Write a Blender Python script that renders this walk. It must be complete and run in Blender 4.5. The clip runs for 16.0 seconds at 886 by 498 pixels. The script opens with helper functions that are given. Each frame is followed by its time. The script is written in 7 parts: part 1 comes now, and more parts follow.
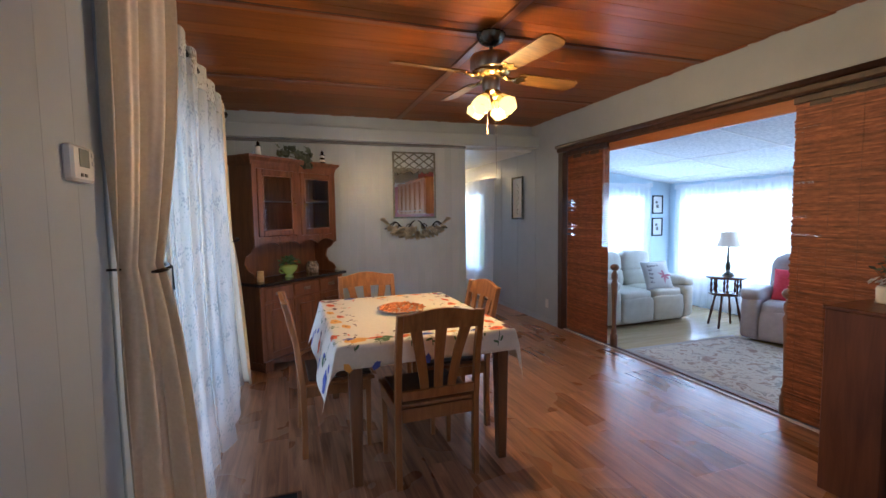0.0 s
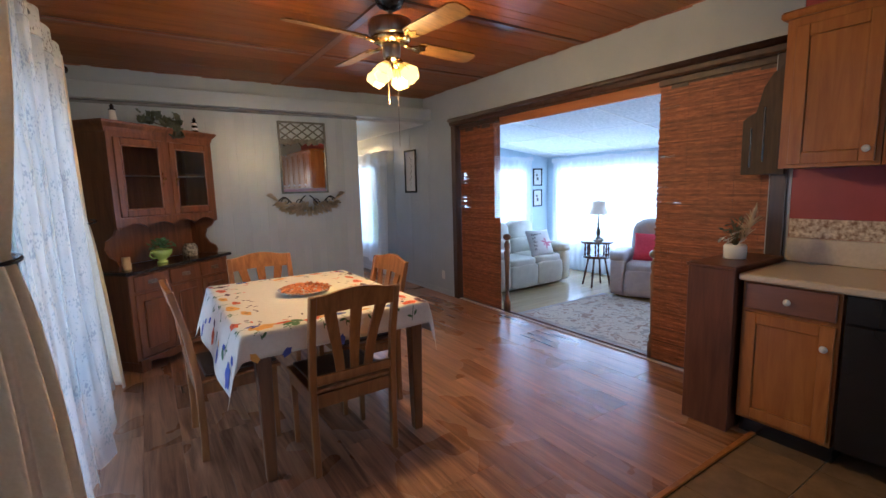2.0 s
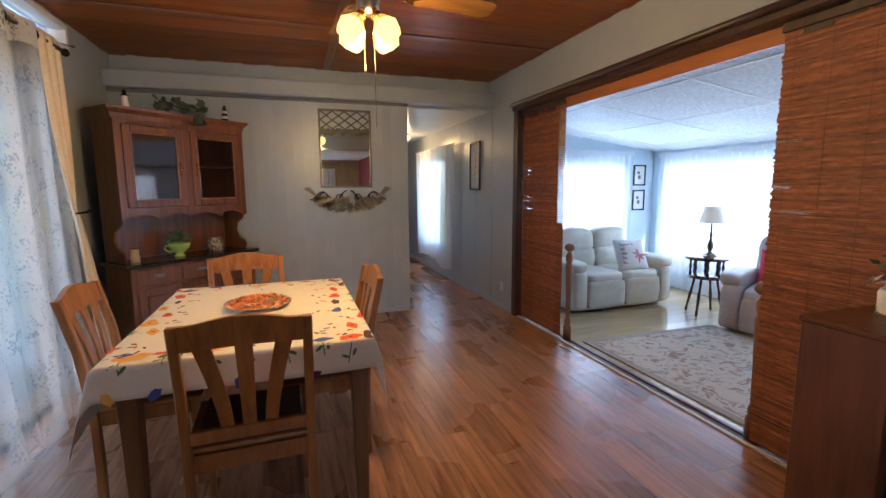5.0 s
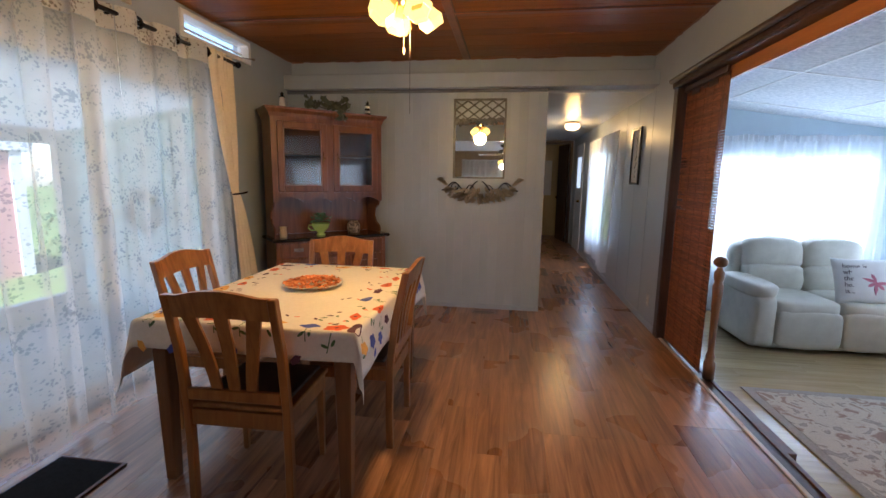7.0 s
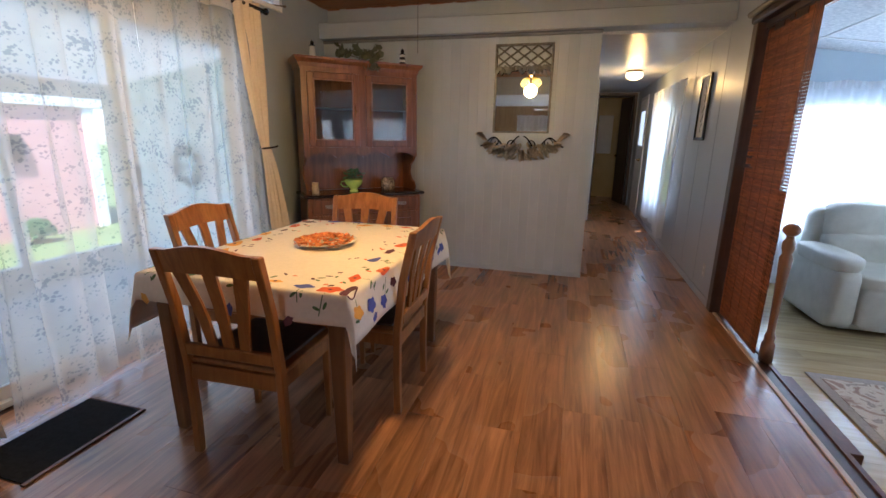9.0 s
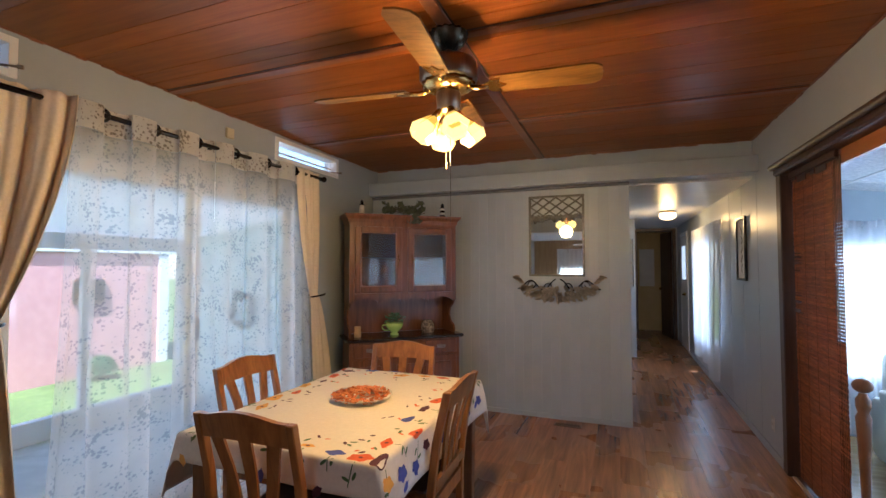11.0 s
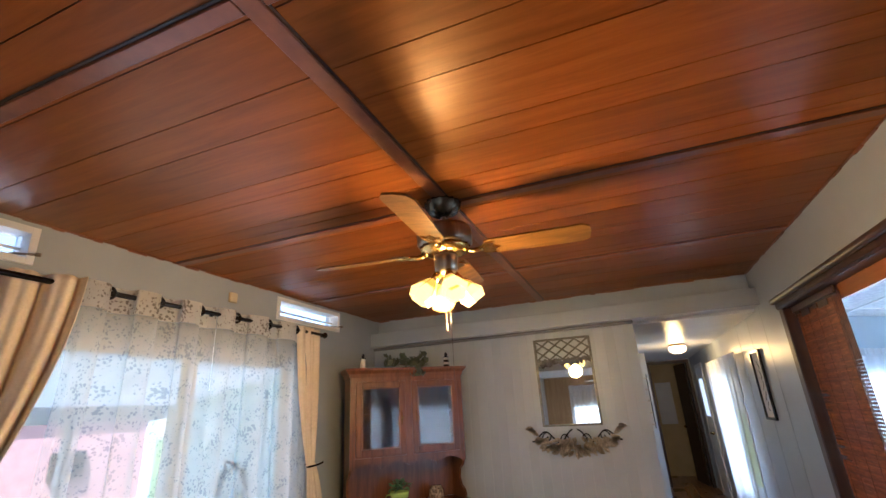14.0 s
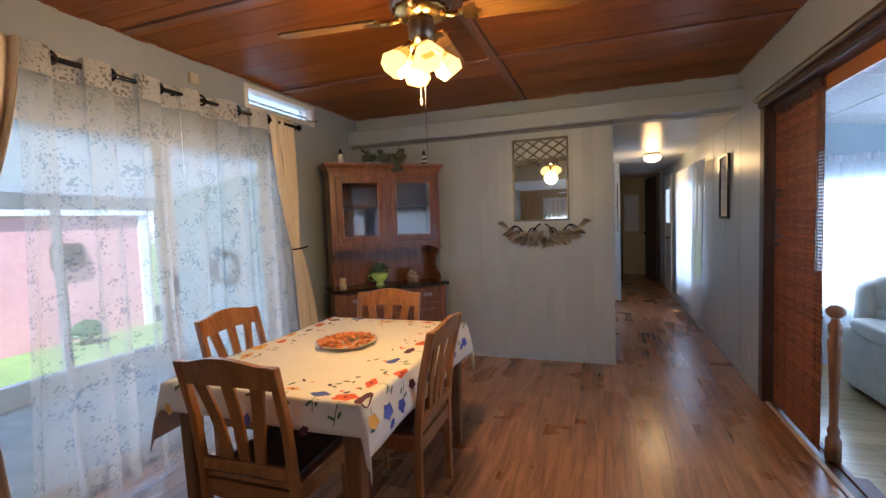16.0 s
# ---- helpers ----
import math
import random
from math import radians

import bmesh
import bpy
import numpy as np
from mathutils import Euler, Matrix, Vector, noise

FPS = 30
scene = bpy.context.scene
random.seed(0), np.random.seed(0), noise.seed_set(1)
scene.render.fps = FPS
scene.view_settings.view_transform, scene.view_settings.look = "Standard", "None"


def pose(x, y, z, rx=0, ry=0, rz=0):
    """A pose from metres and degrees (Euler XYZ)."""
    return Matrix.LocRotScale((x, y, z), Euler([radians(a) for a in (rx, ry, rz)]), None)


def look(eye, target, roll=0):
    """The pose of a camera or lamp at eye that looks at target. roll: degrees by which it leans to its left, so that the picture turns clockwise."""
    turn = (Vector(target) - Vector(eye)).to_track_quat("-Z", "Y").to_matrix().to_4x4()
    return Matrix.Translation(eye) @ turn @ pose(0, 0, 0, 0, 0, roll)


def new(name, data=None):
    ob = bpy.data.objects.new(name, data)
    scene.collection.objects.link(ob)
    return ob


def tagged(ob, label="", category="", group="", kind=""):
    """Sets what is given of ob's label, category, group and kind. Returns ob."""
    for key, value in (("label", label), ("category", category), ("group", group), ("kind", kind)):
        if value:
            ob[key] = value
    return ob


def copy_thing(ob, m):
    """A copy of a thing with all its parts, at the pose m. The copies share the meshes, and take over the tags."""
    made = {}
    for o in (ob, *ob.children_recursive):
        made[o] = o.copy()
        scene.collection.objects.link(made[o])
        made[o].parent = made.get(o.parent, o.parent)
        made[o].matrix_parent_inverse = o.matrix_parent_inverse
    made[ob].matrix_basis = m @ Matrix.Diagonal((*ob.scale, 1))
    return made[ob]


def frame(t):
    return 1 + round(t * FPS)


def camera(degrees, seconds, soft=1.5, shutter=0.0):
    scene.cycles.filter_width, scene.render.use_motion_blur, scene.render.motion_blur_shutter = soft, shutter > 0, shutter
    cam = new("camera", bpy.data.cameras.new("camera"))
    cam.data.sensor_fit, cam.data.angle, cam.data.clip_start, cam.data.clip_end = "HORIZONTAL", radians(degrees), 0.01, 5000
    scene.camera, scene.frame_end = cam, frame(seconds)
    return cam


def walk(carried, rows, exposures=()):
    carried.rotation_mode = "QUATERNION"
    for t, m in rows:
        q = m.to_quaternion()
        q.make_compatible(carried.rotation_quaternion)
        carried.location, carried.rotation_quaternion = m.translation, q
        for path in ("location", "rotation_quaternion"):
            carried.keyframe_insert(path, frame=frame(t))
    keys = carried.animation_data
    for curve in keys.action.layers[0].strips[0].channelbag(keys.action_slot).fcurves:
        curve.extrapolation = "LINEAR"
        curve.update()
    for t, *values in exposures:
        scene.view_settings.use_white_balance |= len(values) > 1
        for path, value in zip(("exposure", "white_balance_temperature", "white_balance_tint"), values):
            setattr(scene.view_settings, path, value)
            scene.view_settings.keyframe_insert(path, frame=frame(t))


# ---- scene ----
cam = camera(89.0, 16.0)
PATH = [
    (0, (0.156, -0.006, 1.426), (0.795, 1.884, 1.279), -0.8),
    (0.5, (0.119, 0.026, 1.432), (0.95, 1.836, 1.25), -1.1),
    (1, (0.084, 0.044, 1.429), (1.057, 1.776, 1.2), -1.0),
    (1.5, (0.066, 0.067, 1.422), (1.101, 1.76, 1.168), -1.4),
    (2, (0.052, 0.099, 1.426), (1.135, 1.759, 1.155), -1.5),
    (2.5, (0.036, 0.152, 1.404), (1.116, 1.811, 1.119), -1.0),
    (3, (0.149, 0.21, 1.409), (1.151, 1.917, 1.122), -1.3),
    (3.5, (0.319, 0.254, 1.413), (1.165, 2.043, 1.12), -0.1),
    (3.7, (0.398, 0.285, 1.408), (1.236, 2.075, 1.099), -0.3),
    (5.8, (1.456, 0.541, 1.394), (1.829, 2.49, 1.147), 1.9),
    (6, (1.544, 0.559, 1.394), (1.841, 2.52, 1.138), 2.6),
    (6.5, (1.745, 0.638, 1.4), (1.781, 2.618, 1.119), 1.3),
    (7, (1.947, 0.609, 1.396), (1.665, 2.564, 1.087), 0.9),
    (7.5, (2.054, 0.655, 1.377), (1.656, 2.584, 1.024), 0.2),
    (8, (2.068, 0.769, 1.357), (1.635, 2.675, 0.931), 0.4),
    (8.2, (2.075, 0.82, 1.359), (1.63, 2.708, 0.874), 0.2),
    (10.3, (2.203, 0.847, 1.369), (1.529, 2.673, 0.91), 0.4),
    (10.5, (2.209, 0.846, 1.416), (1.511, 2.694, 1.105), 0.2),
    (11, (2.185, 0.804, 1.51), (1.464, 2.668, 1.583), -0.1),
    (11.5, (2.181, 0.798, 1.582), (1.464, 2.633, 1.925), -0.6),
    (12, (2.192, 0.784, 1.63), (1.485, 2.573, 2.175), -2.0),
    (12.5, (2.208, 0.775, 1.652), (1.527, 2.519, 2.356), -3.4),
    (13, (2.205, 0.775, 1.652), (1.529, 2.513, 2.375), -3.4),
    (13.5, (2.185, 0.779, 1.644), (1.51, 2.523, 2.352), -3.2),
    (14, (2.19, 0.808, 1.626), (1.518, 2.571, 2.288), -3.3),
    (14.5, (2.209, 0.821, 1.591), (1.52, 2.624, 2.113), -3.1),
    (15, (2.199, 0.831, 1.539), (1.499, 2.678, 1.858), -2.7),
    (15.5, (2.2, 0.847, 1.492), (1.508, 2.722, 1.57), -2.4),
    (16, (2.203, 0.86, 1.442), (1.53, 2.739, 1.315), -2.1),
]
K, TINT = 5420, 16.5
walk(cam, [(t, look(eye, target, roll)) for t, eye, target, roll in PATH],
     [(0, 2.02, K - 300, TINT - 2), (2.5, 2.01, K - 420, TINT - 2), (3.5, 2.0, K - 380, TINT - 2), (6, 1.92, K + 300, TINT), (7, 1.85, K + 300, TINT), (8, 2.05, K + 300, TINT), (10.5, 1.99, K + 90, TINT - 2), (11, 1.88, K + 10, TINT - 1), (12, 2.05, K - 10, TINT - 2), (13, 2.20, K - 30, TINT - 1), (14.5, 2.18, K + 20, TINT - 1), (15.5, 1.97, K + 10, TINT), (16, 1.94, K + 20, TINT)])


# ---- world, sun, large lights ----
world = bpy.data.worlds.new("sky")
scene.world = world
world.use_nodes = True
_sky = world.node_tree.nodes.new("ShaderNodeTexSky")
_sky.sky_type = "NISHITA"
_sky.sun_disc = False
_sky.sun_elevation, _sky.sun_rotation = radians(57.7), radians(161.6)
_bg = world.node_tree.nodes["Background"]
_bg.inputs["Strength"].default_value = 0.13
world.node_tree.links.new(_sky.outputs[0], _bg.inputs["Color"])
_sun = bpy.data.lights.new("sun", "SUN")
_sun.energy, _sun.angle, _sun.color = 4.2, radians(0.6), (1.0, 0.96, 0.9)
sun = new("sun", _sun)
sun.matrix_world = look((4, -12, 20), (0, 0, 0))


def area_light(name, eye, target, sx, sy, watts, color):
    d = bpy.data.lights.new(name, "AREA")
    d.shape, d.size, d.size_y, d.energy, d.color = "RECTANGLE", sx, sy, watts, color
    o = new(name, d)
    o.matrix_world = look(eye, target)
    return o


def point_light(name, place, watts, color, radius):
    d = bpy.data.lights.new(name, "POINT")
    d.energy, d.color, d.shadow_soft_size = watts, color, radius
    o = new(name, d)
    o.location = place
    return o


DAY = (0.74, 0.87, 1.0)
WARM = (1.0, 0.60, 0.19)
# daylight in the openings of the living room, the hall, the kitchen end and the patio door
LW = -0.47
area_light("daylight", (5.15, 6.62, 1.15), (5.15, 0, 1.05), 2.3, 1.5, 24, DAY)
area_light("daylight", (6.85, 4.5, 1.1), (0, 4.5, 1.0), 3.2, 1.6, 31, DAY)
area_light("daylight", (6.85, 1.45, 1.05), (0, 1.45, 1.0), 1.9, 1.4, 12, DAY)
area_light("daylight", (6.85, -0.75, 1.05), (0, -0.75, 1.0), 1.9, 1.4, 10, DAY)
area_light("daylight", (3.55, 7.76, 1.15), (0, 7.76, 1.15), 1.2, 1.3, 4.0, DAY)
area_light("daylight", (1.4, -5.75, 0.98), (1.4, 0, 1.1), 2.2, 0.85, 7, DAY)
area_light("daylight", (LW - 0.02, 3.05, 1.05), (3, 3.05, 0.95), 1.95, 1.9, 3.2, DAY)

# ---- materials ----


def mat_base(name, rough, metal=0.0, spec=0.5):
    m = bpy.data.materials.new(name)
    m.use_nodes = True
    b = m.node_tree.nodes["Principled BSDF"]
    b.inputs["Roughness"].default_value = rough
    b.inputs["Metallic"].default_value = metal
    b.inputs["Specular IOR Level"].default_value = spec
    return m, m.node_tree.nodes, m.node_tree.links, b


def surface(name, c1, c2, rough=0.5, scale=(6, 6, 6), stain=0.12, bump=0.15, metal=0.0, rand=0.0,
            spec=0.5, coat=0.0, coat_rough=0.1, distort=0.0, detail=6.0, fine=8.0, rough_var=0.08, island=False):
    """Two-scale procedural surface: grain between two colours, broad stains, fine relief."""
    m, n, l, b = mat_base(name, rough, metal, spec)
    tc = n.new("ShaderNodeTexCoord")
    mp = n.new("ShaderNodeMapping")
    mp.inputs["Scale"].default_value = scale
    src = tc.outputs["Object"]
    if rand or island:
        if island:
            oi = n.new("ShaderNodeNewGeometry")
            rv = oi.outputs["Random Per Island"]
        else:
            oi = n.new("ShaderNodeObjectInfo")
            rv = oi.outputs["Random"]
        mul = n.new("ShaderNodeMath")
        mul.operation = "MULTIPLY"
        mul.inputs[1].default_value = 37.0
        l.new(rv, mul.inputs[0])
        add = n.new("ShaderNodeVectorMath")
        add.operation = "ADD"
        l.new(src, add.inputs[0])
        l.new(mul.outputs[0], add.inputs[1])
        src = add.outputs[0]
    l.new(src, mp.inputs["Vector"])
    no = n.new("ShaderNodeTexNoise")
    no.inputs["Scale"].default_value = 1.0
    no.inputs["Detail"].default_value = detail
    no.inputs["Roughness"].default_value = 0.62
    no.inputs["Distortion"].default_value = distort
    l.new(mp.outputs[0], no.inputs["Vector"])
    rp = n.new("ShaderNodeValToRGB")
    rp.color_ramp.elements[0].position, rp.color_ramp.elements[1].position = 0.32, 0.68
    rp.color_ramp.elements[0].color, rp.color_ramp.elements[1].color = (*c1, 1), (*c2, 1)
    l.new(no.outputs["Fac"], rp.inputs[0])
    st = n.new("ShaderNodeTexNoise")
    st.inputs["Scale"].default_value = 1.3
    st.inputs["Detail"].default_value = 3.0
    l.new(src, st.inputs["Vector"])
    mr = n.new("ShaderNodeMapRange")
    mr.inputs["From Min"].default_value, mr.inputs["From Max"].default_value = 0.3, 0.7
    mr.inputs["To Min"].default_value, mr.inputs["To Max"].default_value = 1 - stain, 1 + stain * 0.6
    l.new(st.outputs["Fac"], mr.inputs["Value"])
    val = mr.outputs[0]
    if rand or island:
        r2 = n.new("ShaderNodeMapRange")
        r2.inputs["To Min"].default_value, r2.inputs["To Max"].default_value = 1 - (rand or 0.2), 1 + (rand or 0.2)
        l.new(rv, r2.inputs["Value"])
        mm = n.new("ShaderNodeMath")
        mm.operation = "MULTIPLY"
        l.new(val, mm.inputs[0])
        l.new(r2.outputs[0], mm.inputs[1])
        val = mm.outputs[0]
    hs = n.new("ShaderNodeHueSaturation")
    l.new(rp.outputs[0], hs.inputs["Color"])
    l.new(val, hs.inputs["Value"])
    l.new(hs.outputs[0], b.inputs["Base Color"])
    rr = n.new("ShaderNodeMapRange")
    rr.inputs["To Min"].default_value, rr.inputs["To Max"].default_value = max(0.02, rough - rough_var), min(1, rough + rough_var)
    l.new(st.outputs["Fac"], rr.inputs["Value"])
    l.new(rr.outputs[0], b.inputs["Roughness"])
    if bump:
        bp = n.new("ShaderNodeBump")
        bp.inputs["Strength"].default_value = bump
        bp.inputs["Distance"].default_value = 0.002
        fn = n.new("ShaderNodeTexNoise")
        fn.inputs["Scale"].default_value = fine
        fn.inputs["Detail"].default_value = 4.0
        l.new(mp.outputs[0], fn.inputs["Vector"])
        l.new(fn.outputs["Fac"], bp.inputs["Height"])
        l.new(bp.outputs[0], b.inputs["Normal"])
    b.inputs["Coat Weight"].default_value = coat
    b.inputs["Coat Roughness"].default_value = coat_rough
    return m


def sheer(name, col, leaf, clear, pattern=0.0, scale=28.0, rough=0.9):
    """Thin curtain cloth: part clear, part light-scattering, with printed sprigs."""
    m, n, l, b = mat_base(name, rough)
    out = n["Material Output"]
    tr = n.new("ShaderNodeBsdfTransparent")
    tl = n.new("ShaderNodeBsdfTranslucent")
    df = n.new("ShaderNodeBsdfDiffuse")
    half = n.new("ShaderNodeMixShader")
    half.inputs[0].default_value = 0.5
    l.new(df.outputs[0], half.inputs[1])
    l.new(tl.outputs[0], half.inputs[2])
    mix = n.new("ShaderNodeMixShader")
    l.new(tr.outputs[0], mix.inputs[1])
    l.new(half.outputs[0], mix.inputs[2])
    l.new(mix.outputs[0], out.inputs["Surface"])
    tc = n.new("ShaderNodeTexCoord")
    wob = n.new("ShaderNodeTexNoise")
    wob.inputs["Scale"].default_value = scale * 1.6
    l.new(tc.outputs["UV"], wob.inputs["Vector"])
    shift = n.new("ShaderNodeVectorMath")
    shift.operation = "MULTIPLY_ADD"
    shift.inputs[1].default_value = (0.022, 0.022, 0.0)
    l.new(wob.outputs["Color"], shift.inputs[0])
    l.new(tc.outputs["UV"], shift.inputs[2])
    cell = n.new("ShaderNodeTexVoronoi")
    cell.inputs["Scale"].default_value = scale
    l.new(shift.outputs[0], cell.inputs["Vector"])
    cl = n.new("ShaderNodeTexNoise")
    cl.inputs["Scale"].default_value = scale * 0.14
    cl.inputs["Detail"].default_value = 2.0
    l.new(tc.outputs["UV"], cl.inputs["Vector"])
    ad = n.new("ShaderNodeMath")
    ad.operation = "MULTIPLY_ADD"
    ad.inputs[1].default_value = 1.5
    l.new(cl.outputs["Fac"], ad.inputs[0])
    less = n.new("ShaderNodeMath")
    less.operation = "MULTIPLY"
    less.inputs[1].default_value = -1.0
    l.new(cell.outputs["Distance"], less.inputs[0])
    l.new(less.outputs[0], ad.inputs[2])
    rp = n.new("ShaderNodeValToRGB")
    rp.color_ramp.elements[0].position, rp.color_ramp.elements[1].position = 0.36, 0.56
    l.new(ad.outputs[0], rp.inputs[0])
    mc = n.new("ShaderNodeMix")
    mc.data_type = "RGBA"
    mc.inputs["A"].default_value, mc.inputs["B"].default_value = (*col, 1), (*leaf, 1)
    l.new(rp.outputs[0], mc.inputs["Factor"])
    l.new(mc.outputs["Result"], tl.inputs["Color"])
    l.new(mc.outputs["Result"], df.inputs["Color"])
    weave = n.new("ShaderNodeTexNoise")
    weave.inputs["Scale"].default_value = 6.0
    l.new(tc.outputs["UV"], weave.inputs["Vector"])
    mr = n.new("ShaderNodeMapRange")
    mr.inputs["To Min"].default_value, mr.inputs["To Max"].default_value = 1 - clear - 0.05, 1 - clear + 0.05
    l.new(weave.outputs["Fac"], mr.inputs["Value"])
    ma = n.new("ShaderNodeMath")
    ma.operation = "MULTIPLY_ADD"
    ma.inputs[1].default_value = pattern
    ma.use_clamp = True
    l.new(rp.outputs[0], ma.inputs[0])
    l.new(mr.outputs[0], ma.inputs[2])
    l.new(ma.outputs[0], mix.inputs[0])
    return m


def glass(name, tint=(0.95, 0.98, 0.97), rough=0.0):
    m, n, l, b = mat_base(name, rough)
    b.inputs["Base Color"].default_value = (*tint, 1)
    b.inputs["Transmission Weight"].default_value = 1.0
    b.inputs["IOR"].default_value = 1.45
    return m


def glow(name, col, strength, base=(0.9, 0.8, 0.6)):
    m, n, l, b = mat_base(name, 0.3)
    b.inputs["Base Color"].default_value = (*base, 1)
    b.inputs["Emission Color"].default_value = (*col, 1)
    b.inputs["Emission Strength"].default_value = strength
    return m


MW = surface("grey_wall_paint", (0.335, 0.380, 0.430), (0.37, 0.415, 0.465), 0.32, (3, 3, 3), 0.07, 0.12, fine=30, coat=0.15, coat_rough=0.3)
MWB = surface("grey_wall_board", (0.335, 0.380, 0.430), (0.37, 0.415, 0.465), 0.34, (3, 3, 3), 0.06, 0.12, fine=30, rand=0.03, coat=0.15, coat_rough=0.3)
MBLUE = surface("pale_blue_wall_paint", (0.50, 0.61, 0.70), (0.55, 0.66, 0.74), 0.5, (3, 3, 3), 0.05, 0.1, fine=30)
MCEIL = surface("varnished_ceiling_wood", (0.200, 0.053, 0.006), (0.300, 0.090, 0.011), 0.40, (2.2, 26, 20), 0.18, 0.10, island=True, spec=0.38, coat=0.06, coat_rough=0.22, distort=0.6)
MCEIL.node_tree.nodes["Principled BSDF"].inputs["Specular Tint"].default_value = (1.0, 0.54, 0.13, 1)   # tints the varnish's highlights amber for the bulb's golden glare
MBATTEN = surface("dark_ceiling_batten", (0.17, 0.052, 0.018), (0.25, 0.082, 0.028), 0.34, (12, 12, 12), 0.15, 0.12, coat=0.25, coat_rough=0.25)
MTILE = surface("textured_white_ceiling", (0.54, 0.58, 0.62), (0.82, 0.84, 0.86), 0.75, (34, 34, 34), 0.05, 0.8, fine=2.0, detail=4)
MWHITE = surface("white_trim_paint", (0.74, 0.75, 0.75), (0.80, 0.81, 0.81), 0.4, (5, 5, 5), 0.05, 0.06)
MHALLC = surface("glossy_hall_ceiling", (0.56, 0.57, 0.58), (0.62, 0.63, 0.64), 0.34, (4, 4, 4), 0.05, 0.9, fine=5, spec=0.4)
MPLANK = surface("laminate_plank", (0.140, 0.057, 0.025), (0.46, 0.230, 0.114), 0.28, (24, 1.5, 24), 0.22, 0.03, rand=0.13, distort=0.7, coat=0.32, coat_rough=0.25, rough_var=0.06)
MLIVFL = surface("pale_oak_laminate", (0.34, 0.245, 0.11), (0.48, 0.365, 0.19), 0.22, (1.5, 18, 18), 0.12, 0.08, rand=0.1, coat=0.2)
MLINO = surface("brown_floor_tile", (0.15, 0.095, 0.05), (0.25, 0.165, 0.09), 0.4, (9, 9, 9), 0.25, 0.15, rand=0.1)
MDARK = surface("dark_stained_wood", (0.030, 0.014, 0.009), (0.068, 0.031, 0.018), 0.42, (30, 30, 3), 0.2, 0.15, coat=0.06)
MORANGE = surface("orange_header_wood", (0.30, 0.105, 0.03), (0.42, 0.16, 0.05), 0.4, (20, 2, 20), 0.1, 0.1)
MHUTCH = surface("maple_stained_hutch_wood", (0.105, 0.038, 0.014), (0.21, 0.080, 0.030), 0.34, (22, 22, 2.2), 0.18, 0.1, distort=0.8, spec=0.35, coat=0.11, coat_rough=0.18)
MBEAD = surface("lighter_bead_wood", (0.20, 0.085, 0.042), (0.31, 0.145, 0.08), 0.3, (22, 22, 2.2), 0.15, 0.1, coat=0.25)
MHTOP = surface("black_hutch_top", (0.012, 0.010, 0.010), (0.03, 0.022, 0.02), 0.18, (8, 8, 8), 0.2, 0.05, coat=0.3)
MCHAIR = surface("honey_oak_chair_wood", (0.20, 0.075, 0.017), (0.36, 0.152, 0.042), 0.34, (24, 24, 2.5), 0.15, 0.12, rand=0.05, distort=0.8, coat=0.2)
MTLEG = surface("brown_table_leg_wood", (0.11, 0.046, 0.016), (0.20, 0.088, 0.032), 0.36, (24, 24, 2.5), 0.15, 0.12, coat=0.2)
MSEAT = surface("dark_seat_pad", (0.035, 0.022, 0.014), (0.07, 0.042, 0.026), 0.45, (30, 30, 30), 0.2, 0.25)
MOAK = surface("oak_cabinet_wood", (0.28, 0.096, 0.016), (0.42, 0.165, 0.032), 0.40, (20, 20, 2), 0.15, 0.1, distort=0.7, spec=0.38, coat=0.08)
MOAKD = surface("dark_drawer_wood", (0.14, 0.052, 0.022), (0.21, 0.085, 0.036), 0.36, (20, 2, 20), 0.15, 0.1, coat=0.2)
MPONY = surface("walnut_end_panel", (0.075, 0.027, 0.013), (0.145, 0.055, 0.026), 0.42, (18, 18, 1.8), 0.2, 0.1, distort=0.8, spec=0.35, coat=0.05)
MCOUNT = surface("beige_laminate_counter", (0.52, 0.44, 0.34), (0.60, 0.52, 0.42), 0.3, (60, 60, 60), 0.06, 0.05)
MRED = surface("dark_red_wall_paint", (0.25, 0.035, 0.04), (0.30, 0.045, 0.05), 0.5, (5, 5, 5), 0.06, 0.1)
MBLACK = surface("black_enamel", (0.006, 0.006, 0.007), (0.012, 0.012, 0.013), 0.25, (8, 8, 8), 0.1, 0.03)
MIRON = surface("antique_metal", (0.24, 0.21, 0.16), (0.46, 0.41, 0.33), 0.42, (40, 40, 40), 0.25, 0.3, metal=0.25)
MPEWTER = surface("grey_pewter_frame", (0.10, 0.10, 0.09), (0.20, 0.195, 0.175), 0.4, (40, 40, 40), 0.2, 0.2, metal=0.7)
MBRASS = surface("aged_brass", (0.42, 0.27, 0.08), (0.60, 0.42, 0.16), 0.24, (20, 20, 20), 0.2, 0.05, metal=1.0)
MNICK = surface("brushed_pewter_metal", (0.20, 0.16, 0.12), (0.30, 0.25, 0.2), 0.3, (30, 30, 3), 0.2, 0.05, metal=1.0)
MCANOPY = surface("dark_verdigris_metal", (0.07, 0.068, 0.05), (0.16, 0.15, 0.11), 0.25, (30, 30, 3), 0.2, 0.05, metal=0.7)
MBLADE = surface("oak_fan_blade", (0.085, 0.037, 0.005), (0.25, 0.120, 0.020), 0.36, (2.5, 26, 26), 0.12, 0.08, distort=1.0, coat=0.2)
MLIN = surface("cream_curtain_cloth", (0.70, 0.60, 0.45), (0.78, 0.68, 0.53), 0.85, (60, 60, 60), 0.08, 0.2)
MSHEER = sheer("sprigged_sheer_cloth", (0.86, 0.885, 0.885), (0.36, 0.40, 0.445), 0.67, 0.17, 54.0)
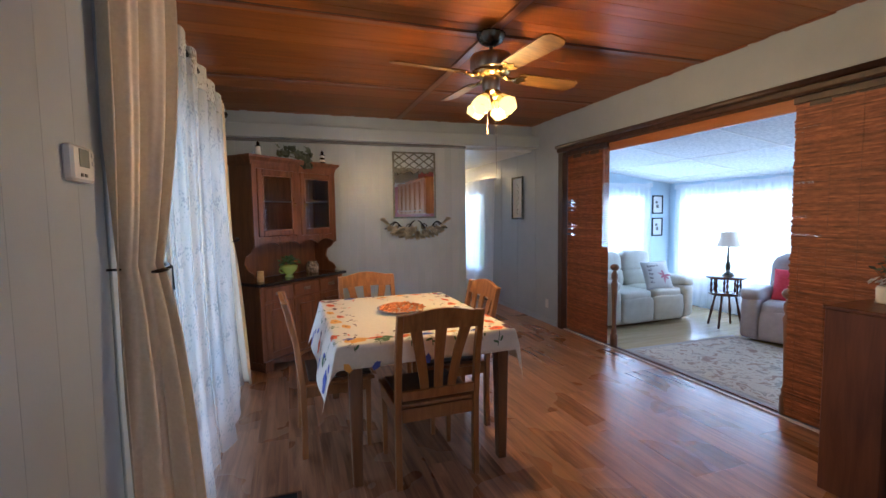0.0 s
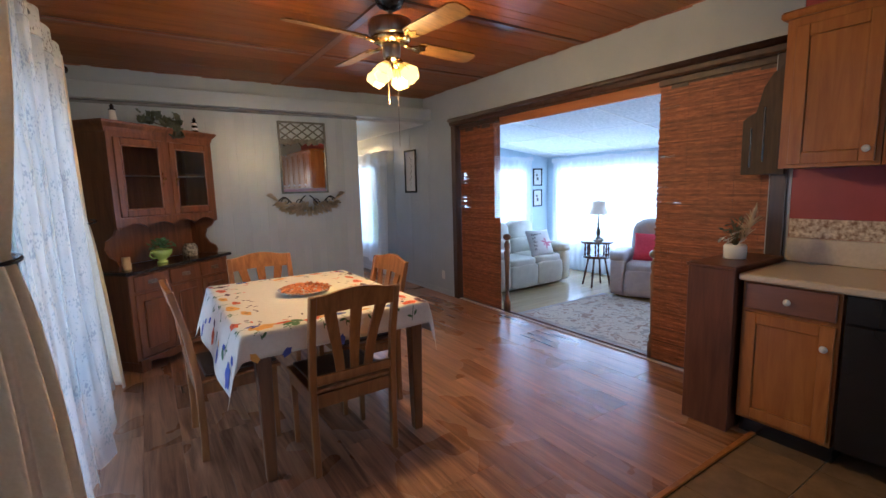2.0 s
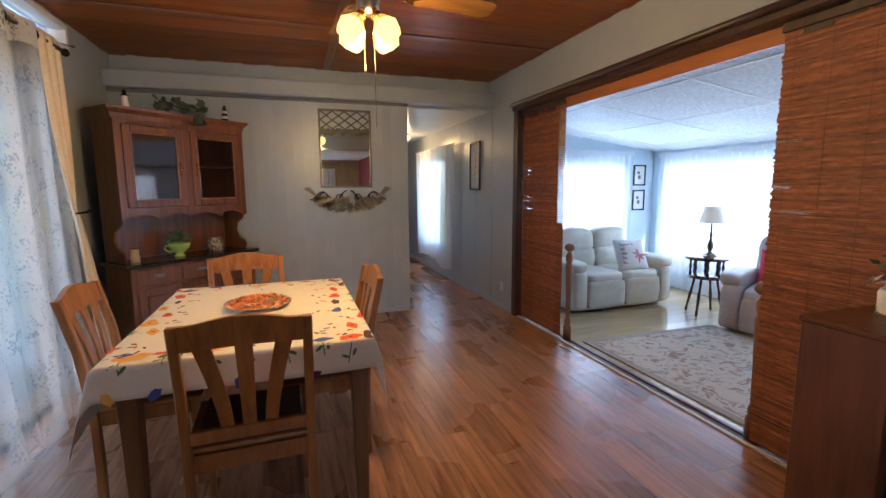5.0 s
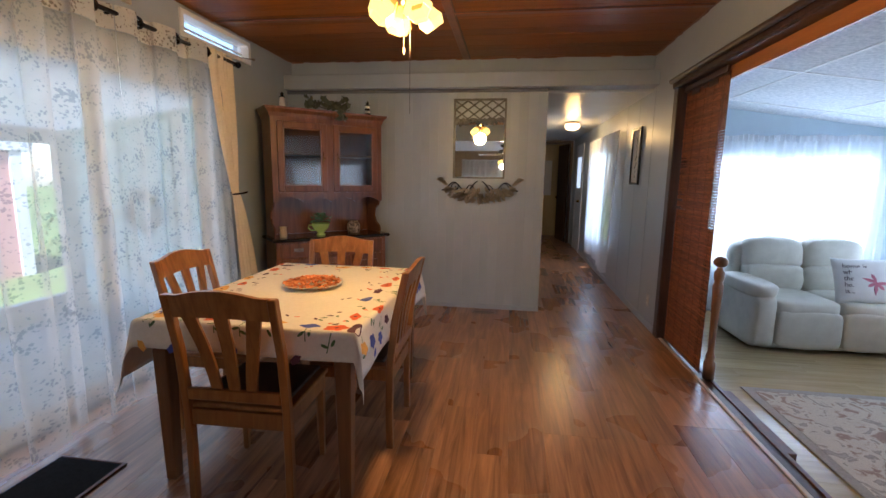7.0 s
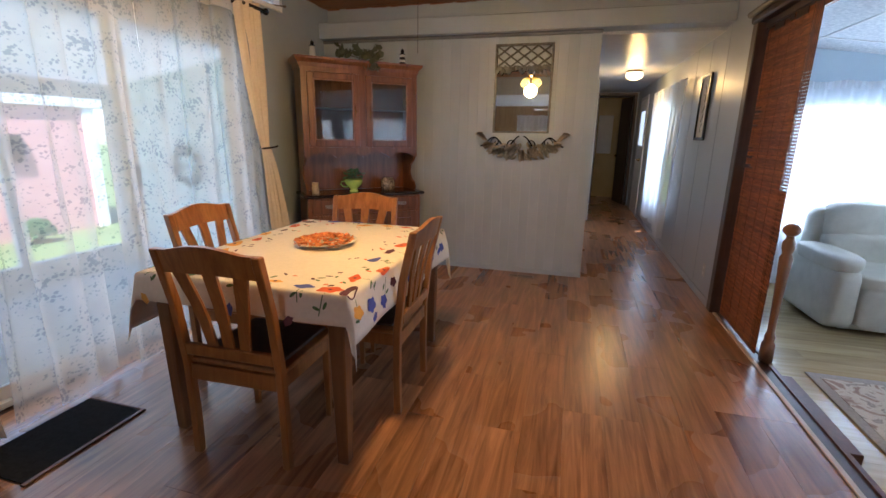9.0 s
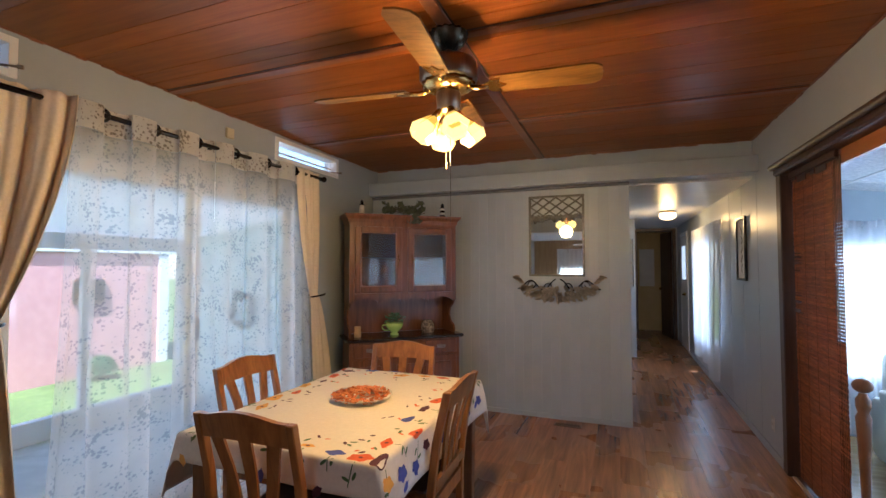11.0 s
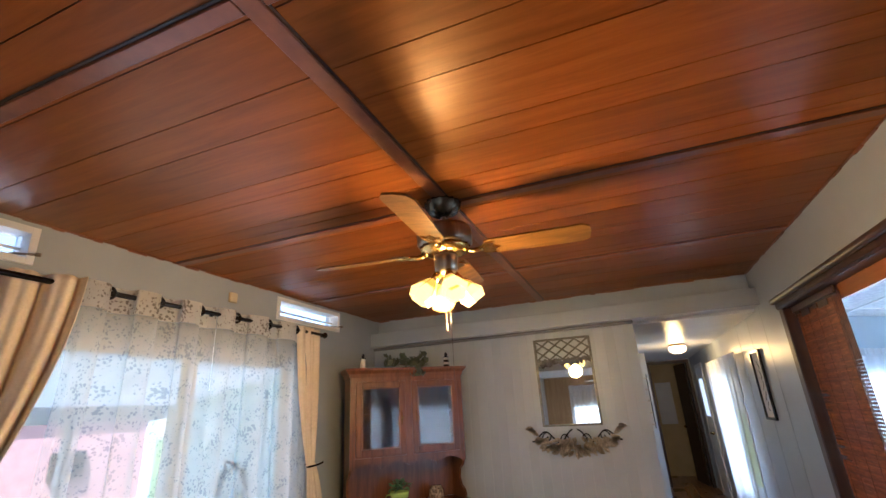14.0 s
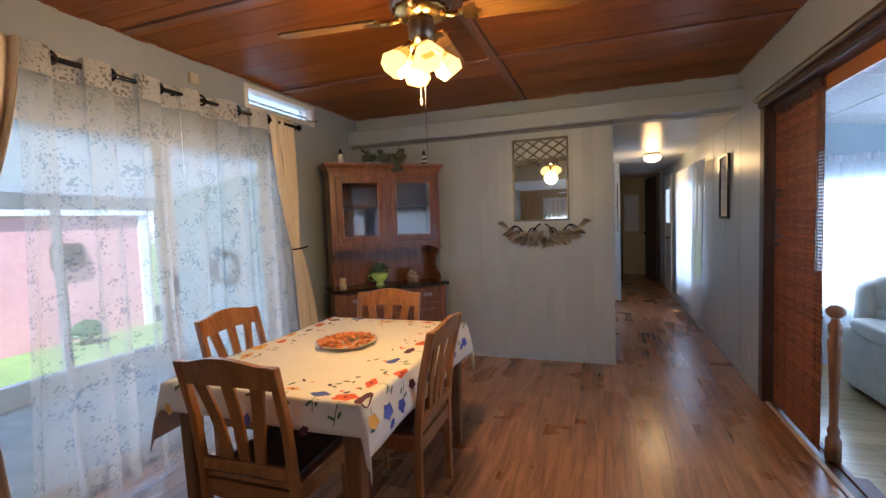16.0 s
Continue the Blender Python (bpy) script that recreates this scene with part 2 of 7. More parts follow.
MSHEERT = sheer("sprigged_doubled_heading", (0.72, 0.71, 0.68), (0.27, 0.245, 0.22), 0.10, 0.2, 46.0)
MVOILE = sheer("white_voile", (0.9, 0.92, 0.95), (0.85, 0.88, 0.92), 0.22, 0.02, 40.0)
MGLASS = glass("window_glass")
MMIRROR, _n, _l, _b = mat_base("mirror_silver", 0.02, 1.0)
_b.inputs["Base Color"].default_value = (0.86, 0.88, 0.86, 1)
MSHADE = glow("lit_amber_glass", (1.0, 0.60, 0.13), 0.78, (0.22, 0.12, 0.02))
MNECK = glow("amber_glass_neck", (1.0, 0.48, 0.06), 0.28, (0.22, 0.12, 0.02))
MHSHADE = glow("lit_dome_glass", (1.0, 0.66, 0.30), 1.2, (0.5, 0.4, 0.25))
MCLOTH = surface("printed_cotton_cloth", (0.70, 0.66, 0.58), (0.76, 0.72, 0.64), 0.8, (50, 50, 50), 0.05, 0.15)
MSOFA = surface("pale_sage_leather", (0.54, 0.52, 0.435), (0.61, 0.59, 0.50), 0.42, (10, 10, 10), 0.1, 0.35, fine=6)
MCHR = surface("mauve_grey_leather", (0.38, 0.35, 0.36), (0.45, 0.42, 0.43), 0.45, (10, 10, 10), 0.1, 0.35, fine=6)
MROSE = surface("red_cushion_cloth", (0.55, 0.035, 0.07), (0.65, 0.06, 0.10), 0.8, (40, 40, 40), 0.1, 0.3)
MBAMB = surface("woven_bamboo_slat", (0.150, 0.044, 0.016), (0.33, 0.112, 0.042), 0.52, (25, 9, 25), 0.30, 0.25, rand=0.26, spec=0.4, detail=3.0)
MGREEN = surface("green_leaf", (0.03, 0.10, 0.03), (0.08, 0.19, 0.06), 0.5, (20, 20, 20), 0.2, 0.1, island=True)
MIVY = surface("dusty_ivy_leaf", (0.035, 0.05, 0.03), (0.085, 0.105, 0.065), 0.6, (20, 20, 20), 0.2, 0.1, island=True)
MLIME = surface("lime_glazed_ceramic", (0.36, 0.52, 0.12), (0.42, 0.58, 0.17), 0.2, (8, 8, 8), 0.06, 0.03, coat=0.3)
MCERAM = surface("white_glazed_ceramic", (0.70, 0.69, 0.66), (0.78, 0.77, 0.74), 0.25, (8, 8, 8), 0.06, 0.03)
MPAPER = surface("off_white_paper", (0.62, 0.62, 0.6), (0.7, 0.7, 0.68), 0.7, (8, 8, 8), 0.05, 0.05)
MGRASS = surface("lawn_grass", (0.075, 0.12, 0.035), (0.15, 0.21, 0.07), 0.8, (14, 14, 14), 0.2, 0.6)
MPINK = surface("pink_stucco", (0.62, 0.33, 0.31), (0.68, 0.38, 0.36), 0.8, (8, 8, 8), 0.08, 0.3)
MCONC = surface("pale_concrete", (0.42, 0.42, 0.41), (0.52, 0.52, 0.51), 0.8, (6, 6, 6), 0.15, 0.3)
def fibreglass(name, col, share=0.28):
    m, n, l, b = mat_base(name, 0.5)
    tl = n.new("ShaderNodeBsdfTranslucent")
    no = n.new("ShaderNodeTexNoise")
    no.inputs["Scale"].default_value = 3.0
    rp = n.new("ShaderNodeValToRGB")
    rp.color_ramp.elements[0].color, rp.color_ramp.elements[1].color = (*[c * 0.92 for c in col], 1), (*col, 1)
    l.new(no.outputs["Fac"], rp.inputs[0])
    l.new(rp.outputs[0], tl.inputs["Color"])
    l.new(rp.outputs[0], b.inputs["Base Color"])
    mx = n.new("ShaderNodeMixShader")
    mx.inputs[0].default_value = share
    l.new(b.outputs[0], mx.inputs[1])
    l.new(tl.outputs[0], mx.inputs[2])
    l.new(mx.outputs[0], n["Material Output"].inputs["Surface"])
    return m


MROOF = fibreglass("white_fibreglass_roof", (0.88, 0.91, 0.93))
MPORCHW = fibreglass("white_fibreglass_wall", (0.93, 0.96, 0.95), 0.7)
MSIDING = surface("white_aluminium_siding", (0.70, 0.72, 0.73), (0.76, 0.78, 0.79), 0.45, (3, 3, 3), 0.05, 0.05)

# ---- mesh helpers ----


def box(bm, lo, hi, mtx=None):
    vs = [bm.verts.new((x, y, z)) for x in (lo[0], hi[0]) for y in (lo[1], hi[1]) for z in (lo[2], hi[2])]
    for f in ((0, 1, 3, 2), (4, 6, 7, 5), (0, 4, 5, 1), (2, 3, 7, 6), (0, 2, 6, 4), (1, 5, 7, 3)):
        bm.faces.new([vs[i] for i in f])
    if mtx is not None:
        bmesh.ops.transform(bm, matrix=mtx, verts=vs)
    return vs


def rbox(bm, lo, hi, r=0.006, seg=1, mtx=None):
    vs = box(bm, lo, hi)
    es = {e for v in vs for e in v.link_edges}
    res = bmesh.ops.bevel(bm, geom=list(es), offset=r, segments=seg, affect="EDGES", profile=0.5)
    if mtx is not None:
        bmesh.ops.transform(bm, matrix=mtx, verts=[v for v in res["verts"] if v.is_valid])
    return res["verts"]


def lathe(bm, profile, seg=16, mtx=None, flute=0.0, cap=True):
    rings = []
    for r, z in profile:
        ring = []
        for i in range(seg):
            a = 2 * math.pi * i / seg
            rr = r * (1 + (flute if i % 2 else -flute))
            ring.append(bm.verts.new((rr * math.cos(a), rr * math.sin(a), z)))
        rings.append(ring)
    for a, b in zip(rings, rings[1:]):
        for i in range(seg):
            f = bm.faces.new((a[i], a[(i + 1) % seg], b[(i + 1) % seg], b[i]))
            f.smooth = seg > 8
    for ring, flip in ((rings[0], True), (rings[-1], False)):
        if cap and (ring[0].co.xy.length) > 1e-4:
            bm.faces.new(ring[::-1] if flip else ring)
    if mtx is not None:
        bmesh.ops.transform(bm, matrix=mtx, verts=[v for g in rings for v in g])
    return rings


def rod(bm, p, q, r0, r1=None, seg=10):
    p, q = Vector(p), Vector(q)
    m = Matrix.Translation(p) @ (q - p).to_track_quat("Z", "Y").to_matrix().to_4x4()
    lathe(bm, [(r0, 0), (r0 if r1 is None else r1, (q - p).length)], seg, m)


def tube(bm, pts, r, seg=6):
    pts = [Vector(p) for p in pts]
    rings = []
    for i, p in enumerate(pts):
        d = (pts[min(i + 1, len(pts) - 1)] - pts[max(i - 1, 0)]).normalized()
        q = d.to_track_quat("Z", "Y").to_matrix()
        rr = r[i] if isinstance(r, (list, tuple)) else r
        rings.append([bm.verts.new(p + q @ Vector((rr * math.cos(2 * math.pi * k / seg), rr * math.sin(2 * math.pi * k / seg), 0))) for k in range(seg)])
    for a, b in zip(rings, rings[1:]):
        for k in range(seg):
            bm.faces.new((a[k], a[(k + 1) % seg], b[(k + 1) % seg], b[k])).smooth = True
    bm.faces.new(rings[0][::-1])
    bm.faces.new(rings[-1])


def sheet(bm, fn, nu, nv, uvs=None):
    """Grid of fn(u, v), u and v from 0 to 1; uvs(u, v) writes the cloth's own metres."""
    layer = bm.loops.layers.uv.verify() if uvs else None
    g = [[bm.verts.new(fn(i / nu, j / nv)) for j in range(nv + 1)] for i in range(nu + 1)]
    for i in range(nu):
        for j in range(nv):
            f = bm.faces.new((g[i][j], g[i + 1][j], g[i + 1][j + 1], g[i][j + 1]))
            f.smooth = True
            if uvs:
                for lp, (a, b) in zip(f.loops, ((i, j), (i + 1, j), (i + 1, j + 1), (i, j + 1))):
                    lp[layer].uv = uvs(a / nu, b / nv)
    return g


def plate(bm, outline, z0, z1, mtx=None):
    """Solid from an outline of (x, y) between two heights."""
    lo = [bm.verts.new((x, y, z0)) for x, y in outline]
    hi = [bm.verts.new((x, y, z1)) for x, y in outline]
    n = len(outline)
    bm.faces.new(lo[::-1])
    bm.faces.new(hi)
    for i in range(n):
        bm.faces.new((lo[i], lo[(i + 1) % n], hi[(i + 1) % n], hi[i]))
    if mtx is not None:
        bmesh.ops.transform(bm, matrix=mtx, verts=lo + hi)


def mesh_of(name, bm, material):
    bmesh.ops.recalc_face_normals(bm, faces=bm.faces)
    me = bpy.data.meshes.new(name)
    bm.to_mesh(me)
    bm.free()
    me.materials.append(material)
    return me


def part(name, bm, material, parent, label=""):
    ob = new(name, mesh_of(name, bm, material))
    ob.parent = parent
    return tagged(ob, label)


def piece(name, me, parent, m):
    ob = new(name, me)
    ob.parent = parent
    ob.matrix_basis = m
    return ob


def thing(name, label, category, m=None, group=""):
    ob = new(name)
    ob.empty_display_size = 0.1
    if m is not None:
        ob.matrix_basis = m
    return tagged(ob, label, category, group)


def built(name, bm, material, label, category="", kind="structure", m=None):
    ob = new(name, mesh_of(name, bm, material))
    if m is not None:
        ob.matrix_basis = m
    return tagged(ob, label, category or name.split("_")[0], kind=kind)


def quick(fn, *a, **k):
    bm = bmesh.new()
    fn(bm, *a, **k)
    return bm


def boxes(*pairs, r=0.0):
    bm = bmesh.new()
    for lo, hi in pairs:
        if r:
            rbox(bm, lo, hi, r)
        else:
            box(bm, lo, hi)
    return bm


# ---- the setting ----
LW, RW, FW = -0.47, 3.318, 5.40      # inner faces: window wall, opening wall, far wall
CZ, LZ = 2.625, -0.14                # dining ceiling, living-room floor
BACK = -5.6
HEND = 11.0

built("floor", boxes(((LW - 0.15, BACK, -0.12), (RW + 0.10, HEND + 1.6, -0.012))), MDARK, "subfloor under the wooden planks", "floor")
# window wall with the patio door opening and two hopper windows
DY0, DY1, DZ = 1.98, 4.12, 2.12
built("wall_west", boxes(((LW - 0.15, BACK, -0.1), (LW, DY0, 2.42)), ((LW - 0.15, DY1, -0.1), (LW, FW + 0.12, 2.42)),
      ((LW - 0.15, DY0, DZ), (LW, DY1, 2.42)), ((LW - 0.15, BACK, 2.57), (LW, FW + 0.12, 2.80)),
      ((LW - 0.15, BACK, 2.42), (LW, 1.25, 2.57)), ((LW - 0.15, 2.02, 2.42), (LW, 3.80, 2.57)), ((LW - 0.15, 4.66, 2.42), (LW, FW + 0.12, 2.57))),
      MW, "grey painted panelled wall with a patio door", "wall")
# far wall: boards in front of a core
wall_n = built("wall_north", boxes(((LW, FW + 0.012, -0.1), (2.296, FW + 0.10, 2.31)), ((LW, 5.505, 2.31), (RW, 5.60, 2.80))), MW, "grey painted tongue-and-groove board wall", "wall")
built("trim_beam", boxes(((LW + 0.002, 5.31, 2.302), (RW - 0.002, 5.503, 2.45)), r=0.006), MW, "grey painted boxed beam across the far wall", "beam")
# rounded strip; the shadow groove below the beam is put into its darker grey
built("trim_beam_strip", boxes(((LW + 0.002, 5.372, 2.268), (2.30, 5.398, 2.3005)), r=0.008), surface("shaded_trim_grey", (0.13, 0.135, 0.145), (0.18, 0.185, 0.20), 0.4, (6, 6, 6), 0.1, 0.1), "grey strip under the boxed beam, its shadow groove darkened into the colour", "trim")
# opening wall
OY0, OY1, OZ = 1.36, 4.83, 2.20
built("wall_east", boxes(((RW, OY1, -0.2), (RW + 0.11, 7.13, 2.80)), ((RW, 7.13, -0.2), (RW + 0.11, 8.40, 0.5)), ((RW, 7.13, 1.80), (RW + 0.11, 8.40, 2.8)),
      ((RW, 8.40, -0.2), (RW + 0.11, HEND + 1.6, 2.80)), ((RW, OY0, OZ), (RW + 0.11, OY1, 2.80)), ((RW, 1.24, -0.2), (RW + 0.11, OY0, 2.8))),
      MW, "grey painted panelled wall with a wide opening", "wall")
built("wall_kitchen", boxes(((RW, BACK, -0.1), (RW + 0.11, 1.238, 2.80))), MRED, "dark red kitchen wall", "wall")
built("wall_south", boxes(((LW - 0.15, BACK - 0.12, -0.1), (0.4, BACK, 2.8)), ((2.4, BACK - 0.12, -0.1), (RW + 0.1, BACK, 2.8)), ((0.4, BACK - 0.12, -0.1), (2.4, BACK, 0.55)), ((0.4, BACK - 0.12, 1.40), (2.4, BACK, 2.8))), surface("tan_wall_panelling", (0.30, 0.19, 0.09), (0.40, 0.27, 0.14), 0.4, (14, 14, 1.5), 0.12, 0.1, distort=0.6), "tan panelled wall at the kitchen end with a window", "wall")
# hall
built("wall_hall", boxes(((2.20, FW + 0.102, -0.1), (2.298, 8.9, 2.31)), ((2.36, 8.9, -0.1), (2.46, HEND, 2.31))), MW, "grey hall wall", "wall")
built("wall_hall_end", boxes(((2.3, HEND + 1.4, -0.1), (RW, HEND + 1.5, 2.3)), ((2.3, HEND, 2.255), (RW, HEND + 0.08, 2.274)), ((2.30, HEND, -0.1), (2.52, HEND + 0.08, 2.255)), ((3.29, HEND, -0.1), (RW, HEND + 0.08, 2.255)), ((2.2, HEND + 0.08, -0.1), (2.3, HEND + 1.5, 2.3))), MW, "hall end wall with a doorway", "wall")
built("ceiling_hall", boxes(((2.2, 5.505, 2.275), (RW, HEND + 1.5, 2.30))), MHALLC, "glossy white hall ceiling", "ceiling")
built("ceiling_kitchen", boxes(((LW, BACK, 2.34), (RW, -0.62, 2.38))), MTILE, "white kitchen ceiling", "ceiling")
built("trim_header", boxes(((LW, -0.62, 2.26), (RW, -0.5, 2.70))), MW, "grey header above the kitchen edge", "beam")
built("roof", boxes(((LW - 0.4, BACK - 0.3, 2.80), (RW + 0.3, HEND + 2, 2.9)), ((RW + 0.301, 6.5, 2.80), (RW + 1.3, HEND + 2, 2.9))), MSIDING, "flat white roof", "roof")

# dining ceiling: grooved boards and battens
bm = bmesh.new()
rng = random.Random(5)
for xa, xb in ((LW, 1.425), (1.49, RW)):
    y = -0.5
    k = 0
    widths = (0.245, 0.115, 0.215, 0.25, 0.165, 0.30, 0.13)
    while y < 5.50:
        w = min(widths[k % 7], 5.503 - y)
        box(bm, (xa, y + 0.002, CZ), (xb, y + w - 0.002, CZ + 0.02))
        y += w
        k += 1
built("ceiling", bm, MCEIL, "glossy reddish-brown grooved wood panel ceiling", "ceiling")
bm = bmesh.new()
box(bm, (LW, -0.5, CZ + 0.006), (RW, 5.503, CZ + 0.03))
built("ceiling_backing", bm, MDARK, "dark board behind the ceiling grooves", "ceiling")
bm = bmesh.new()
rbox(bm, (1.425, -0.5, CZ - 0.012), (1.49, 5.503, CZ + 0.004), 0.004)
for y in (1.45, 2.835, 4.22):
    rbox(bm, (LW, y - 0.028, CZ - 0.010), (1.424, y + 0.028, CZ + 0.004), 0.004)
    rbox(bm, (1.491, y - 0.028, CZ - 0.010), (RW, y + 0.028, CZ + 0.004), 0.004)
built("trim_ceiling_batten", bm, MBATTEN, "dark wooden battens over the ceiling joints", "batten")

bm = bmesh.new()
for y in (1.45, 2.835, 4.22):
    box(bm, (LW, y - 0.038, CZ - 0.0025), (1.424, y - 0.0285, CZ + 0.001))
    box(bm, (1.491, y - 0.038, CZ - 0.0025), (RW, y - 0.0285, CZ + 0.001))
box(bm, (1.4905, -0.5, CZ - 0.0026), (1.500, 5.50, CZ + 0.001))
built("trim_ceiling_joint", bm, MDARK, "dark open joints beside the ceiling battens", "joint")

bm = bmesh.new()
rng = random.Random(63)
for x0, x1, along in ((LW + 0.0005, LW + 0.010, "y"), (RW - 0.010, RW - 0.0005, "y"), (5.493, 5.5025, "x")):
    p, end = (-0.49, 5.49) if along == "y" else (LW + 0.011, RW - 0.011)
    while p < end:
        q = min(p + rng.uniform(0.03, 0.11), end)
        z = CZ - 0.004 - 0.012 * rng.random()
        if along == "y":
            box(bm, (x0, p, z), (x1, q, CZ - 0.0006))
        else:
            box(bm, (p, x0, z), (q, x1, CZ - 0.0006))
        p = q
built("trim_ceiling_edge", bm, MBATTEN, "uneven dark brown edge where the ceiling meets the walls", "trim")

# living room shell
built("floor_living", boxes(((RW + 0.12, -2.5, LZ - 0.1), (6.7, 6.5, LZ - 0.008))), MDARK, "living-room subfloor", "floor")
built("wall_living_north", boxes(((RW + 0.11, 6.33, LZ), (4.0, 6.45, 2.7)), ((6.0, 6.33, LZ), (6.68, 6.45, 2.7)), ((4.0, 6.33, LZ), (6.0, 6.45, 0.42)), ((4.0, 6.33, 1.72), (6.0, 6.45, 2.7))), MBLUE, "pale blue living-room wall with a window", "wall")
built("wall_living_east", boxes(((6.56, -2.5, LZ), (6.68, -1.7, 2.7)), ((6.56, 0.2, LZ), (6.68, 0.5, 2.7)), ((6.56, -1.7, LZ), (6.68, 0.2, 0.36)), ((6.56, -1.7, 1.72), (6.68, 0.2, 2.7)), ((6.56, 2.4, LZ), (6.68, 3.0, 2.7)), ((6.56, 0.5, LZ), (6.68, 2.4, 0.36)), ((6.56, 0.5, 1.72), (6.68, 2.4, 2.7)), ((6.56, 6.05, LZ), (6.68, 6.33, 2.7)), ((6.56, 3.0, LZ), (6.68, 6.05, 0.36)), ((6.56, 3.0, 1.72), (6.68, 6.05, 2.7))), MBLUE, "pale blue living-room wall with a wide window", "wall")
built("wall_living_south", boxes(((RW + 0.11, -2.6, LZ), (6.68, -2.5, 2.7))), MBLUE, "pale blue living-room wall", "wall")


def liv_z(x):
    return 2.36 - (x - 3.43) * 0.135


bm = bmesh.new()
vs = [bm.verts.new((x, y, liv_z(x) + h)) for x in (3.43, 6.6) for y in (-2.55, 6.4) for h in (0, 0.05)]
for f in ((0, 1, 3, 2), (4, 6, 7, 5), (0, 4, 5, 1), (2, 3, 7, 6), (0, 2, 6, 4), (1, 5, 7, 3)):
    bm.faces.new([vs[i] for i in f])
built("ceiling_living", bm, MTILE, "white textured sloping living-room ceiling", "ceiling")
bm = bmesh.new()
sl = Matrix.Rotation(math.atan(0.135), 4, "Y")
for k in range(8):
    y = -2.66 + 1.22 + k * 1.22 - 1.22
    box(bm, (0, y - 0.012, -0.006), (3.2, y + 0.012, 0.002), Matrix.Translation((3.43, 0, 2.36)) @ sl)
for k in range(3):
    x = 0.75 + k * 1.0
    box(bm, (x - 0.012, -2.5, -0.005), (x + 0.012, 6.33, 0.002), Matrix.Translation((3.43, 0, 2.36)) @ sl)
built("trim_ceiling_strip", bm, MWHITE, "white strips over the living-room ceiling joints", "strip")
# opening: dark casing, header, threshold and step
CAS = thing("door_frame", "dark brown casing round the wide room opening", "door frame")
part("jamb", boxes(((RW - 0.02, 4.745, 0), (RW + 0.12, 4.835, 2.17)), r=0.006), MDARK, CAS)
part("jamb", boxes(((RW - 0.02, 1.26, 0), (RW + 0.12, 1.35, 2.17)), r=0.006), MDARK, CAS)
part("head", boxes(((RW - 0.03, 1.26, 2.172), (RW + 0.12, 4.86, 2.25)), r=0.012), MDARK, CAS)
part("header_board", boxes(((RW + 0.062, 2.10, 2.085), (RW + 0.085, 4.05, 2.17))), MORANGE, CAS, "orange-brown board under the head")
part("rail", quick(rod, (RW - 0.045, 1.262, 2.235), (RW - 0.045, 4.84, 2.235), 0.022), MDARK, CAS, "glossy dark rounded rail")
built("trim_threshold", boxes(((RW + 0.002, 1.36, -0.001), (RW + 0.030, 4.74, 0.010)), r=0.003), surface("pale_worn_wood_strip", (0.44, 0.35, 0.27), (0.58, 0.48, 0.40), 0.4, (8, 8, 8), 0.12, 0.05), "pale worn wooden threshold strip", "threshold")
built("trim_step_riser", boxes(((RW + 0.1, 1.36, LZ), (RW + 0.125, 4.74, -0.002))), MPONY, "brown wooden step riser", "step")

# ---- lamps that the rooms have ----
FAN = (1.45, 2.78)
point_light("fan_bulb", (FAN[0], FAN[1], 2.03), 23.5, WARM, 0.09)
point_light("hall_bulb", (2.86, 7.92, 2.08), 4.6, WARM, 0.09)

# ---- things ----
# dining table and cloth
TX0, TX1, TY0, TY1, TZ = 0.36, 1.35, 2.275, 3.62, 0.773
table = thing("dining_table", "square-legged honey oak dining table under a printed cloth", "table", pose((TX0 + TX1) / 2, (TY0 + TY1) / 2, 0))
HX, HY = (TX1 - TX0) / 2, (TY1 - TY0) / 2
part("tabletop", boxes(((-HX, -HY, TZ - 0.025), (HX, HY, TZ)), r=0.006), MCHAIR, table)
part("apron", boxes(((-HX + 0.06, -HY + 0.05, TZ - 0.10), (HX - 0.06, -HY + 0.07, TZ - 0.026)), ((-HX + 0.06, HY - 0.07, TZ - 0.10), (HX - 0.06, HY - 0.05, TZ - 0.026)),
     ((-HX + 0.08, -HY + 0.07, TZ - 0.10), (-HX + 0.10, HY - 0.07, TZ - 0.026)), ((HX - 0.07, -HY + 0.07, TZ - 0.10), (HX - 0.05, HY - 0.07, TZ - 0.026))), MCHAIR, table)
for sx in (-1, 1):
    for sy in (-1, 1):
        bm = bmesh.new()
        vs = rbox(bm, (-0.038, -0.038, 0), (0.038, 0.038, TZ - 0.026), 0.006)
        for v in bm.verts:
            k = 0.66 + 0.34 * min(1, v.co.z / 0.55)
            v.co.x *= k
            v.co.y *= k
        bmesh.ops.translate(bm, vec=(sx * (HX - 0.075) + 0.015, sy * (HY - 0.055), 0), verts=bm.verts)
        part("leg", bm, MTLEG, table)


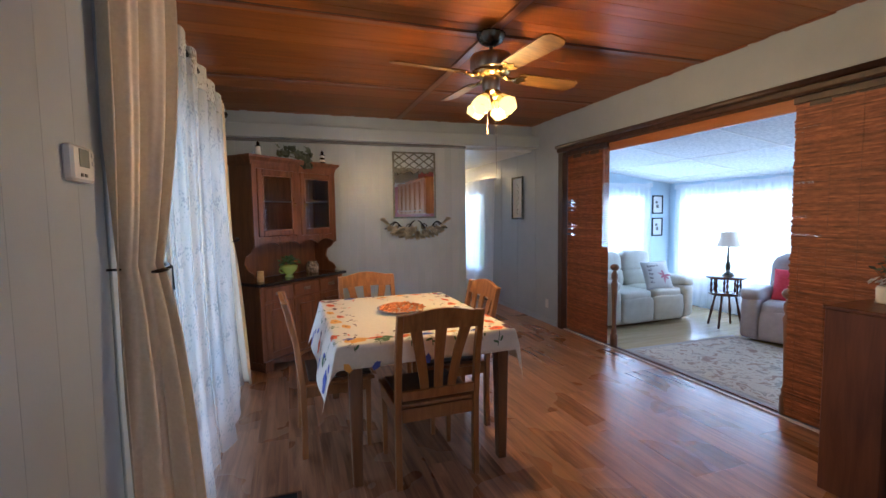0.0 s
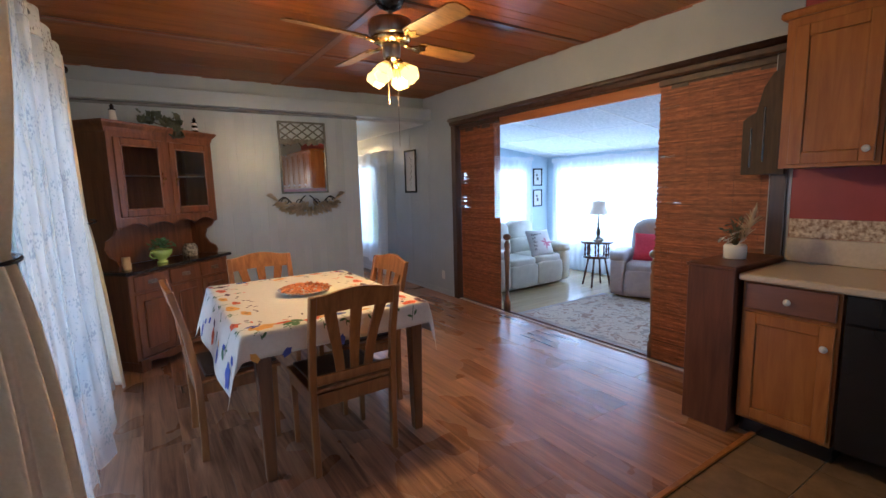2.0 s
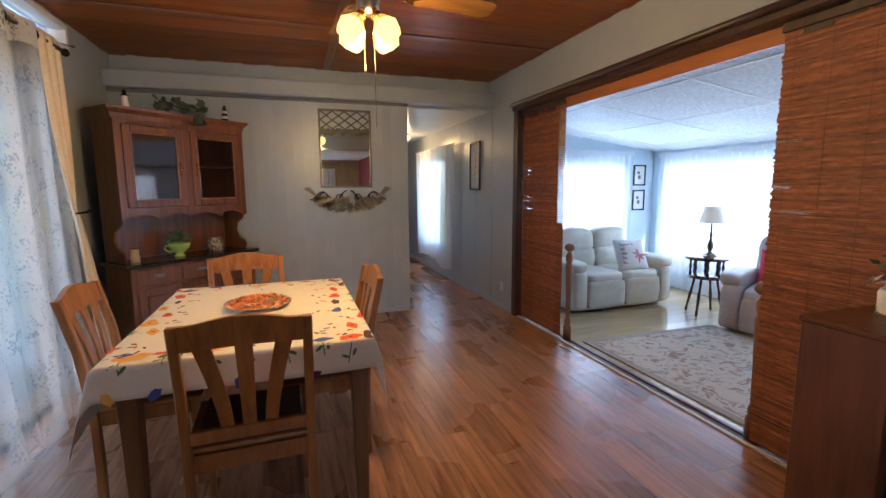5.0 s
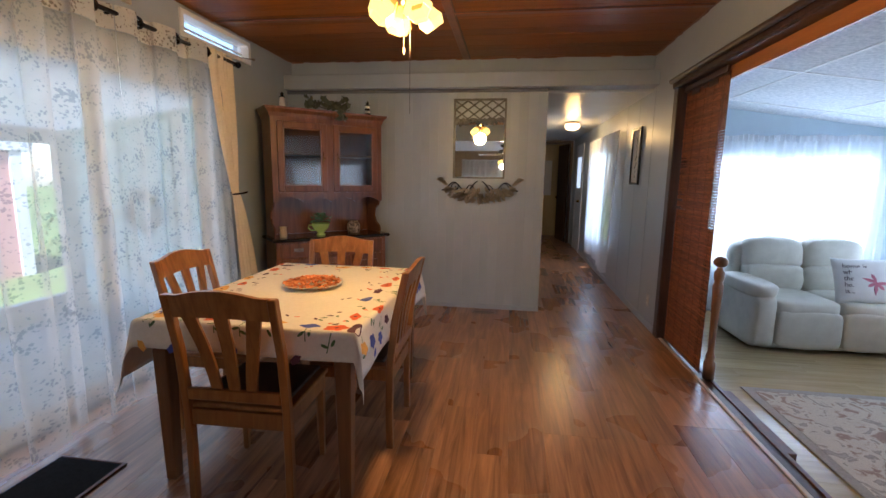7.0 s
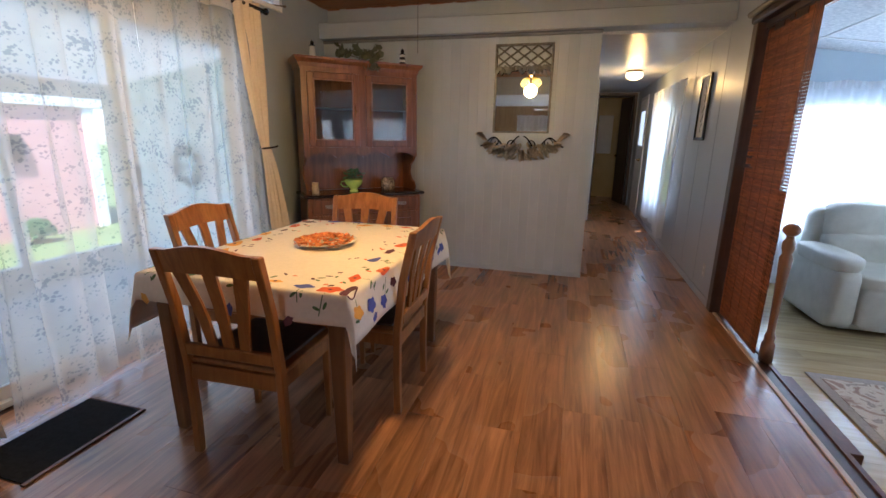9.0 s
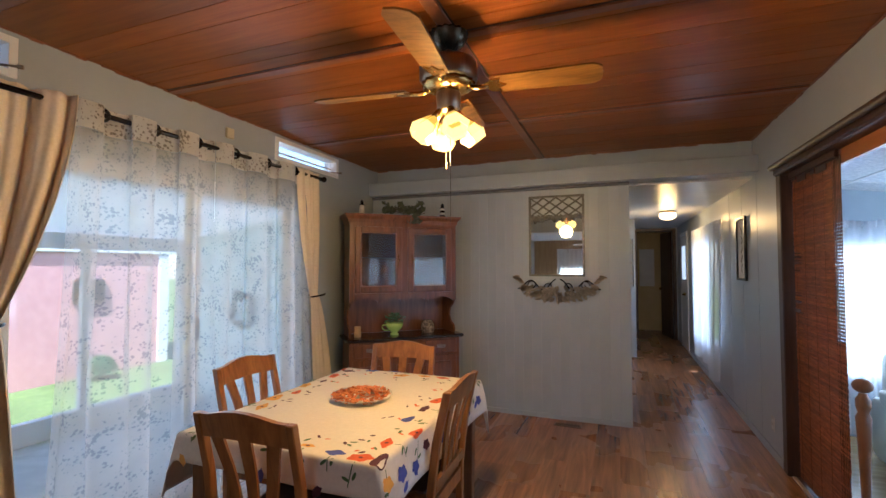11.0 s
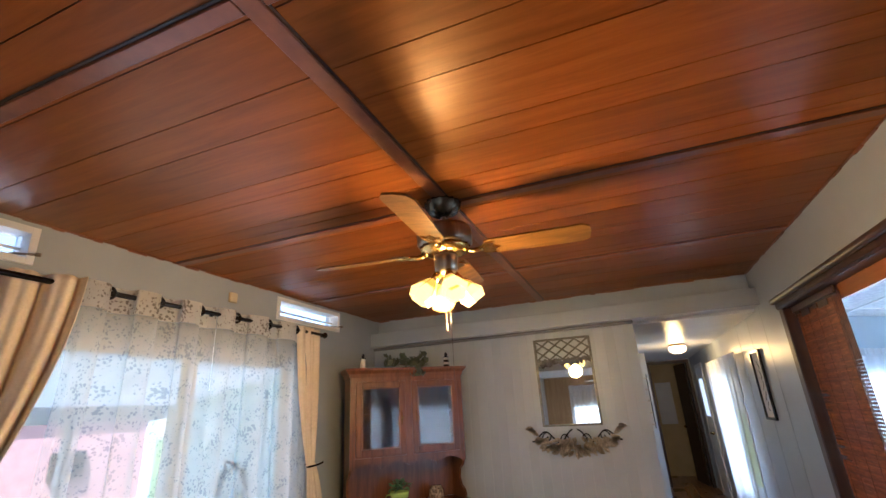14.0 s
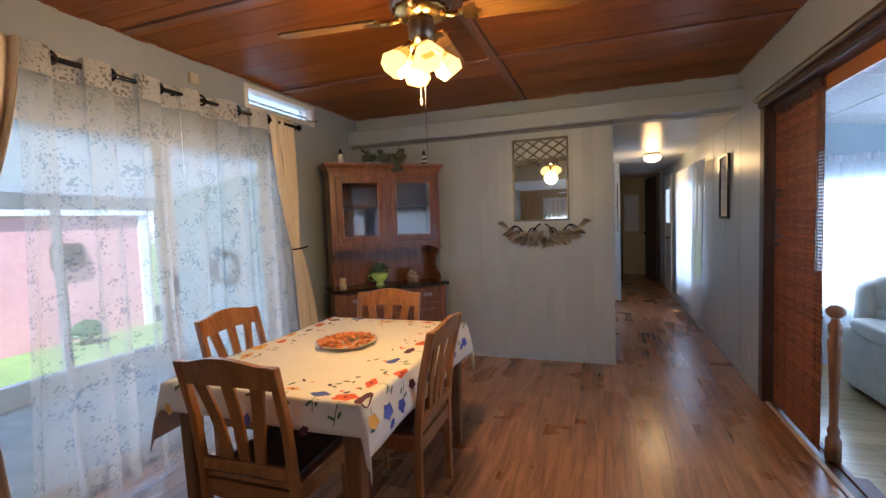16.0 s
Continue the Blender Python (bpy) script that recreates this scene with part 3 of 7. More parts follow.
def drape(u, v, lift=0.0):
    """Place of the cloth's flat point (u, v), metres from the table's middle."""
    du, dv = max(0, abs(u) - HX - 0.006), max(0, abs(v) - HY - 0.006)
    su, sv = (1 if u > 0 else -1), (1 if v > 0 else -1)
    lo, hi = min(du, dv), max(du, dv)
    wav = 0.010 * (1 + math.sin(9 * v + 1.3 * su)) * min(1, du / 0.1) if du > dv else 0.004 * (1 + math.sin(10 * u + sv)) * min(1, dv / 0.1)
    x = max(-HX - 0.006, min(HX + 0.006, u)) + su * (((0.07 if su > 0 else 0.24) * du + 0.10 * lo) + (wav if du > dv else 0) + (lift if du > 0.01 else 0))
    y = max(-HY - 0.006, min(HY + 0.006, v)) + sv * ((0.05 * dv + 0.06 * lo) + (wav if dv >= du else 0) + (lift if dv > 0.01 else 0))
    z = TZ + 0.004 + lift - hi * (0.985 if du <= dv or su > 0 else 0.955) - lo * (0.85 if su > 0 else 0.45) + 0.0012 * math.sin(7 * u + 3) * math.sin(6 * v)
    return (x, y, z)


OVL, OVR, OVN, OVF = 0.29, 0.20, 0.128, 0.185      # overhang on each side
cloth = thing("tablecloth", "cream cotton tablecloth printed with poppies and blue flowers", "tablecloth", pose((TX0 + TX1) / 2, (TY0 + TY1) / 2, 0))
bm = bmesh.new()
sheet(bm, lambda a, b: drape(-HX - OVL + a * (2 * HX + OVL + OVR), -HY - OVN + b * (2 * HY + OVN + OVF)), 60, 68)
ob = part("cloth", bm, MCLOTH, cloth)
so = ob.modifiers.new("thickness", "SOLIDIFY")
so.thickness, so.offset = 0.002, -1


def ink(name, c):
    return surface(name, tuple(k * 0.8 for k in c), c, 0.8, (30, 30, 30), 0.1, 0.0)


INK = {"poppy": ink("poppy_red_print", (0.72, 0.13, 0.03)), "amber": ink("amber_print", (0.80, 0.42, 0.08)), "blue": ink("blue_print", (0.07, 0.10, 0.42)),
       "plum": ink("plum_print", (0.09, 0.025, 0.05)), "stem": ink("green_print", (0.10, 0.19, 0.08))}
INKSAY = {"poppy": "orange-red poppy print", "amber": "amber flower print", "blue": "blue flower print", "plum": "dark plum petal print", "stem": "green leaf print"}


def blot(kind, u, v, ru, rv, ang, n=9, lobes=0, lift=0.0016):
    bmx = bmesh.new()
    ca, sa = math.cos(ang), math.sin(ang)
    c = bmx.verts.new(drape(u, v, lift))
    ring = []
    for i in range(n):
        a = 2 * math.pi * i / n
        k = 1 + (0.16 * math.cos(lobes * a) + 0.08 * math.sin(2 * a + ang) if lobes else 0)
        p, q = ru * k * math.cos(a), rv * k * math.sin(a)
        ring.append(bmx.verts.new(drape(u + p * ca - q * sa, v + p * sa + q * ca, lift)))
    for i in range(n):
        bmx.faces.new((c, ring[i], ring[(i + 1) % n]))
    part("leaf_print" if kind == "stem" else "flower_print", bmx, INK[kind], cloth, INKSAY[kind])


def stalk(pts, wide):
    bmx = bmesh.new()
    (u0, v0), (u1, v1) = pts[0], pts[-1]
    ln = math.hypot(u1 - u0, v1 - v0)
    nx, ny = -(v1 - v0) / ln * wide, (u1 - u0) / ln * wide
    rows = [[bmx.verts.new(drape(u + k * nx, v + k * ny, 0.0013)) for k in (-1, 1)] for u, v in pts]
    for a, b in zip(rows, rows[1:]):
        bmx.faces.new((a[0], a[1], b[1], b[0]))
    part("stem_print", bmx, INK["stem"], cloth, "thin green stem print")


rng = random.Random(11)
border = []
for side in range(4):
    half = HX if side < 2 else HY
    steps = int(half * 2 / 0.155)
    for i in range(steps + 1):
        s = -half + 2 * half * (i + 0.5) / (steps + 1) + rng.uniform(-0.03, 0.03)
        border.append((side, s))
for side, s in border:
    kind = rng.choice(("poppy", "poppy", "poppy", "blue", "blue", "amber", "plum"))
    out_dir = 1 if side % 2 else -1
    half = HY if side < 2 else HX

    def at_uv(along, outward):
        return (along, out_dir * (half + outward)) if side < 2 else (out_dir * (half + outward), along)
    head = rng.uniform(-0.11, 0.02)
    r = rng.uniform(0.030, 0.054)
    blot(kind, *at_uv(s, head), r, r * rng.uniform(0.42, 0.7), rng.uniform(-0.3, 0.3) + (0 if side < 2 else 1.57), 18, rng.choice((3, 5, 4)))
    if kind in ("poppy", "amber"):
        blot("plum", *at_uv(s, head), 0.009, 0.008, 0, 7, 0, 0.0022)
    foot = head + rng.uniform(0.10, 0.15)
    lean = rng.uniform(-0.025, 0.025)
    stalk([at_uv(s + lean * k / 6, head + r * 0.8 + (foot - head - r * 0.8) * k / 6) for k in range(7)], 0.0024)
    for j in range(2):
        u, v = at_uv(s + lean * 0.6 + (0.018 if j else -0.018), foot - rng.uniform(0.01, 0.05))
        blot("stem", u, v, 0.018, 0.007, rng.uniform(0, 3), 8, 0, 0.0014)
    for j in range(3):
        u, v = at_uv(s + rng.uniform(-0.05, 0.05), head - rng.uniform(0.04, 0.12))
        blot(rng.choice(("plum", "plum", "stem", "poppy")), u, v, rng.uniform(0.009, 0.02), rng.uniform(0.005, 0.009), rng.uniform(0, 3), 8, 0, 0.0014)
    if rng.random() < 0.7:
        u, v = at_uv(s + rng.uniform(-0.06, 0.06), 0.12 + rng.uniform(0, 0.05))
        blot(rng.choice(("blue", "blue", "plum", "amber")), u, v, 0.026, 0.018, rng.uniform(0, 3), 12, 5, 0.0018)

# large blooms on the long hanging side
for u, v, k, r in ((-0.715, -0.60, "blue", 0.06), (-0.70, -0.30, "blue", 0.045), (-0.69, 0.02, "poppy", 0.05), (-0.72, 0.34, "blue", 0.05), (-0.38, -0.60, "amber", 0.055), (-0.15, -0.61, "poppy", 0.045)):
    blot(k, u, v, r, r * 0.7, 0.4, 20, 5, 0.0026)
for u, v, k, r in ((0.60, -0.50, "blue", 0.042), (0.63, -0.36, "blue", 0.034), (0.58, -0.24, "plum", 0.03), (0.61, -0.06, "blue", 0.04), (0.60, 0.16, "plum", 0.032), (0.62, 0.36, "blue", 0.04), (0.60, 0.55, "blue", 0.036), (0.585, -0.63, "amber", 0.036)):
    blot(k, u, v, r, r * 0.8, 1.2, 18, 5, 0.0026)
for u, v, a in ((-0.27, -0.615, 0.6), (-0.22, -0.59, 2.3), (-0.24, -0.64, 1.2), (-0.65, -0.45, 0.9), (-0.66, -0.12, 0.3)):
    blot("stem", u, v, 0.036, 0.02, a, 12, 0, 0.0024)

dish = thing("serving_plate", "round white plate heaped with orange-red potpourri on the tablecloth", "plate", pose(0.86, 2.985, TZ + 0.006))
bm = bmesh.new()
lathe(bm, [(0.001, 0.002), (0.09, 0.0), (0.10, 0.006), (0.165, 0.022), (0.168, 0.026), (0.10, 0.012), (0.001, 0.010)], 32)
part("plate", bm, MCERAM, dish)
bm = bmesh.new()
rng = random.Random(3)
for i in range(190):
    a, r = rng.uniform(0, 6.28), 0.158 * math.sqrt(rng.random())
    m = pose(r * math.cos(a), r * math.sin(a), 0.020 + 0.028 * (1 - r / 0.15) + rng.uniform(0, 0.008), rng.uniform(-40, 40), rng.uniform(-40, 40), rng.uniform(0, 360))
    box(bm, (-0.013, -0.009, -0.002), (0.013, 0.009, 0.002), m)
part("petals", bm, surface("dried_orange_petals", (0.50, 0.11, 0.03), (0.85, 0.38, 0.12), 0.7, (60, 60, 60), 0.3, 0.3, island=True), dish, "orange and red dried petals")


def dining_chair():
    """Chair with its seat front towards +y; the back leans to -y."""
    c = thing("dining_chair", "honey oak dining chair with three splayed back slats", "chair", group="chairs round the table")
    w = 0.218
    for sx in (-1, 1):
        bm = bmesh.new()
        pts = [(0.0, 0.0), (0.004, 0.2), (0.0, 0.44), (-0.03, 0.70), (-0.085, 0.94)]
        rings = []
        for y, z in pts:
            t = 0.018
            rings.append([bm.verts.new((sx * w + dx, y + dy, z)) for dx, dy in ((-0.017, -t), (0.017, -t), (0.017, t), (-0.017, t))])
        for a, b in zip(rings, rings[1:]):
            for i in range(4):
                bm.faces.new((a[i], a[(i + 1) % 4], b[(i + 1) % 4], b[i]))
        bm.faces.new(rings[0][::-1])
        bm.faces.new(rings[-1])
        bmesh.ops.bevel(bm, geom=bm.edges[:], offset=0.004, segments=1, affect="EDGES")
        part("back_post", bm, MCHAIR, c)
        bm = bmesh.new()
        rbox(bm, (-0.018, -0.018, 0), (0.018, 0.018, 0.43), 0.004)
        for v in bm.verts:
            k = 0.7 + 0.3 * min(1, v.co.z / 0.3)
            v.co.x, v.co.y = v.co.x * k + sx * (w - 0.015), v.co.y * k + 0.385
        part("front_leg", bm, MCHAIR, c)
    bm = bmesh.new()
    rbox(bm, (-w - 0.012, 0.0, 0.43), (w + 0.012, 0.425, 0.452), 0.008, 2)
    part("seat", bm, MCHAIR, c)
    bm = bmesh.new()
    rbox(bm, (-w + 0.022, 0.035, 0.4525), (w - 0.022, 0.41, 0.47), 0.009, 2)
    part("seat_pad", bm, MSEAT, c, "dark brown seat pad")
    part("seat_rail", boxes(((-w + 0.02, 0.36, 0.37), (w - 0.02, 0.38, 0.429)), ((-w + 0.02, -0.01, 0.36), (w - 0.02, 0.012, 0.429)), ((-w - 0.008, 0.02, 0.37), (-w + 0.012, 0.366, 0.429)), ((w - 0.012, 0.02, 0.37), (w + 0.008, 0.366, 0.429))), MCHAIR, c)

    def back_y(z):
        return -0.03 * max(0, z - 0.44) / 0.26 if z < 0.7 else -0.03 - 0.055 * (z - 0.70) / 0.24
    bm = bmesh.new()
    n = 16
    rows = []
    for i in range(n + 1):
        x = -w + 0.0155 + (2 * w - 0.031) * i / n
        k = x / w
        top = 0.945 + 0.026 * max(0, math.cos(k * 2.1)) - 0.004
        bot = 0.845 + 0.010 * math.cos(k * 1.57)
        bow = -0.014 * math.cos(k * 1.57)
        rows.append([bm.verts.new((x, back_y(z) + bow + d, z)) for z, d in ((bot, -0.011), (bot, 0.011), (top, 0.011), (top, -0.011))])
    for a, b in zip(rows, rows[1:]):
        for i in range(4):
            bm.faces.new((a[i], b[i], b[(i + 1) % 4], a[(i + 1) % 4]))
    bm.faces.new(rows[0])
    bm.faces.new(rows[-1][::-1])
    part("crest_rail", bm, MCHAIR, c)
    part("lower_rail", boxes(((-w + 0.016, -0.026, 0.478), (w - 0.016, -0.002, 0.528)), r=0.004), MCHAIR, c)
    for xb, xt, hw in ((-0.075, -0.135, 0.027), (0.0, 0.0, 0.027), (0.075, 0.135, 0.027)):
        bm = bmesh.new()
        rr = []
        for i in range(6):
            t = i / 5
            z = 0.522 + (0.858 - 0.522) * t
            x = xb + (xt - xb) * (t ** 1.3)
            ww = hw * (0.85 + 0.25 * t)
            rr.append([bm.verts.new((x + dx, back_y(z) - 0.008 * t + dy, z)) for dx, dy in ((-ww, -0.006), (ww, -0.006), (ww, 0.006), (-ww, 0.006))])
        for a, b in zip(rr, rr[1:]):
            for i in range(4):
                bm.faces.new((a[i], a[(i + 1) % 4], b[(i + 1) % 4], b[i]))
        bm.faces.new(rr[0][::-1])
        bm.faces.new(rr[-1])
        part("back_slat", bm, MCHAIR, c)
    return c


chair = dining_chair()
chair.matrix_basis = pose(0.865, 2.215, 0, 0, 0, 1.5)
copy_thing(chair, pose(0.75, 3.665, 0, 0, 0, 184.5))
copy_thing(chair, pose(0.185, 2.92, 0, 0, 0, -88))
copy_thing(chair, pose(1.375, 2.94, 0, 0, 0, 91))

# hutch, set across the corner: local x along its front, y to its back
hutch = thing("china_hutch", "brown maple corner china hutch with glazed doors and black top", "hutch", pose(-0.197, 4.405, 0, 0, 0, 42.5))
HW = 1.17
part("base_body", boxes(((0.035, -0.075, 0.08), (HW - 0.035, 0.295, 0.80)), r=0.004), MHUTCH, hutch)
bm = bmesh.new()
out = [(0.04, 0), (0.13, 0)]
for i in range(13):
    t = i / 12
    out.append((0.13 + (HW - 0.26) * t, 0.05 + 0.02 * math.cos(t * 4 * math.pi)))
out += [(HW - 0.13, 0), (HW - 0.04, 0), (HW - 0.04, 0.10), (0.04, 0.10)]
plate(bm, out, -0.012, 0.012, Matrix.Translation((0, -0.09, 0)) @ Matrix.Rotation(math.pi / 2, 4, "X"))
for x0 in (0.045, HW - 0.085):
    box(bm, (x0, -0.07, 0), (x0 + 0.04, 0.28, 0.08))
part("plinth", bm, MHUTCH, hutch, "scalloped plinth")
part("worktop", boxes(((0.0, -0.115, 0.80), (HW, 0.30, 0.83)), r=0.01), MHTOP, hutch, "black polished top")
for k in range(3):
    x0 = 0.06 + k * (HW - 0.12) / 3
    x1 = x0 + (HW - 0.12) / 3 - 0.02
    d = part("drawer", boxes(((x0 + 0.01, -0.093, 0.655), (x1 + 0.01, -0.0755, 0.785)), r=0.006), MHUTCH, hutch)
    bm = bmesh.new()
    xm = (x0 + x1) / 2 + 0.01
    box(bm, (xm - 0.045, -0.096, 0.705), (xm + 0.045, -0.0935, 0.735))
    tube(bm, [(xm - 0.035, -0.096, 0.725), (xm - 0.028, -0.112, 0.708), (xm + 0.028, -0.112, 0.708), (xm + 0.035, -0.096, 0.725)], 0.004)
    part("handle", bm, MNICK, d, "dark bail handle")
    bm = bmesh.new()
    rbox(bm, (x0 + 0.01, -0.093, 0.11), (x1 + 0.01, -0.0755, 0.635), 0.006)
    d = part("cupboard_door", bm, MHUTCH, hutch)
    bm = bmesh.new()
    rbox(bm, (x0 + 0.07, -0.104, 0.17), (x1 - 0.05, -0.0935, 0.575), 0.010)
    part("raised_panel", bm, MHUTCH, d)
# upper part
UZ0, UZ1 = 1.18, 1.985
part("upper_side", boxes(((0.045, 0.0, UZ0), (0.07, 0.295, UZ1 - 0.05))), MHUTCH, hutch)
part("upper_side", boxes(((HW - 0.07, 0.0, UZ0), (HW - 0.045, 0.295, UZ1 - 0.05))), MHUTCH, hutch)
part("back_panel", boxes(((0.05, 0.296, 0.831), (HW - 0.05, 0.305, UZ1 - 0.05))), MHUTCH, hutch)
part("shelf", boxes(((0.071, 0.02, 1.59), (HW - 0.071, 0.294, 1.607))), MHUTCH, hutch)
part("upper_floor", boxes(((0.071, 0.0, UZ0 + 0.05), (HW - 0.071, 0.294, UZ0 + 0.075))), MHUTCH, hutch)
part("front_frame", boxes(((0.045, -0.012, UZ0 + 0.04), (0.095, -0.001, UZ1 - 0.06)), ((HW - 0.095, -0.012, UZ0 + 0.04), (HW - 0.045, -0.001, UZ1 - 0.06)), ((0.555, -0.012, UZ0 + 0.04), (0.615, -0.001, UZ1 - 0.06)), ((0.095, -0.012, UZ1 - 0.10), (0.555, -0.001, UZ1 - 0.06)), ((0.615, -0.012, UZ1 - 0.10), (HW - 0.095, -0.001, UZ1 - 0.06))), MHUTCH, hutch)
bm = bmesh.new()
prof = [(0.0, UZ1 - 0.075), (0.012, UZ1 - 0.06), (0.018, UZ1 - 0.03), (0.045, UZ1), (0.048, UZ1 + 0.018), (0.0, UZ1 + 0.018)]
for (ax, ay), (bx, by), (nx, ny) in (((0.045, -0.001), (HW - 0.045, -0.001), (0, -1)), ((0.045, 0.295), (0.045, -0.001), (-1, 0)), ((HW - 0.045, -0.001), (HW - 0.045, 0.295), (1, 0))):
    rings = []
    for end, (px, py) in enumerate(((ax, ay), (bx, by))):
        ring = []
        for o, z in prof:
            ex = (-o if (end == 0) == (nx >= 0 and ny != 0) else o) if ny else 0
            ey = 0
            if nx:
                front = (end == 1) if nx < 0 else (end == 0)
                ey = -o if front else 0
            ring.append(bm.verts.new((px + nx * o + ex, py + ny * o + ey, z)))
        rings.append(ring)
    for i in range(len(prof)):
        bm.faces.new((rings[0][i], rings[1][i], rings[1][(i + 1) % 6], rings[0][(i + 1) % 6]))
box(bm, (0.045, -0.001, UZ1), (HW - 0.045, 0.295, UZ1 + 0.017))
part("crown", bm, MHUTCH, hutch, "moulded crown cornice")
bm = bmesh.new()
out = [(0.045, 1.245), (0.045, 1.16)]
for i in range(41):
    t = i / 40
    out.append((0.075 + (HW - 0.15) * t, 1.155 + 0.045 * abs(math.sin(t * math.pi * 4)) ** 0.8))
out += [(HW - 0.045, 1.16), (HW - 0.045, 1.245)]
plate(bm, out, 0.0, 0.014, Matrix.Rotation(math.pi / 2, 4, "X"))
part("scalloped_apron", bm, MHUTCH, hutch)
for sx in (0, 1):
    bm = bmesh.new()
    out = [(0.295, 0.831), (0.02, 0.831), (0.005, 0.87), (0.03, 0.91), (0.10, 0.94), (0.14, 1.0), (0.12, 1.07), (0.05, 1.11), (0.02, 1.15), (0.0, 1.18), (0.295, 1.18)]
    x0 = 0.046 if sx == 0 else HW - 0.066
    plate(bm, out, x0, x0 + 0.02, Matrix(((0, 0, 1, 0), (1, 0, 0, 0), (0, 1, 0, 0), (0, 0, 0, 1))))
    part("side_bracket", bm, MHUTCH, hutch, "scroll-cut side bracket")
for x0, x1, kx in ((0.096, 0.554, 0.515), (0.616, HW - 0.096, 0.655)):
    z0, z1 = UZ0 + 0.075, UZ1 - 0.105
    f = 0.055
    d = part("glazed_door", boxes(((x0, -0.024, z0), (x0 + f, -0.004, z1)), ((x1 - f, -0.024, z0), (x1, -0.004, z1)), ((x0 + f, -0.024, z0), (x1 - f, -0.004, z0 + f)), ((x0 + f, -0.024, z1 - f), (x1 - f, -0.004, z1)), r=0.004), MHUTCH, hutch)
    g = f + 0.009
    part("glazing_bead", boxes(((x0 + f, -0.0275, z0 + f), (x0 + g, -0.0165, z1 - f)), ((x1 - g, -0.0275, z0 + f), (x1 - f, -0.0165, z1 - f)), ((x0 + g, -0.0275, z0 + f), (x1 - g, -0.0165, z0 + g)), ((x0 + g, -0.0275, z1 - g), (x1 - g, -0.0165, z1 - f)), r=0.003), MBEAD, d, "lighter moulded bead round the glass")
    part("pane", boxes(((x0 + f - 0.004, -0.015, z0 + f - 0.004), (x1 - f + 0.004, -0.012, z1 - f + 0.004))), MGLASS, d, "clear glass pane")
    bm = bmesh.new()
    rod(bm, (kx, -0.025, 1.56), (kx, -0.045, 1.56), 0.006)
    lathe(bm, [(0.0, -0.012), (0.009, -0.008), (0.011, 0.0), (0.009, 0.008), (0.0, 0.012)], 10, pose(kx, -0.050, 1.56))
    rod(bm, (kx, -0.027, 1.50), (kx, -0.027, 1.62), 0.004)
    part("handle", bm, MBRASS, d, "small brass pull")

# mirror and scrollwork on the far wall
MX0, MX1, MZ0, MZ1 = 1.35, 1.89, 1.40, 2.205
mirror = thing("wall_mirror", "tall mirror in a pewter frame with lattice top", "mirror")
YM = FW - 0.002
part("frame", boxes(((MX0, YM - 0.028, MZ0), (MX0 + 0.02, YM, MZ1)), ((MX1 - 0.02, YM - 0.028, MZ0), (MX1, YM, MZ1)), ((MX0 + 0.02, YM - 0.028, MZ0), (MX1 - 0.02, YM, MZ0 + 0.02)), ((MX0 + 0.02, YM - 0.028, MZ1 - 0.02), (MX1 - 0.02, YM, MZ1)), ((MX0 + 0.02, YM - 0.026, MZ1 - 0.215), (MX1 - 0.02, YM - 0.006, MZ1 - 0.20)), r=0.003), MPEWTER, mirror)
part("mirror_glass", boxes(((MX0 + 0.018, YM - 0.014, MZ0 + 0.018), (MX1 - 0.018, YM - 0.008, MZ1 - 0.205))), MMIRROR, mirror, "silvered mirror glass")
bm = bmesh.new()
w, h = MX1 - MX0 - 0.04, 0.18
for k in range(-2, 5):
    for s in (1, -1):
        a = (k * w / 4, 0) if s > 0 else (k * w / 4 + w / 2, 0)
        p0 = [a[0], 0]
        p1 = [a[0] + s * w / 2, h]
        ts = [0, 1]
        if p1[0] != p0[0]:
            lo = sorted(((0 - p0[0]) / (p1[0] - p0[0]), (w - p0[0]) / (p1[0] - p0[0])))
            ts = [max(0, lo[0]), min(1, lo[1])]
        if ts[1] - ts[0] < 0.05:
            continue
        q = [(MX0 + 0.02 + p0[0] + (p1[0] - p0[0]) * t, YM - 0.014 - 0.003 * s, MZ1 - 0.20 + h * t) for t in ts]
        rod(bm, q[0], q[1], 0.0085, seg=6)
part("lattice", bm, MPEWTER, mirror, "woven diagonal lattice")
bm = bmesh.new()
rng = random.Random(21)
for i in range(26):
    x = MX0 + 0.03 + (MX1 - MX0 - 0.06) * i / 25
    m = pose(x, YM - 0.028, MZ1 - 0.215 + rng.uniform(-0.03, 0.008), 90 + rng.uniform(-25, 25), rng.uniform(-40, 40), rng.uniform(-20, 20)) @ Matrix.Scale(rng.uniform(1.0, 1.7), 4)
    plate(bm, [(0, -0.024), (0.013, -0.006), (0.010, 0.012), (0, 0.022), (-0.010, 0.012), (-0.013, -0.006)], -0.001, 0.001, m)
part("leaf_garland", bm, MPEWTER, mirror, "row of small metal leaves")
scroll = thing("metal_wall_scroll", "antique metal scroll swag with leaves under the mirror", "wall decoration")
XC, ZC = 1.635, 1.36
bm = bmesh.new()
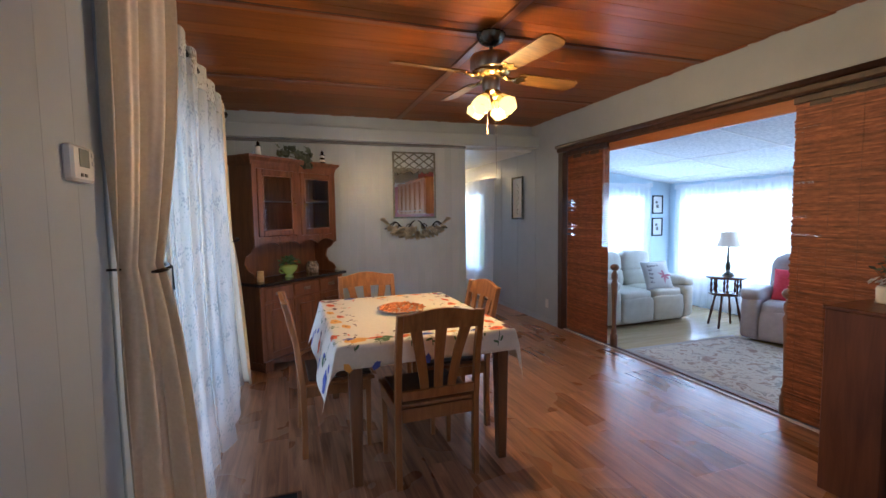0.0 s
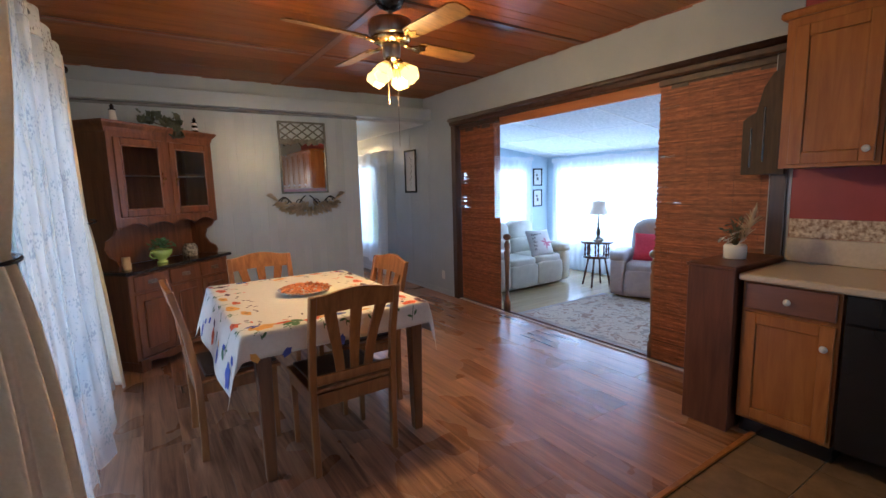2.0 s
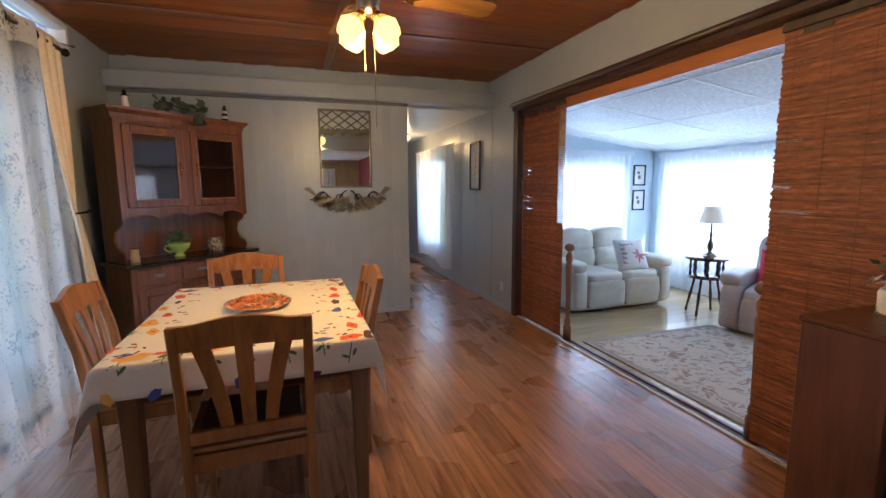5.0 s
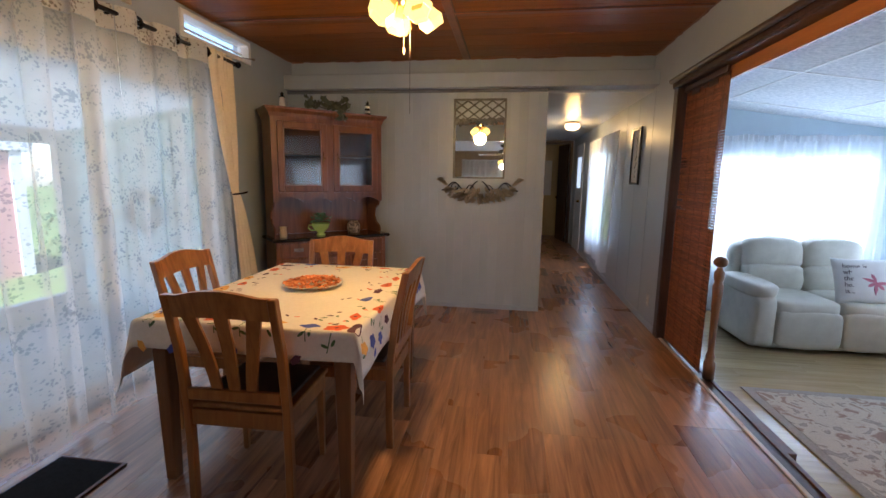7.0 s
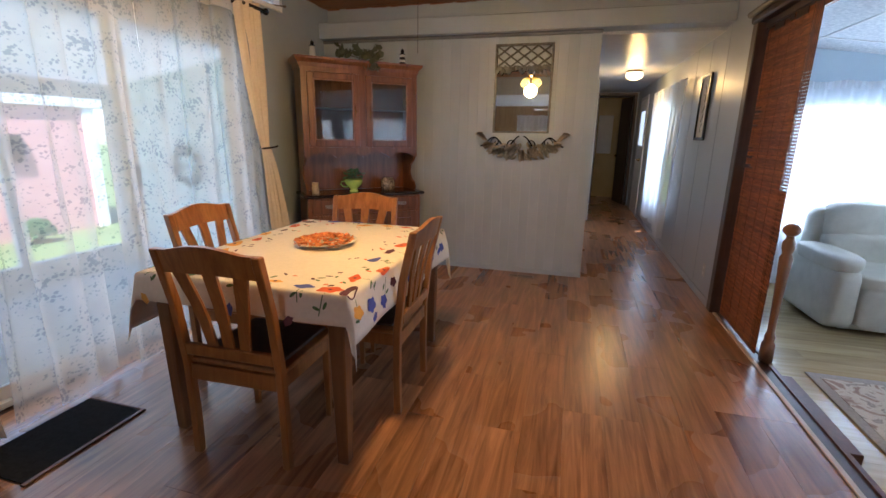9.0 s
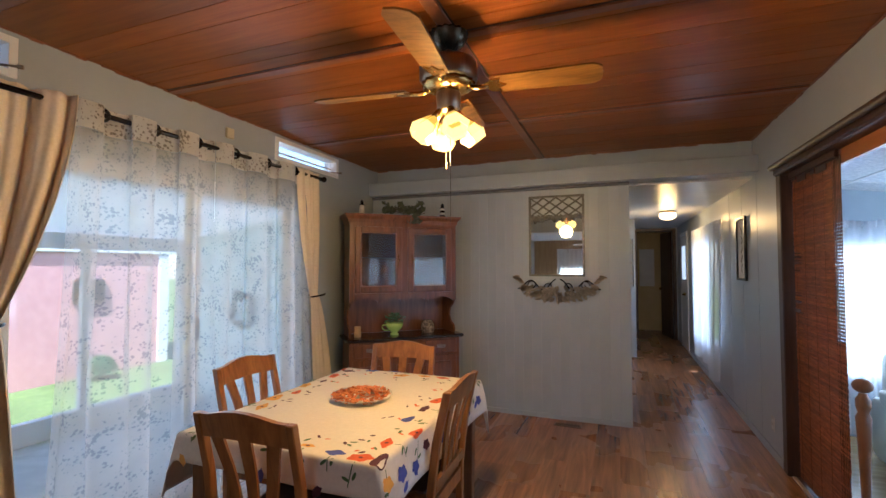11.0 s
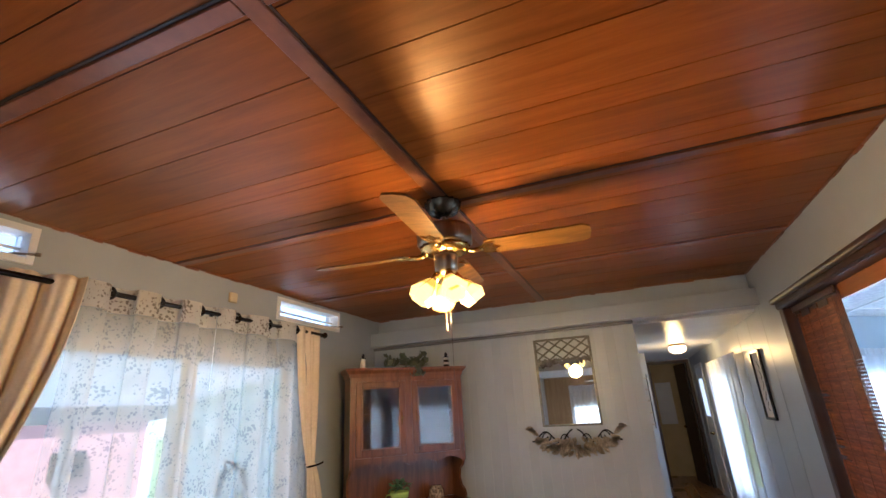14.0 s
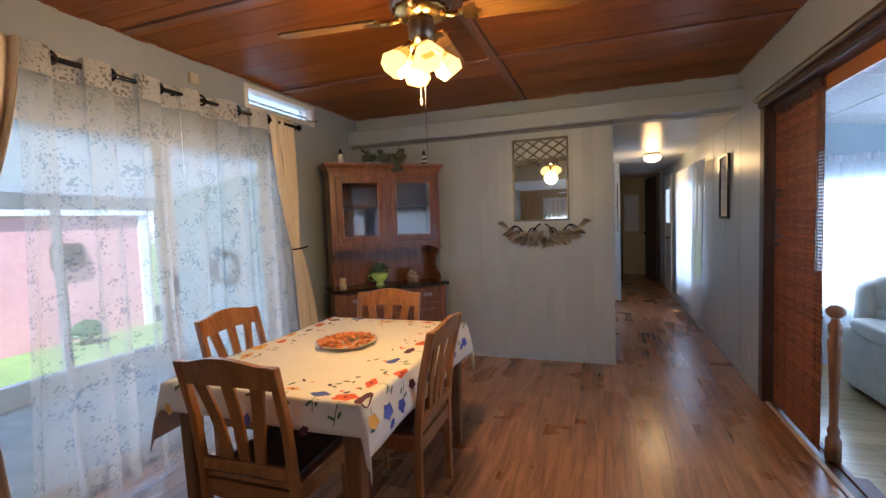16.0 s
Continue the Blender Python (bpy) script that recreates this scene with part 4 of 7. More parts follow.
for s in (-1, 1):
    tube(bm, [(XC + s * (0.02 + 0.38 * t), FW - 0.022, ZC - 0.045 + 0.055 * math.cos(t * 9.5) * (1 - 0.3 * t)) for t in [i / 30 for i in range(31)]], 0.0065)
    tube(bm, [(XC + s * (0.09 + 0.045 * (1 - t) * math.cos(7 * t)), FW - 0.025, ZC - 0.07 + 0.05 * (1 - t * 0.8) * math.sin(7 * t)) for t in [i / 20 for i in range(21)]], 0.005)
    tube(bm, [(XC + s * (0.25 + 0.05 * (1 - t) * math.cos(7 * t)), FW - 0.025, ZC - 0.05 + 0.05 * (1 - t * 0.8) * math.sin(7 * t)) for t in [i / 20 for i in range(21)]], 0.005)
part("scrollwork", bm, MBLACK, scroll, "dark curled metal scrolls")
leafmesh = bmesh.new()
LEAF = [(0, -0.055), (0.018, -0.03), (0.024, 0.0), (0.015, 0.03), (0, 0.052), (-0.015, 0.03), (-0.024, 0.0), (-0.018, -0.03)]
c = [leafmesh.verts.new((x, y, 0)) for x, y in LEAF]
mid = [leafmesh.verts.new((0, y, 0.008)) for y in (-0.03, 0.0, 0.03)]
for tri in (((c[0], c[1], mid[0])), ((c[1], c[2], mid[1], mid[0])), ((c[2], c[3], mid[2], mid[1])), ((c[3], c[4], mid[2])), ((c[4], c[5], mid[2])), ((c[5], c[6], mid[1], mid[2])), ((c[6], c[7], mid[0], mid[1])), ((c[7], c[0], mid[0]))):
    leafmesh.faces.new(tri)
bmesh.ops.solidify(leafmesh, geom=leafmesh.faces[:], thickness=0.002)
leafme = mesh_of("leaf", leafmesh, MIRON)
rng = random.Random(8)
for i in range(130):
    k = rng.uniform(-1, 1)
    depth = 0.16 * (1 - k * k) ** 0.5
    f = rng.uniform(0.15, 0.95)
    x, z = XC + 0.35 * k, ZC - 0.055 - depth * f
    ang = math.degrees(math.atan2(-(x - XC) * 0.8, -(ZC - 0.0 - z))) + rng.uniform(-35, 35)
    piece("leaf", leafme, scroll, pose(x, FW - 0.022 - rng.uniform(0, 0.026), z, 90, 0, 0) @ pose(0, 0, 0, rng.uniform(-22, 22), rng.uniform(-22, 22), ang) @ Matrix.Scale(rng.uniform(0.6, 0.88), 4))
for s in (-1, 1):
    for j in range(3):
        piece("leaf", leafme, scroll, pose(XC + s * (0.37 + 0.025 * j), FW - 0.02, ZC - 0.012 + 0.022 * j, 90, 0, 0) @ pose(0, 0, 0, 10, 0, -s * (60 + 20 * j)) @ Matrix.Scale(0.8, 4))

# ceiling fan with lights
fan = thing("ceiling_fan", "four-bladed oak and brass ceiling fan with lit glass shades", "ceiling fan", pose(FAN[0], FAN[1], CZ - 0.012))
part("canopy", quick(lathe, [(0.0, 0.0), (0.088, 0.0), (0.09, -0.012), (0.07, -0.055), (0.028, -0.08), (0.0, -0.08)], 32, None, 0.07), MCANOPY, fan, "fluted dark bronze canopy")
part("downrod", quick(rod, (0, 0, -0.14), (0, 0, -0.07), 0.014), MNICK, fan)
part("motor_housing", quick(lathe, [(0.0, -0.125), (0.09, -0.13), (0.132, -0.145), (0.138, -0.165), (0.138, -0.225), (0.128, -0.24), (0.0, -0.24)], 32), MNICK, fan, "dark pewter motor housing")
part("motor_ring", quick(lathe, [(0.06, -0.241), (0.125, -0.242), (0.118, -0.262), (0.07, -0.285), (0.0, -0.285)], 32, None, 0.035), MBRASS, fan, "pierced brass ring")
part("switch_housing", quick(lathe, [(0.0, -0.285), (0.056, -0.286), (0.06, -0.30), (0.055, -0.36), (0.035, -0.385), (0.0, -0.385)], 24), MNICK, fan)
for k in range(4):
    a = 6 + 90 * k
    m = pose(0, 0, -0.265, 0, 0, a)
    bm = bmesh.new()
    out = [(0.0, -0.052), (0.05, -0.060), (0.45, -0.070), (0.487, -0.048), (0.495, 0.0), (0.487, 0.048), (0.45, 0.070), (0.05, 0.060), (0.0, 0.052)]
    plate(bm, out, -0.004, 0.004, m @ pose(0.20, 0, 0.0, -13, 0, 0))
    blade = part("blade", bm, MBLADE, fan, "oak-veneered blade")
    bm = bmesh.new()
    tube(bm, [(0.09, 0, 0), (0.14, 0, -0.012), (0.19, 0, -0.008)], 0.012)
    plate(bm, [(0.17, -0.012), (0.21, -0.045), (0.25, -0.048), (0.24, -0.02), (0.275, 0.0), (0.24, 0.02), (0.25, 0.048), (0.21, 0.045), (0.17, 0.012)], -0.012, -0.005, pose(0, 0, 0, -13, 0, 0))
    bmesh.ops.transform(bm, matrix=m, verts=bm.verts)
    part("blade_arm", bm, MBRASS, blade, "curled brass blade arm")
for k in range(4):
    a = 35 + 90 * k
    m = pose(0, 0, -0.385, 0, 0, a) @ pose(0.045, 0, 0, 0, -38, 0)
    bm = bmesh.new()
    rod(bm, (0, 0, 0.03), (0, 0, -0.04), 0.018, 0.022)
    bmesh.ops.transform(bm, matrix=m, verts=bm.verts)
    arm = part("lamp_holder", bm, MBRASS, fan, "brass lamp holder")
    bm = bmesh.new()
    lathe(bm, [(0.047, -0.0795), (0.069, -0.122), (0.054, -0.160), (0.051, -0.158), (0.064, -0.122), (0.043, -0.0795)], 6, m, 0.0, False)
    part("glass_shade", bm, MSHADE, arm, "lit faceted amber glass shade")
    bm = bmesh.new()
    lathe(bm, [(0.024, -0.035), (0.034, -0.05), (0.0475, -0.079), (0.043, -0.079), (0.03, -0.052), (0.02, -0.037)], 6, m, 0.0, False)
    part("shade_neck", bm, MNECK, arm, "darker amber glass neck of the shade")
    bm = bmesh.new()
    for j in range(6):
        c, q = math.cos(j * math.pi / 3), math.sin(j * math.pi / 3)
        tube(bm, [(0.025 * c, 0.025 * q, -0.035), (0.0355 * c, 0.0355 * q, -0.05), (0.0705 * c, 0.0705 * q, -0.122)], [0.0024, 0.0024, 0.0014], 4)
    bmesh.ops.transform(bm, matrix=m, verts=bm.verts)
    part("seam", bm, MBRASS, arm, "dark metal seams between the glass facets")
bm = bmesh.new()
rod(bm, (0.02, -0.03, -0.92), (0.02, -0.03, -0.37), 0.0012, seg=5)
rod(bm, (-0.02, 0.02, -0.62), (-0.02, 0.02, -0.37), 0.0012, seg=5)
lathe(bm, [(0, -0.02), (0.006, -0.012), (0.006, 0.012), (0, 0.02)], 8, pose(-0.02, 0.02, -0.63))
part("pull_chain", bm, MDARK, fan)

# ---- patio door, curtains and the window wall ----
MALU = surface("white_aluminium_frame", (0.62, 0.64, 0.65), (0.70, 0.72, 0.73), 0.35, (6, 6, 6), 0.06, 0.03)
door = thing("door_patio", "white aluminium sliding patio door with two glass panels", "patio door")
door["kind"] = "structure"
XD = LW - 0.09
part("door_frame", boxes(((XD - 0.05, DY0 + 0.002, 0.0), (XD + 0.05, DY0 + 0.04, DZ - 0.002)), ((XD - 0.05, DY1 - 0.04, 0.0), (XD + 0.05, DY1 - 0.002, DZ - 0.002)), ((XD - 0.05, DY0 + 0.04, DZ - 0.042), (XD + 0.05, DY1 - 0.04, DZ - 0.002)), ((XD - 0.05, DY0 + 0.04, 0.0), (XD + 0.05, DY1 - 0.04, 0.035)), r=0.003), MALU, door)
for y0, y1, dx in ((DY0 + 0.042, 3.13, 0.014), (3.05, DY1 - 0.042, -0.022)):
    s = 0.055
    z0, z1 = 0.037, DZ - 0.045
    leaf = part("door_panel", boxes(((XD + dx - 0.014, y0, z0), (XD + dx + 0.014, y0 + s, z1)), ((XD + dx - 0.014, y1 - s, z0), (XD + dx + 0.014, y1, z1)), ((XD + dx - 0.014, y0 + s, z0), (XD + dx + 0.014, y1 - s, z0 + 0.07)), ((XD + dx - 0.014, y0 + s, z1 - s), (XD + dx + 0.014, y1 - s, z1)), r=0.002), MALU, door)
    part("pane", boxes(((XD + dx - 0.003, y0 + s, z0 + 0.07), (XD + dx + 0.003, y1 - s, z1 - s))), MGLASS, leaf, "clear glass pane").visible_shadow = False
part("latch", boxes(((XD + 0.029, 3.085, 1.0), (XD + 0.055, 3.115, 1.15)), r=0.004), MBLACK, door, "black latch handle")
built("trim_patio_casing", boxes(((LW + 0.001, DY0 - 0.07, 0), (LW + 0.012, DY0, DZ + 0.07)), ((LW + 0.001, DY1, 0), (LW + 0.012, DY1 + 0.07, DZ + 0.07)), ((LW + 0.001, DY0, DZ), (LW + 0.012, DY1, DZ + 0.07)), r=0.003), MW, "grey painted casing round the patio door", "casing")
for y0, y1 in ((1.25, 2.02), (3.80, 4.66)):
    w = thing("window_hopper", "narrow white hopper window high on the wall", "window", group="hopper windows")
    w["kind"] = "structure"
    z0, z1 = 2.42, 2.57
    part("window_frame", boxes(((LW - 0.10, y0 - 0.022, z0 - 0.022), (LW + 0.014, y0 + 0.014, z1 + 0.022)), ((LW - 0.10, y1 - 0.014, z0 - 0.022), (LW + 0.014, y1 + 0.022, z1 + 0.022)), ((LW - 0.10, y0 + 0.014, z0 - 0.022), (LW + 0.014, y1 - 0.014, z0 + 0.014)), ((LW - 0.10, y0 + 0.014, z1 - 0.014), (LW + 0.014, y1 - 0.014, z1 + 0.022)), ((LW - 0.07, y0 + 0.014, 2.478), (LW - 0.05, y1 - 0.014, 2.492)), r=0.002), MWHITE, w)
    part("pane", boxes(((LW - 0.065, y0 + 0.014, z0 + 0.014), (LW - 0.060, y1 - 0.014, z1 - 0.014))), MGLASS, w, "louvre glass").visible_shadow = False
    bm = bmesh.new()
    rod(bm, (LW - 0.04, y1 - 0.06, 2.45), (LW + 0.03, y1 + 0.012, 2.45), 0.006)
    rod(bm, (LW + 0.03, y1 + 0.012, 2.45), (LW + 0.045, y1 + 0.03, 2.45), 0.010)
    part("crank", bm, MNICK, w, "small metal crank")

RX, RZ = -0.335, 2.305
rodt = thing("curtain_rod", "black metal curtain rod over the patio door", "curtain rod")
bm = bmesh.new()
rod(bm, (RX, 1.74, RZ), (RX, 4.26, RZ), 0.014)
part("pole", bm, MBLACK, rodt)
for y in (1.73, 4.27):
    bm = bmesh.new()
    lathe(bm, [(0.0, -0.028), (0.018, -0.02), (0.027, 0.0), (0.018, 0.02), (0.0, 0.028)], 14, pose(RX, y, RZ))
    part("finial", bm, MBLACK, rodt)
for y in (1.80, 3.03, 4.235):
    bm = bmesh.new()
    tube(bm, [(LW, y, RZ - 0.01), (LW + 0.05, y, RZ - 0.012), (RX, y, RZ - 0.013)], 0.007)
    part("bracket", bm, MBLACK, rodt)


def sheer_panel(ya, yb, ybot_a, ybot_b, n, seed, label):
    rng2 = random.Random(seed)
    ph = rng2.uniform(0, 6)
    c = thing("sheer_curtain", label, "curtain", group="sheer curtains")
    ztop, zbot = RZ + 0.045, 0.025

    def fn(u, v):
        z = ztop + (zbot - ztop) * v
        k = v ** 1.5
        y = (ya + (yb - ya) * u) * (1 - k) + (ybot_a + (ybot_b - ybot_a) * u) * k
        amp = 0.036 * (1 - 0.25 * v) + 0.016 * v * math.sin(5 * u + seed)
        x = RX + amp * math.sin(2 * math.pi * n * u + ph * v * 0.25) + 0.085 * v ** 2.5 * (0.7 + 0.3 * math.sin(9 * u + ph)) + 0.010 * math.sin(23 * u + 4 * v + ph) * v
        y += 0.012 * v * math.sin(2 * math.pi * n * u * 0.5 + 3 * v + seed)
        y += (0.030 + 0.030 * v) * math.sin(2 * math.pi * n * 2 * u + 0.9 * math.sin(2 * v + seed) + seed) * min(1, 6 * u, 6 * (1 - u))
        if v > 0.9:
            z += 0.012 * math.sin(11 * u + seed)
        return (x, y, z)
    wid, hgt = (yb - ya) * 2.1, 2.32
    bm2 = bmesh.new()
    sheet(bm2, lambda u, v: fn(u, 0.062 + v * 0.938), 150, 60, lambda u, v: (u * wid, v * hgt))
    part("cloth", bm2, MSHEER, c)
    bm2 = bmesh.new()
    sheet(bm2, lambda u, v: fn(u, v * 0.060), 110, 6, lambda u, v: (u * wid, v * 0.15))
    part("heading", bm2, MSHEERT, c, "doubled heading band with sprigs")
    for i in range(n):
        u = (i + 0.5) / n
        y = ya + (yb - ya) * u
        bm2 = bmesh.new()
        tube(bm2, [(RX + 0.026 * math.cos(a) * 0.35, y + 0.032 * math.cos(a), RZ + 0.032 * math.sin(a)) for a in [2 * math.pi * k / 14 for k in range(15)]], 0.009, 6)
        part("grommet", bm2, MBLACK, c, "dark metal grommet")
    return c


sheer_panel(2.20, 3.06, 2.08, 3.02, 3, 2, "white sheer curtain printed with grey sprigs, hanging to the floor")
sheer_panel(3.07, 4.02, 3.0, 4.08, 3, 5, "white sheer curtain printed with grey sprigs, hanging to the floor")


def drawn_panel(top, tie, bot, n, seed, label):
    """A gathered cloth panel: top, tie and bottom are lines from (x, y) to (x, y)."""
    c = thing("curtain", label, "curtain", group="cream curtains")
    ztop, ztie, zbot = RZ + 0.04, 1.25, 0.03

    def fn(u, v):
        z = ztop + (zbot - ztop) * v
        if z > ztie:
            k = (ztop - z) / (ztop - ztie)
            k = k ** 1.7
            a, b = top, tie
        else:
            k = (ztie - z) / (ztie - zbot)
            k = k ** 0.62
            a, b = tie, bot
        p = [(a[i] + (b[i] - a[i]) * k) for i in range(4)]
        x, y = p[0] + (p[2] - p[0]) * u, p[1] + (p[3] - p[1]) * u
        dx, dy = p[2] - p[0], p[3] - p[1]
        ln = math.hypot(dx, dy)
        gath = abs(z - ztie)
        amp = (0.018 + 0.016 * min(1, gath / 0.5)) * (1 + 0.3 * math.sin(seed + 3 * u))
        s = 0.8 * math.sin(2 * math.pi * n * u + 1.6 * math.sin(2.2 * v + seed) + 1.3 * math.sin(5 * u + seed)) + 0.35 * math.sin(3.3 * math.pi * n * u + 2.4 * v + seed) + 0.5 * noise.noise(Vector((u * 5, v * 3, seed)))
        return (x + dy / ln * amp * s, y - dx / ln * amp * s, z)
    bm2 = bmesh.new()
    sheet(bm2, fn, 84, 64)
    ob2 = part("cloth", bm2, MLIN, c)
    md = ob2.modifiers.new("thickness", "SOLIDIFY")
    md.thickness = 0.003
    bm2 = bmesh.new()
    cx, cy = (tie[0] + tie[2]) / 2, (tie[1] + tie[3]) / 2
    rx, ry = abs(tie[2] - tie[0]) / 2 + 0.036, abs(tie[3] - tie[1]) / 2 + 0.03
    tube(bm2, [(cx + rx * math.cos(a), cy + ry * math.sin(a), ztie + 0.012 * math.sin(a)) for a in [-1.0 + 2.0 * k / 12 for k in range(13)]], [0.004, 0.007, 0.008, 0.008, 0.008, 0.008, 0.008, 0.008, 0.008, 0.008, 0.008, 0.007, 0.004])
    rod(bm2, (LW + 0.001, cy - 0.02, ztie), (cx, cy - 0.02, ztie), 0.005)
    part("tieback", bm2, MBLACK, c, "short black holdback hook")
    return c


drawn_panel((-0.43, 1.87, -0.28, 2.20), (-0.43, 1.86, -0.31, 1.94), (-0.42, 1.80, -0.19, 1.99), 3, 1, "cream cloth curtain tied back beside the patio door")
drawn_panel((-0.31, 3.89, -0.39, 4.25), (-0.29, 4.04, -0.39, 4.23), (-0.20, 4.02, -0.36, 4.48), 4, 4, "cream cloth curtain tied back beside the china hutch")

sens = thing("wall_sensor", "small cream plastic sensor box on the wall", "sensor")
part("body", boxes(((LW + 0.001, 3.262, 2.445), (LW + 0.026, 3.332, 2.52)), r=0.006), surface("aged_cream_plastic", (0.55, 0.49, 0.33), (0.60, 0.54, 0.38), 0.4, (9, 9, 9), 0.05, 0.02), sens)
therm = thing("thermostat", "white wall thermostat with a grey display", "thermostat")
tb = part("body", boxes(((LW + 0.001, 1.605, 1.545), (LW + 0.032, 1.76, 1.655)), r=0.008), MCERAM, therm)
part("display", boxes(((LW + 0.0325, 1.645, 1.59), (LW + 0.0345, 1.715, 1.645)), r=0.0008), surface("grey_lcd", (0.20, 0.22, 0.20), (0.26, 0.28, 0.26), 0.2, (9, 9, 9), 0.05, 0.0), therm, "grey display")
for i in range(2):
    part("button", boxes(((LW + 0.0325, 1.648 + 0.03 * i, 1.56), (LW + 0.036, 1.664 + 0.03 * i, 1.57)), r=0.001), MPEWTER, therm)
for i in range(2):
    part("button", boxes(((LW + 0.0325, 1.735, 1.60 + 0.025 * i), (LW + 0.036, 1.747, 1.615 + 0.025 * i)), r=0.001), MPAPER, therm)
mat_ob = thing("floor_mat", "black rubber floor mat with a brown edge by the patio door", "mat")
part("mat", boxes(((-0.20, 1.84, 0.0005), (0.14, 2.36, 0.008)), r=0.002), surface("black_ribbed_rubber", (0.006, 0.006, 0.006), (0.014, 0.014, 0.014), 0.9, (60, 60, 60), 0.1, 0.4, spec=0.15), mat_ob)
part("edging", boxes(((0.141, 1.83, 0.0005), (0.162, 2.37, 0.010)), ((-0.20, 2.361, 0.0005), (0.141, 2.372, 0.009)), r=0.002), MPONY, mat_ob, "brown edging strip")
vent = thing("floor_vent", "brown metal floor register by the far wall", "vent")
part("frame", boxes(((1.60, 5.20, 0.0005), (1.85, 5.212, 0.006)), ((1.60, 5.268, 0.0005), (1.85, 5.28, 0.006)), ((1.60, 5.212, 0.0005), (1.612, 5.268, 0.006)), ((1.838, 5.212, 0.0005), (1.85, 5.268, 0.006))), MNICK, vent)
for i in range(12):
    part("slat", boxes(((1.614 + i * 0.0187, 5.213, 0.0005), (1.624 + i * 0.0187, 5.267, 0.005))), MDARK, vent)

# ---- bamboo blinds and posts in the opening ----


def blind(name, ya, yb, edge, seed):
    b = thing(name, "full-length woven bamboo slat blind hanging in the opening", "blind", group="bamboo blinds")
    rng2 = random.Random(seed)
    part("head_rail", boxes(((RW + 0.028, ya, 2.125), (RW + 0.048, yb, 2.171)), r=0.005), MDARK, b, "dark head rail")
    bmr = bmesh.new()
    y = ya + 0.01
    while y < yb - 0.08:
        ln = rng2.uniform(0.04, 0.16)
        box(bmr, (RW + 0.043, y, 2.125 - rng2.uniform(0.006, 0.05)), (RW + 0.047, min(y + ln, yb - 0.01), 2.1245))
        y += ln + rng2.uniform(0.0, 0.03)
    part("ragged_binding", bmr, MDARK, b, "dark ragged binding under the head rail")
    me = mesh_of("slat", quick(lathe, [(0.0068, -0.5), (0.0068, 0.5)], 6, Matrix.Diagonal((0.36, 1, 1, 1)) @ Matrix.Rotation(-math.pi / 2, 4, "X")), MBAMB)
    lace = 0.10
    bme = bmesh.new()
    bmx = RW + 0.055
    for i in range(215):
        z = 0.020 + i * 0.00988
        y0, y1 = ya, yb
        if edge and z > 1.06:
            # open lacework along the free edge, slats thinned by wear
            y0 = ya + lace + rng2.uniform(-0.004, 0.004)
            if z > 1.76:
                box(bme, (bmx - 0.001, ya, z - 0.0046), (bmx + 0.001, y0 - 0.001, z + 0.0046))
            elif i % 2 == 0:
                box(bme, (bmx - 0.001, ya, z - 0.0062), (bmx + 0.001, y0 - 0.001, z + 0.0062))
        if edge and 1.12 < z < 1.62 and rng2.random() < 0.30:
            cut = rng2.uniform(0.05, 0.15)
            y1 = yb - 0.05 - cut
            box(bme, (bmx - 0.001, y1 + 0.001, z - 0.003), (bmx + 0.001, y1 + rng2.uniform(0.2, 0.6) * cut, z + 0.003))
        if not edge:
            y0 = ya + rng2.uniform(0.0, 0.008)
            y1 = yb + rng2.uniform(-0.010, 0.004)
        if not edge and 1.25 < z < 2.0 and rng2.random() < 0.09:
            y1 = yb - rng2.uniform(0.04, 0.20)
            box(bme, (bmx - 0.001, y1 + 0.001, z - 0.0032), (bmx + 0.001, yb, z + 0.0032))
        proud = 0.0016 if i % 3 == 0 else 0.0
        piece("slat", me, b, pose(bmx - proud + rng2.uniform(-0.0012, 0.0012), (y0 + y1) / 2 + rng2.uniform(-0.002, 0.002), z + rng2.uniform(-0.0006, 0.0006), rng2.uniform(-0.10, 0.10), rng2.uniform(-9, 9)) @ Matrix.Diagonal((1, y1 - y0, rng2.uniform(0.95, 1.12), 1)))
    part("worn_slat", bme, MBAMB, b, "thin worn slat ends that let light through")["kind"] = "stuff"
    cord = mesh_of("cord", quick(rod, (0, 0, 0.02), (0, 0, 2.13), 0.0022, seg=4), MDARK)
    thread = mesh_of("cord", quick(rod, (0, 0, 0.02), (0, 0, 2.13), 0.0010, seg=4), MPONY)
    for k in range(5):
        piece("cord", thread, b, pose(RW + 0.0475, ya + 0.06 + (yb - ya - 0.12) * k / 4, 0))
    if edge:
        for k in range(6):
            piece("cord", cord, b, pose(bmx - 0.002, ya + 0.004 + lace * k / 5, 0))


blind("bamboo_blind", 3.985, 4.735, True, 4)
blind("bamboo_blind", 1.36, 2.135, False, 9)


def post(y):
    p = thing("newel_post", "turned brown wooden post with a ball top", "post", pose(3.415, y, 0.0) @ Matrix.Diagonal((1.2, 1.2, 1, 1)), group="turned posts")
    part("shaft", quick(lathe, [(0.032, 0.0), (0.032, 0.12), (0.022, 0.14), (0.026, 0.17), (0.017, 0.20), (0.020, 0.42), (0.026, 0.60), (0.030, 0.68), (0.020, 0.71), (0.028, 0.74), (0.028, 0.78), (0.018, 0.80), (0.016, 0.815)], 16), MPOST, p)
    part("ball", quick(lathe, [(0.0, -0.040), (0.022, -0.033), (0.036, -0.016), (0.040, 0.0), (0.036, 0.016), (0.022, 0.033), (0.0, 0.040)], 16, pose(0, 0, 0.853)), MPOST, p)


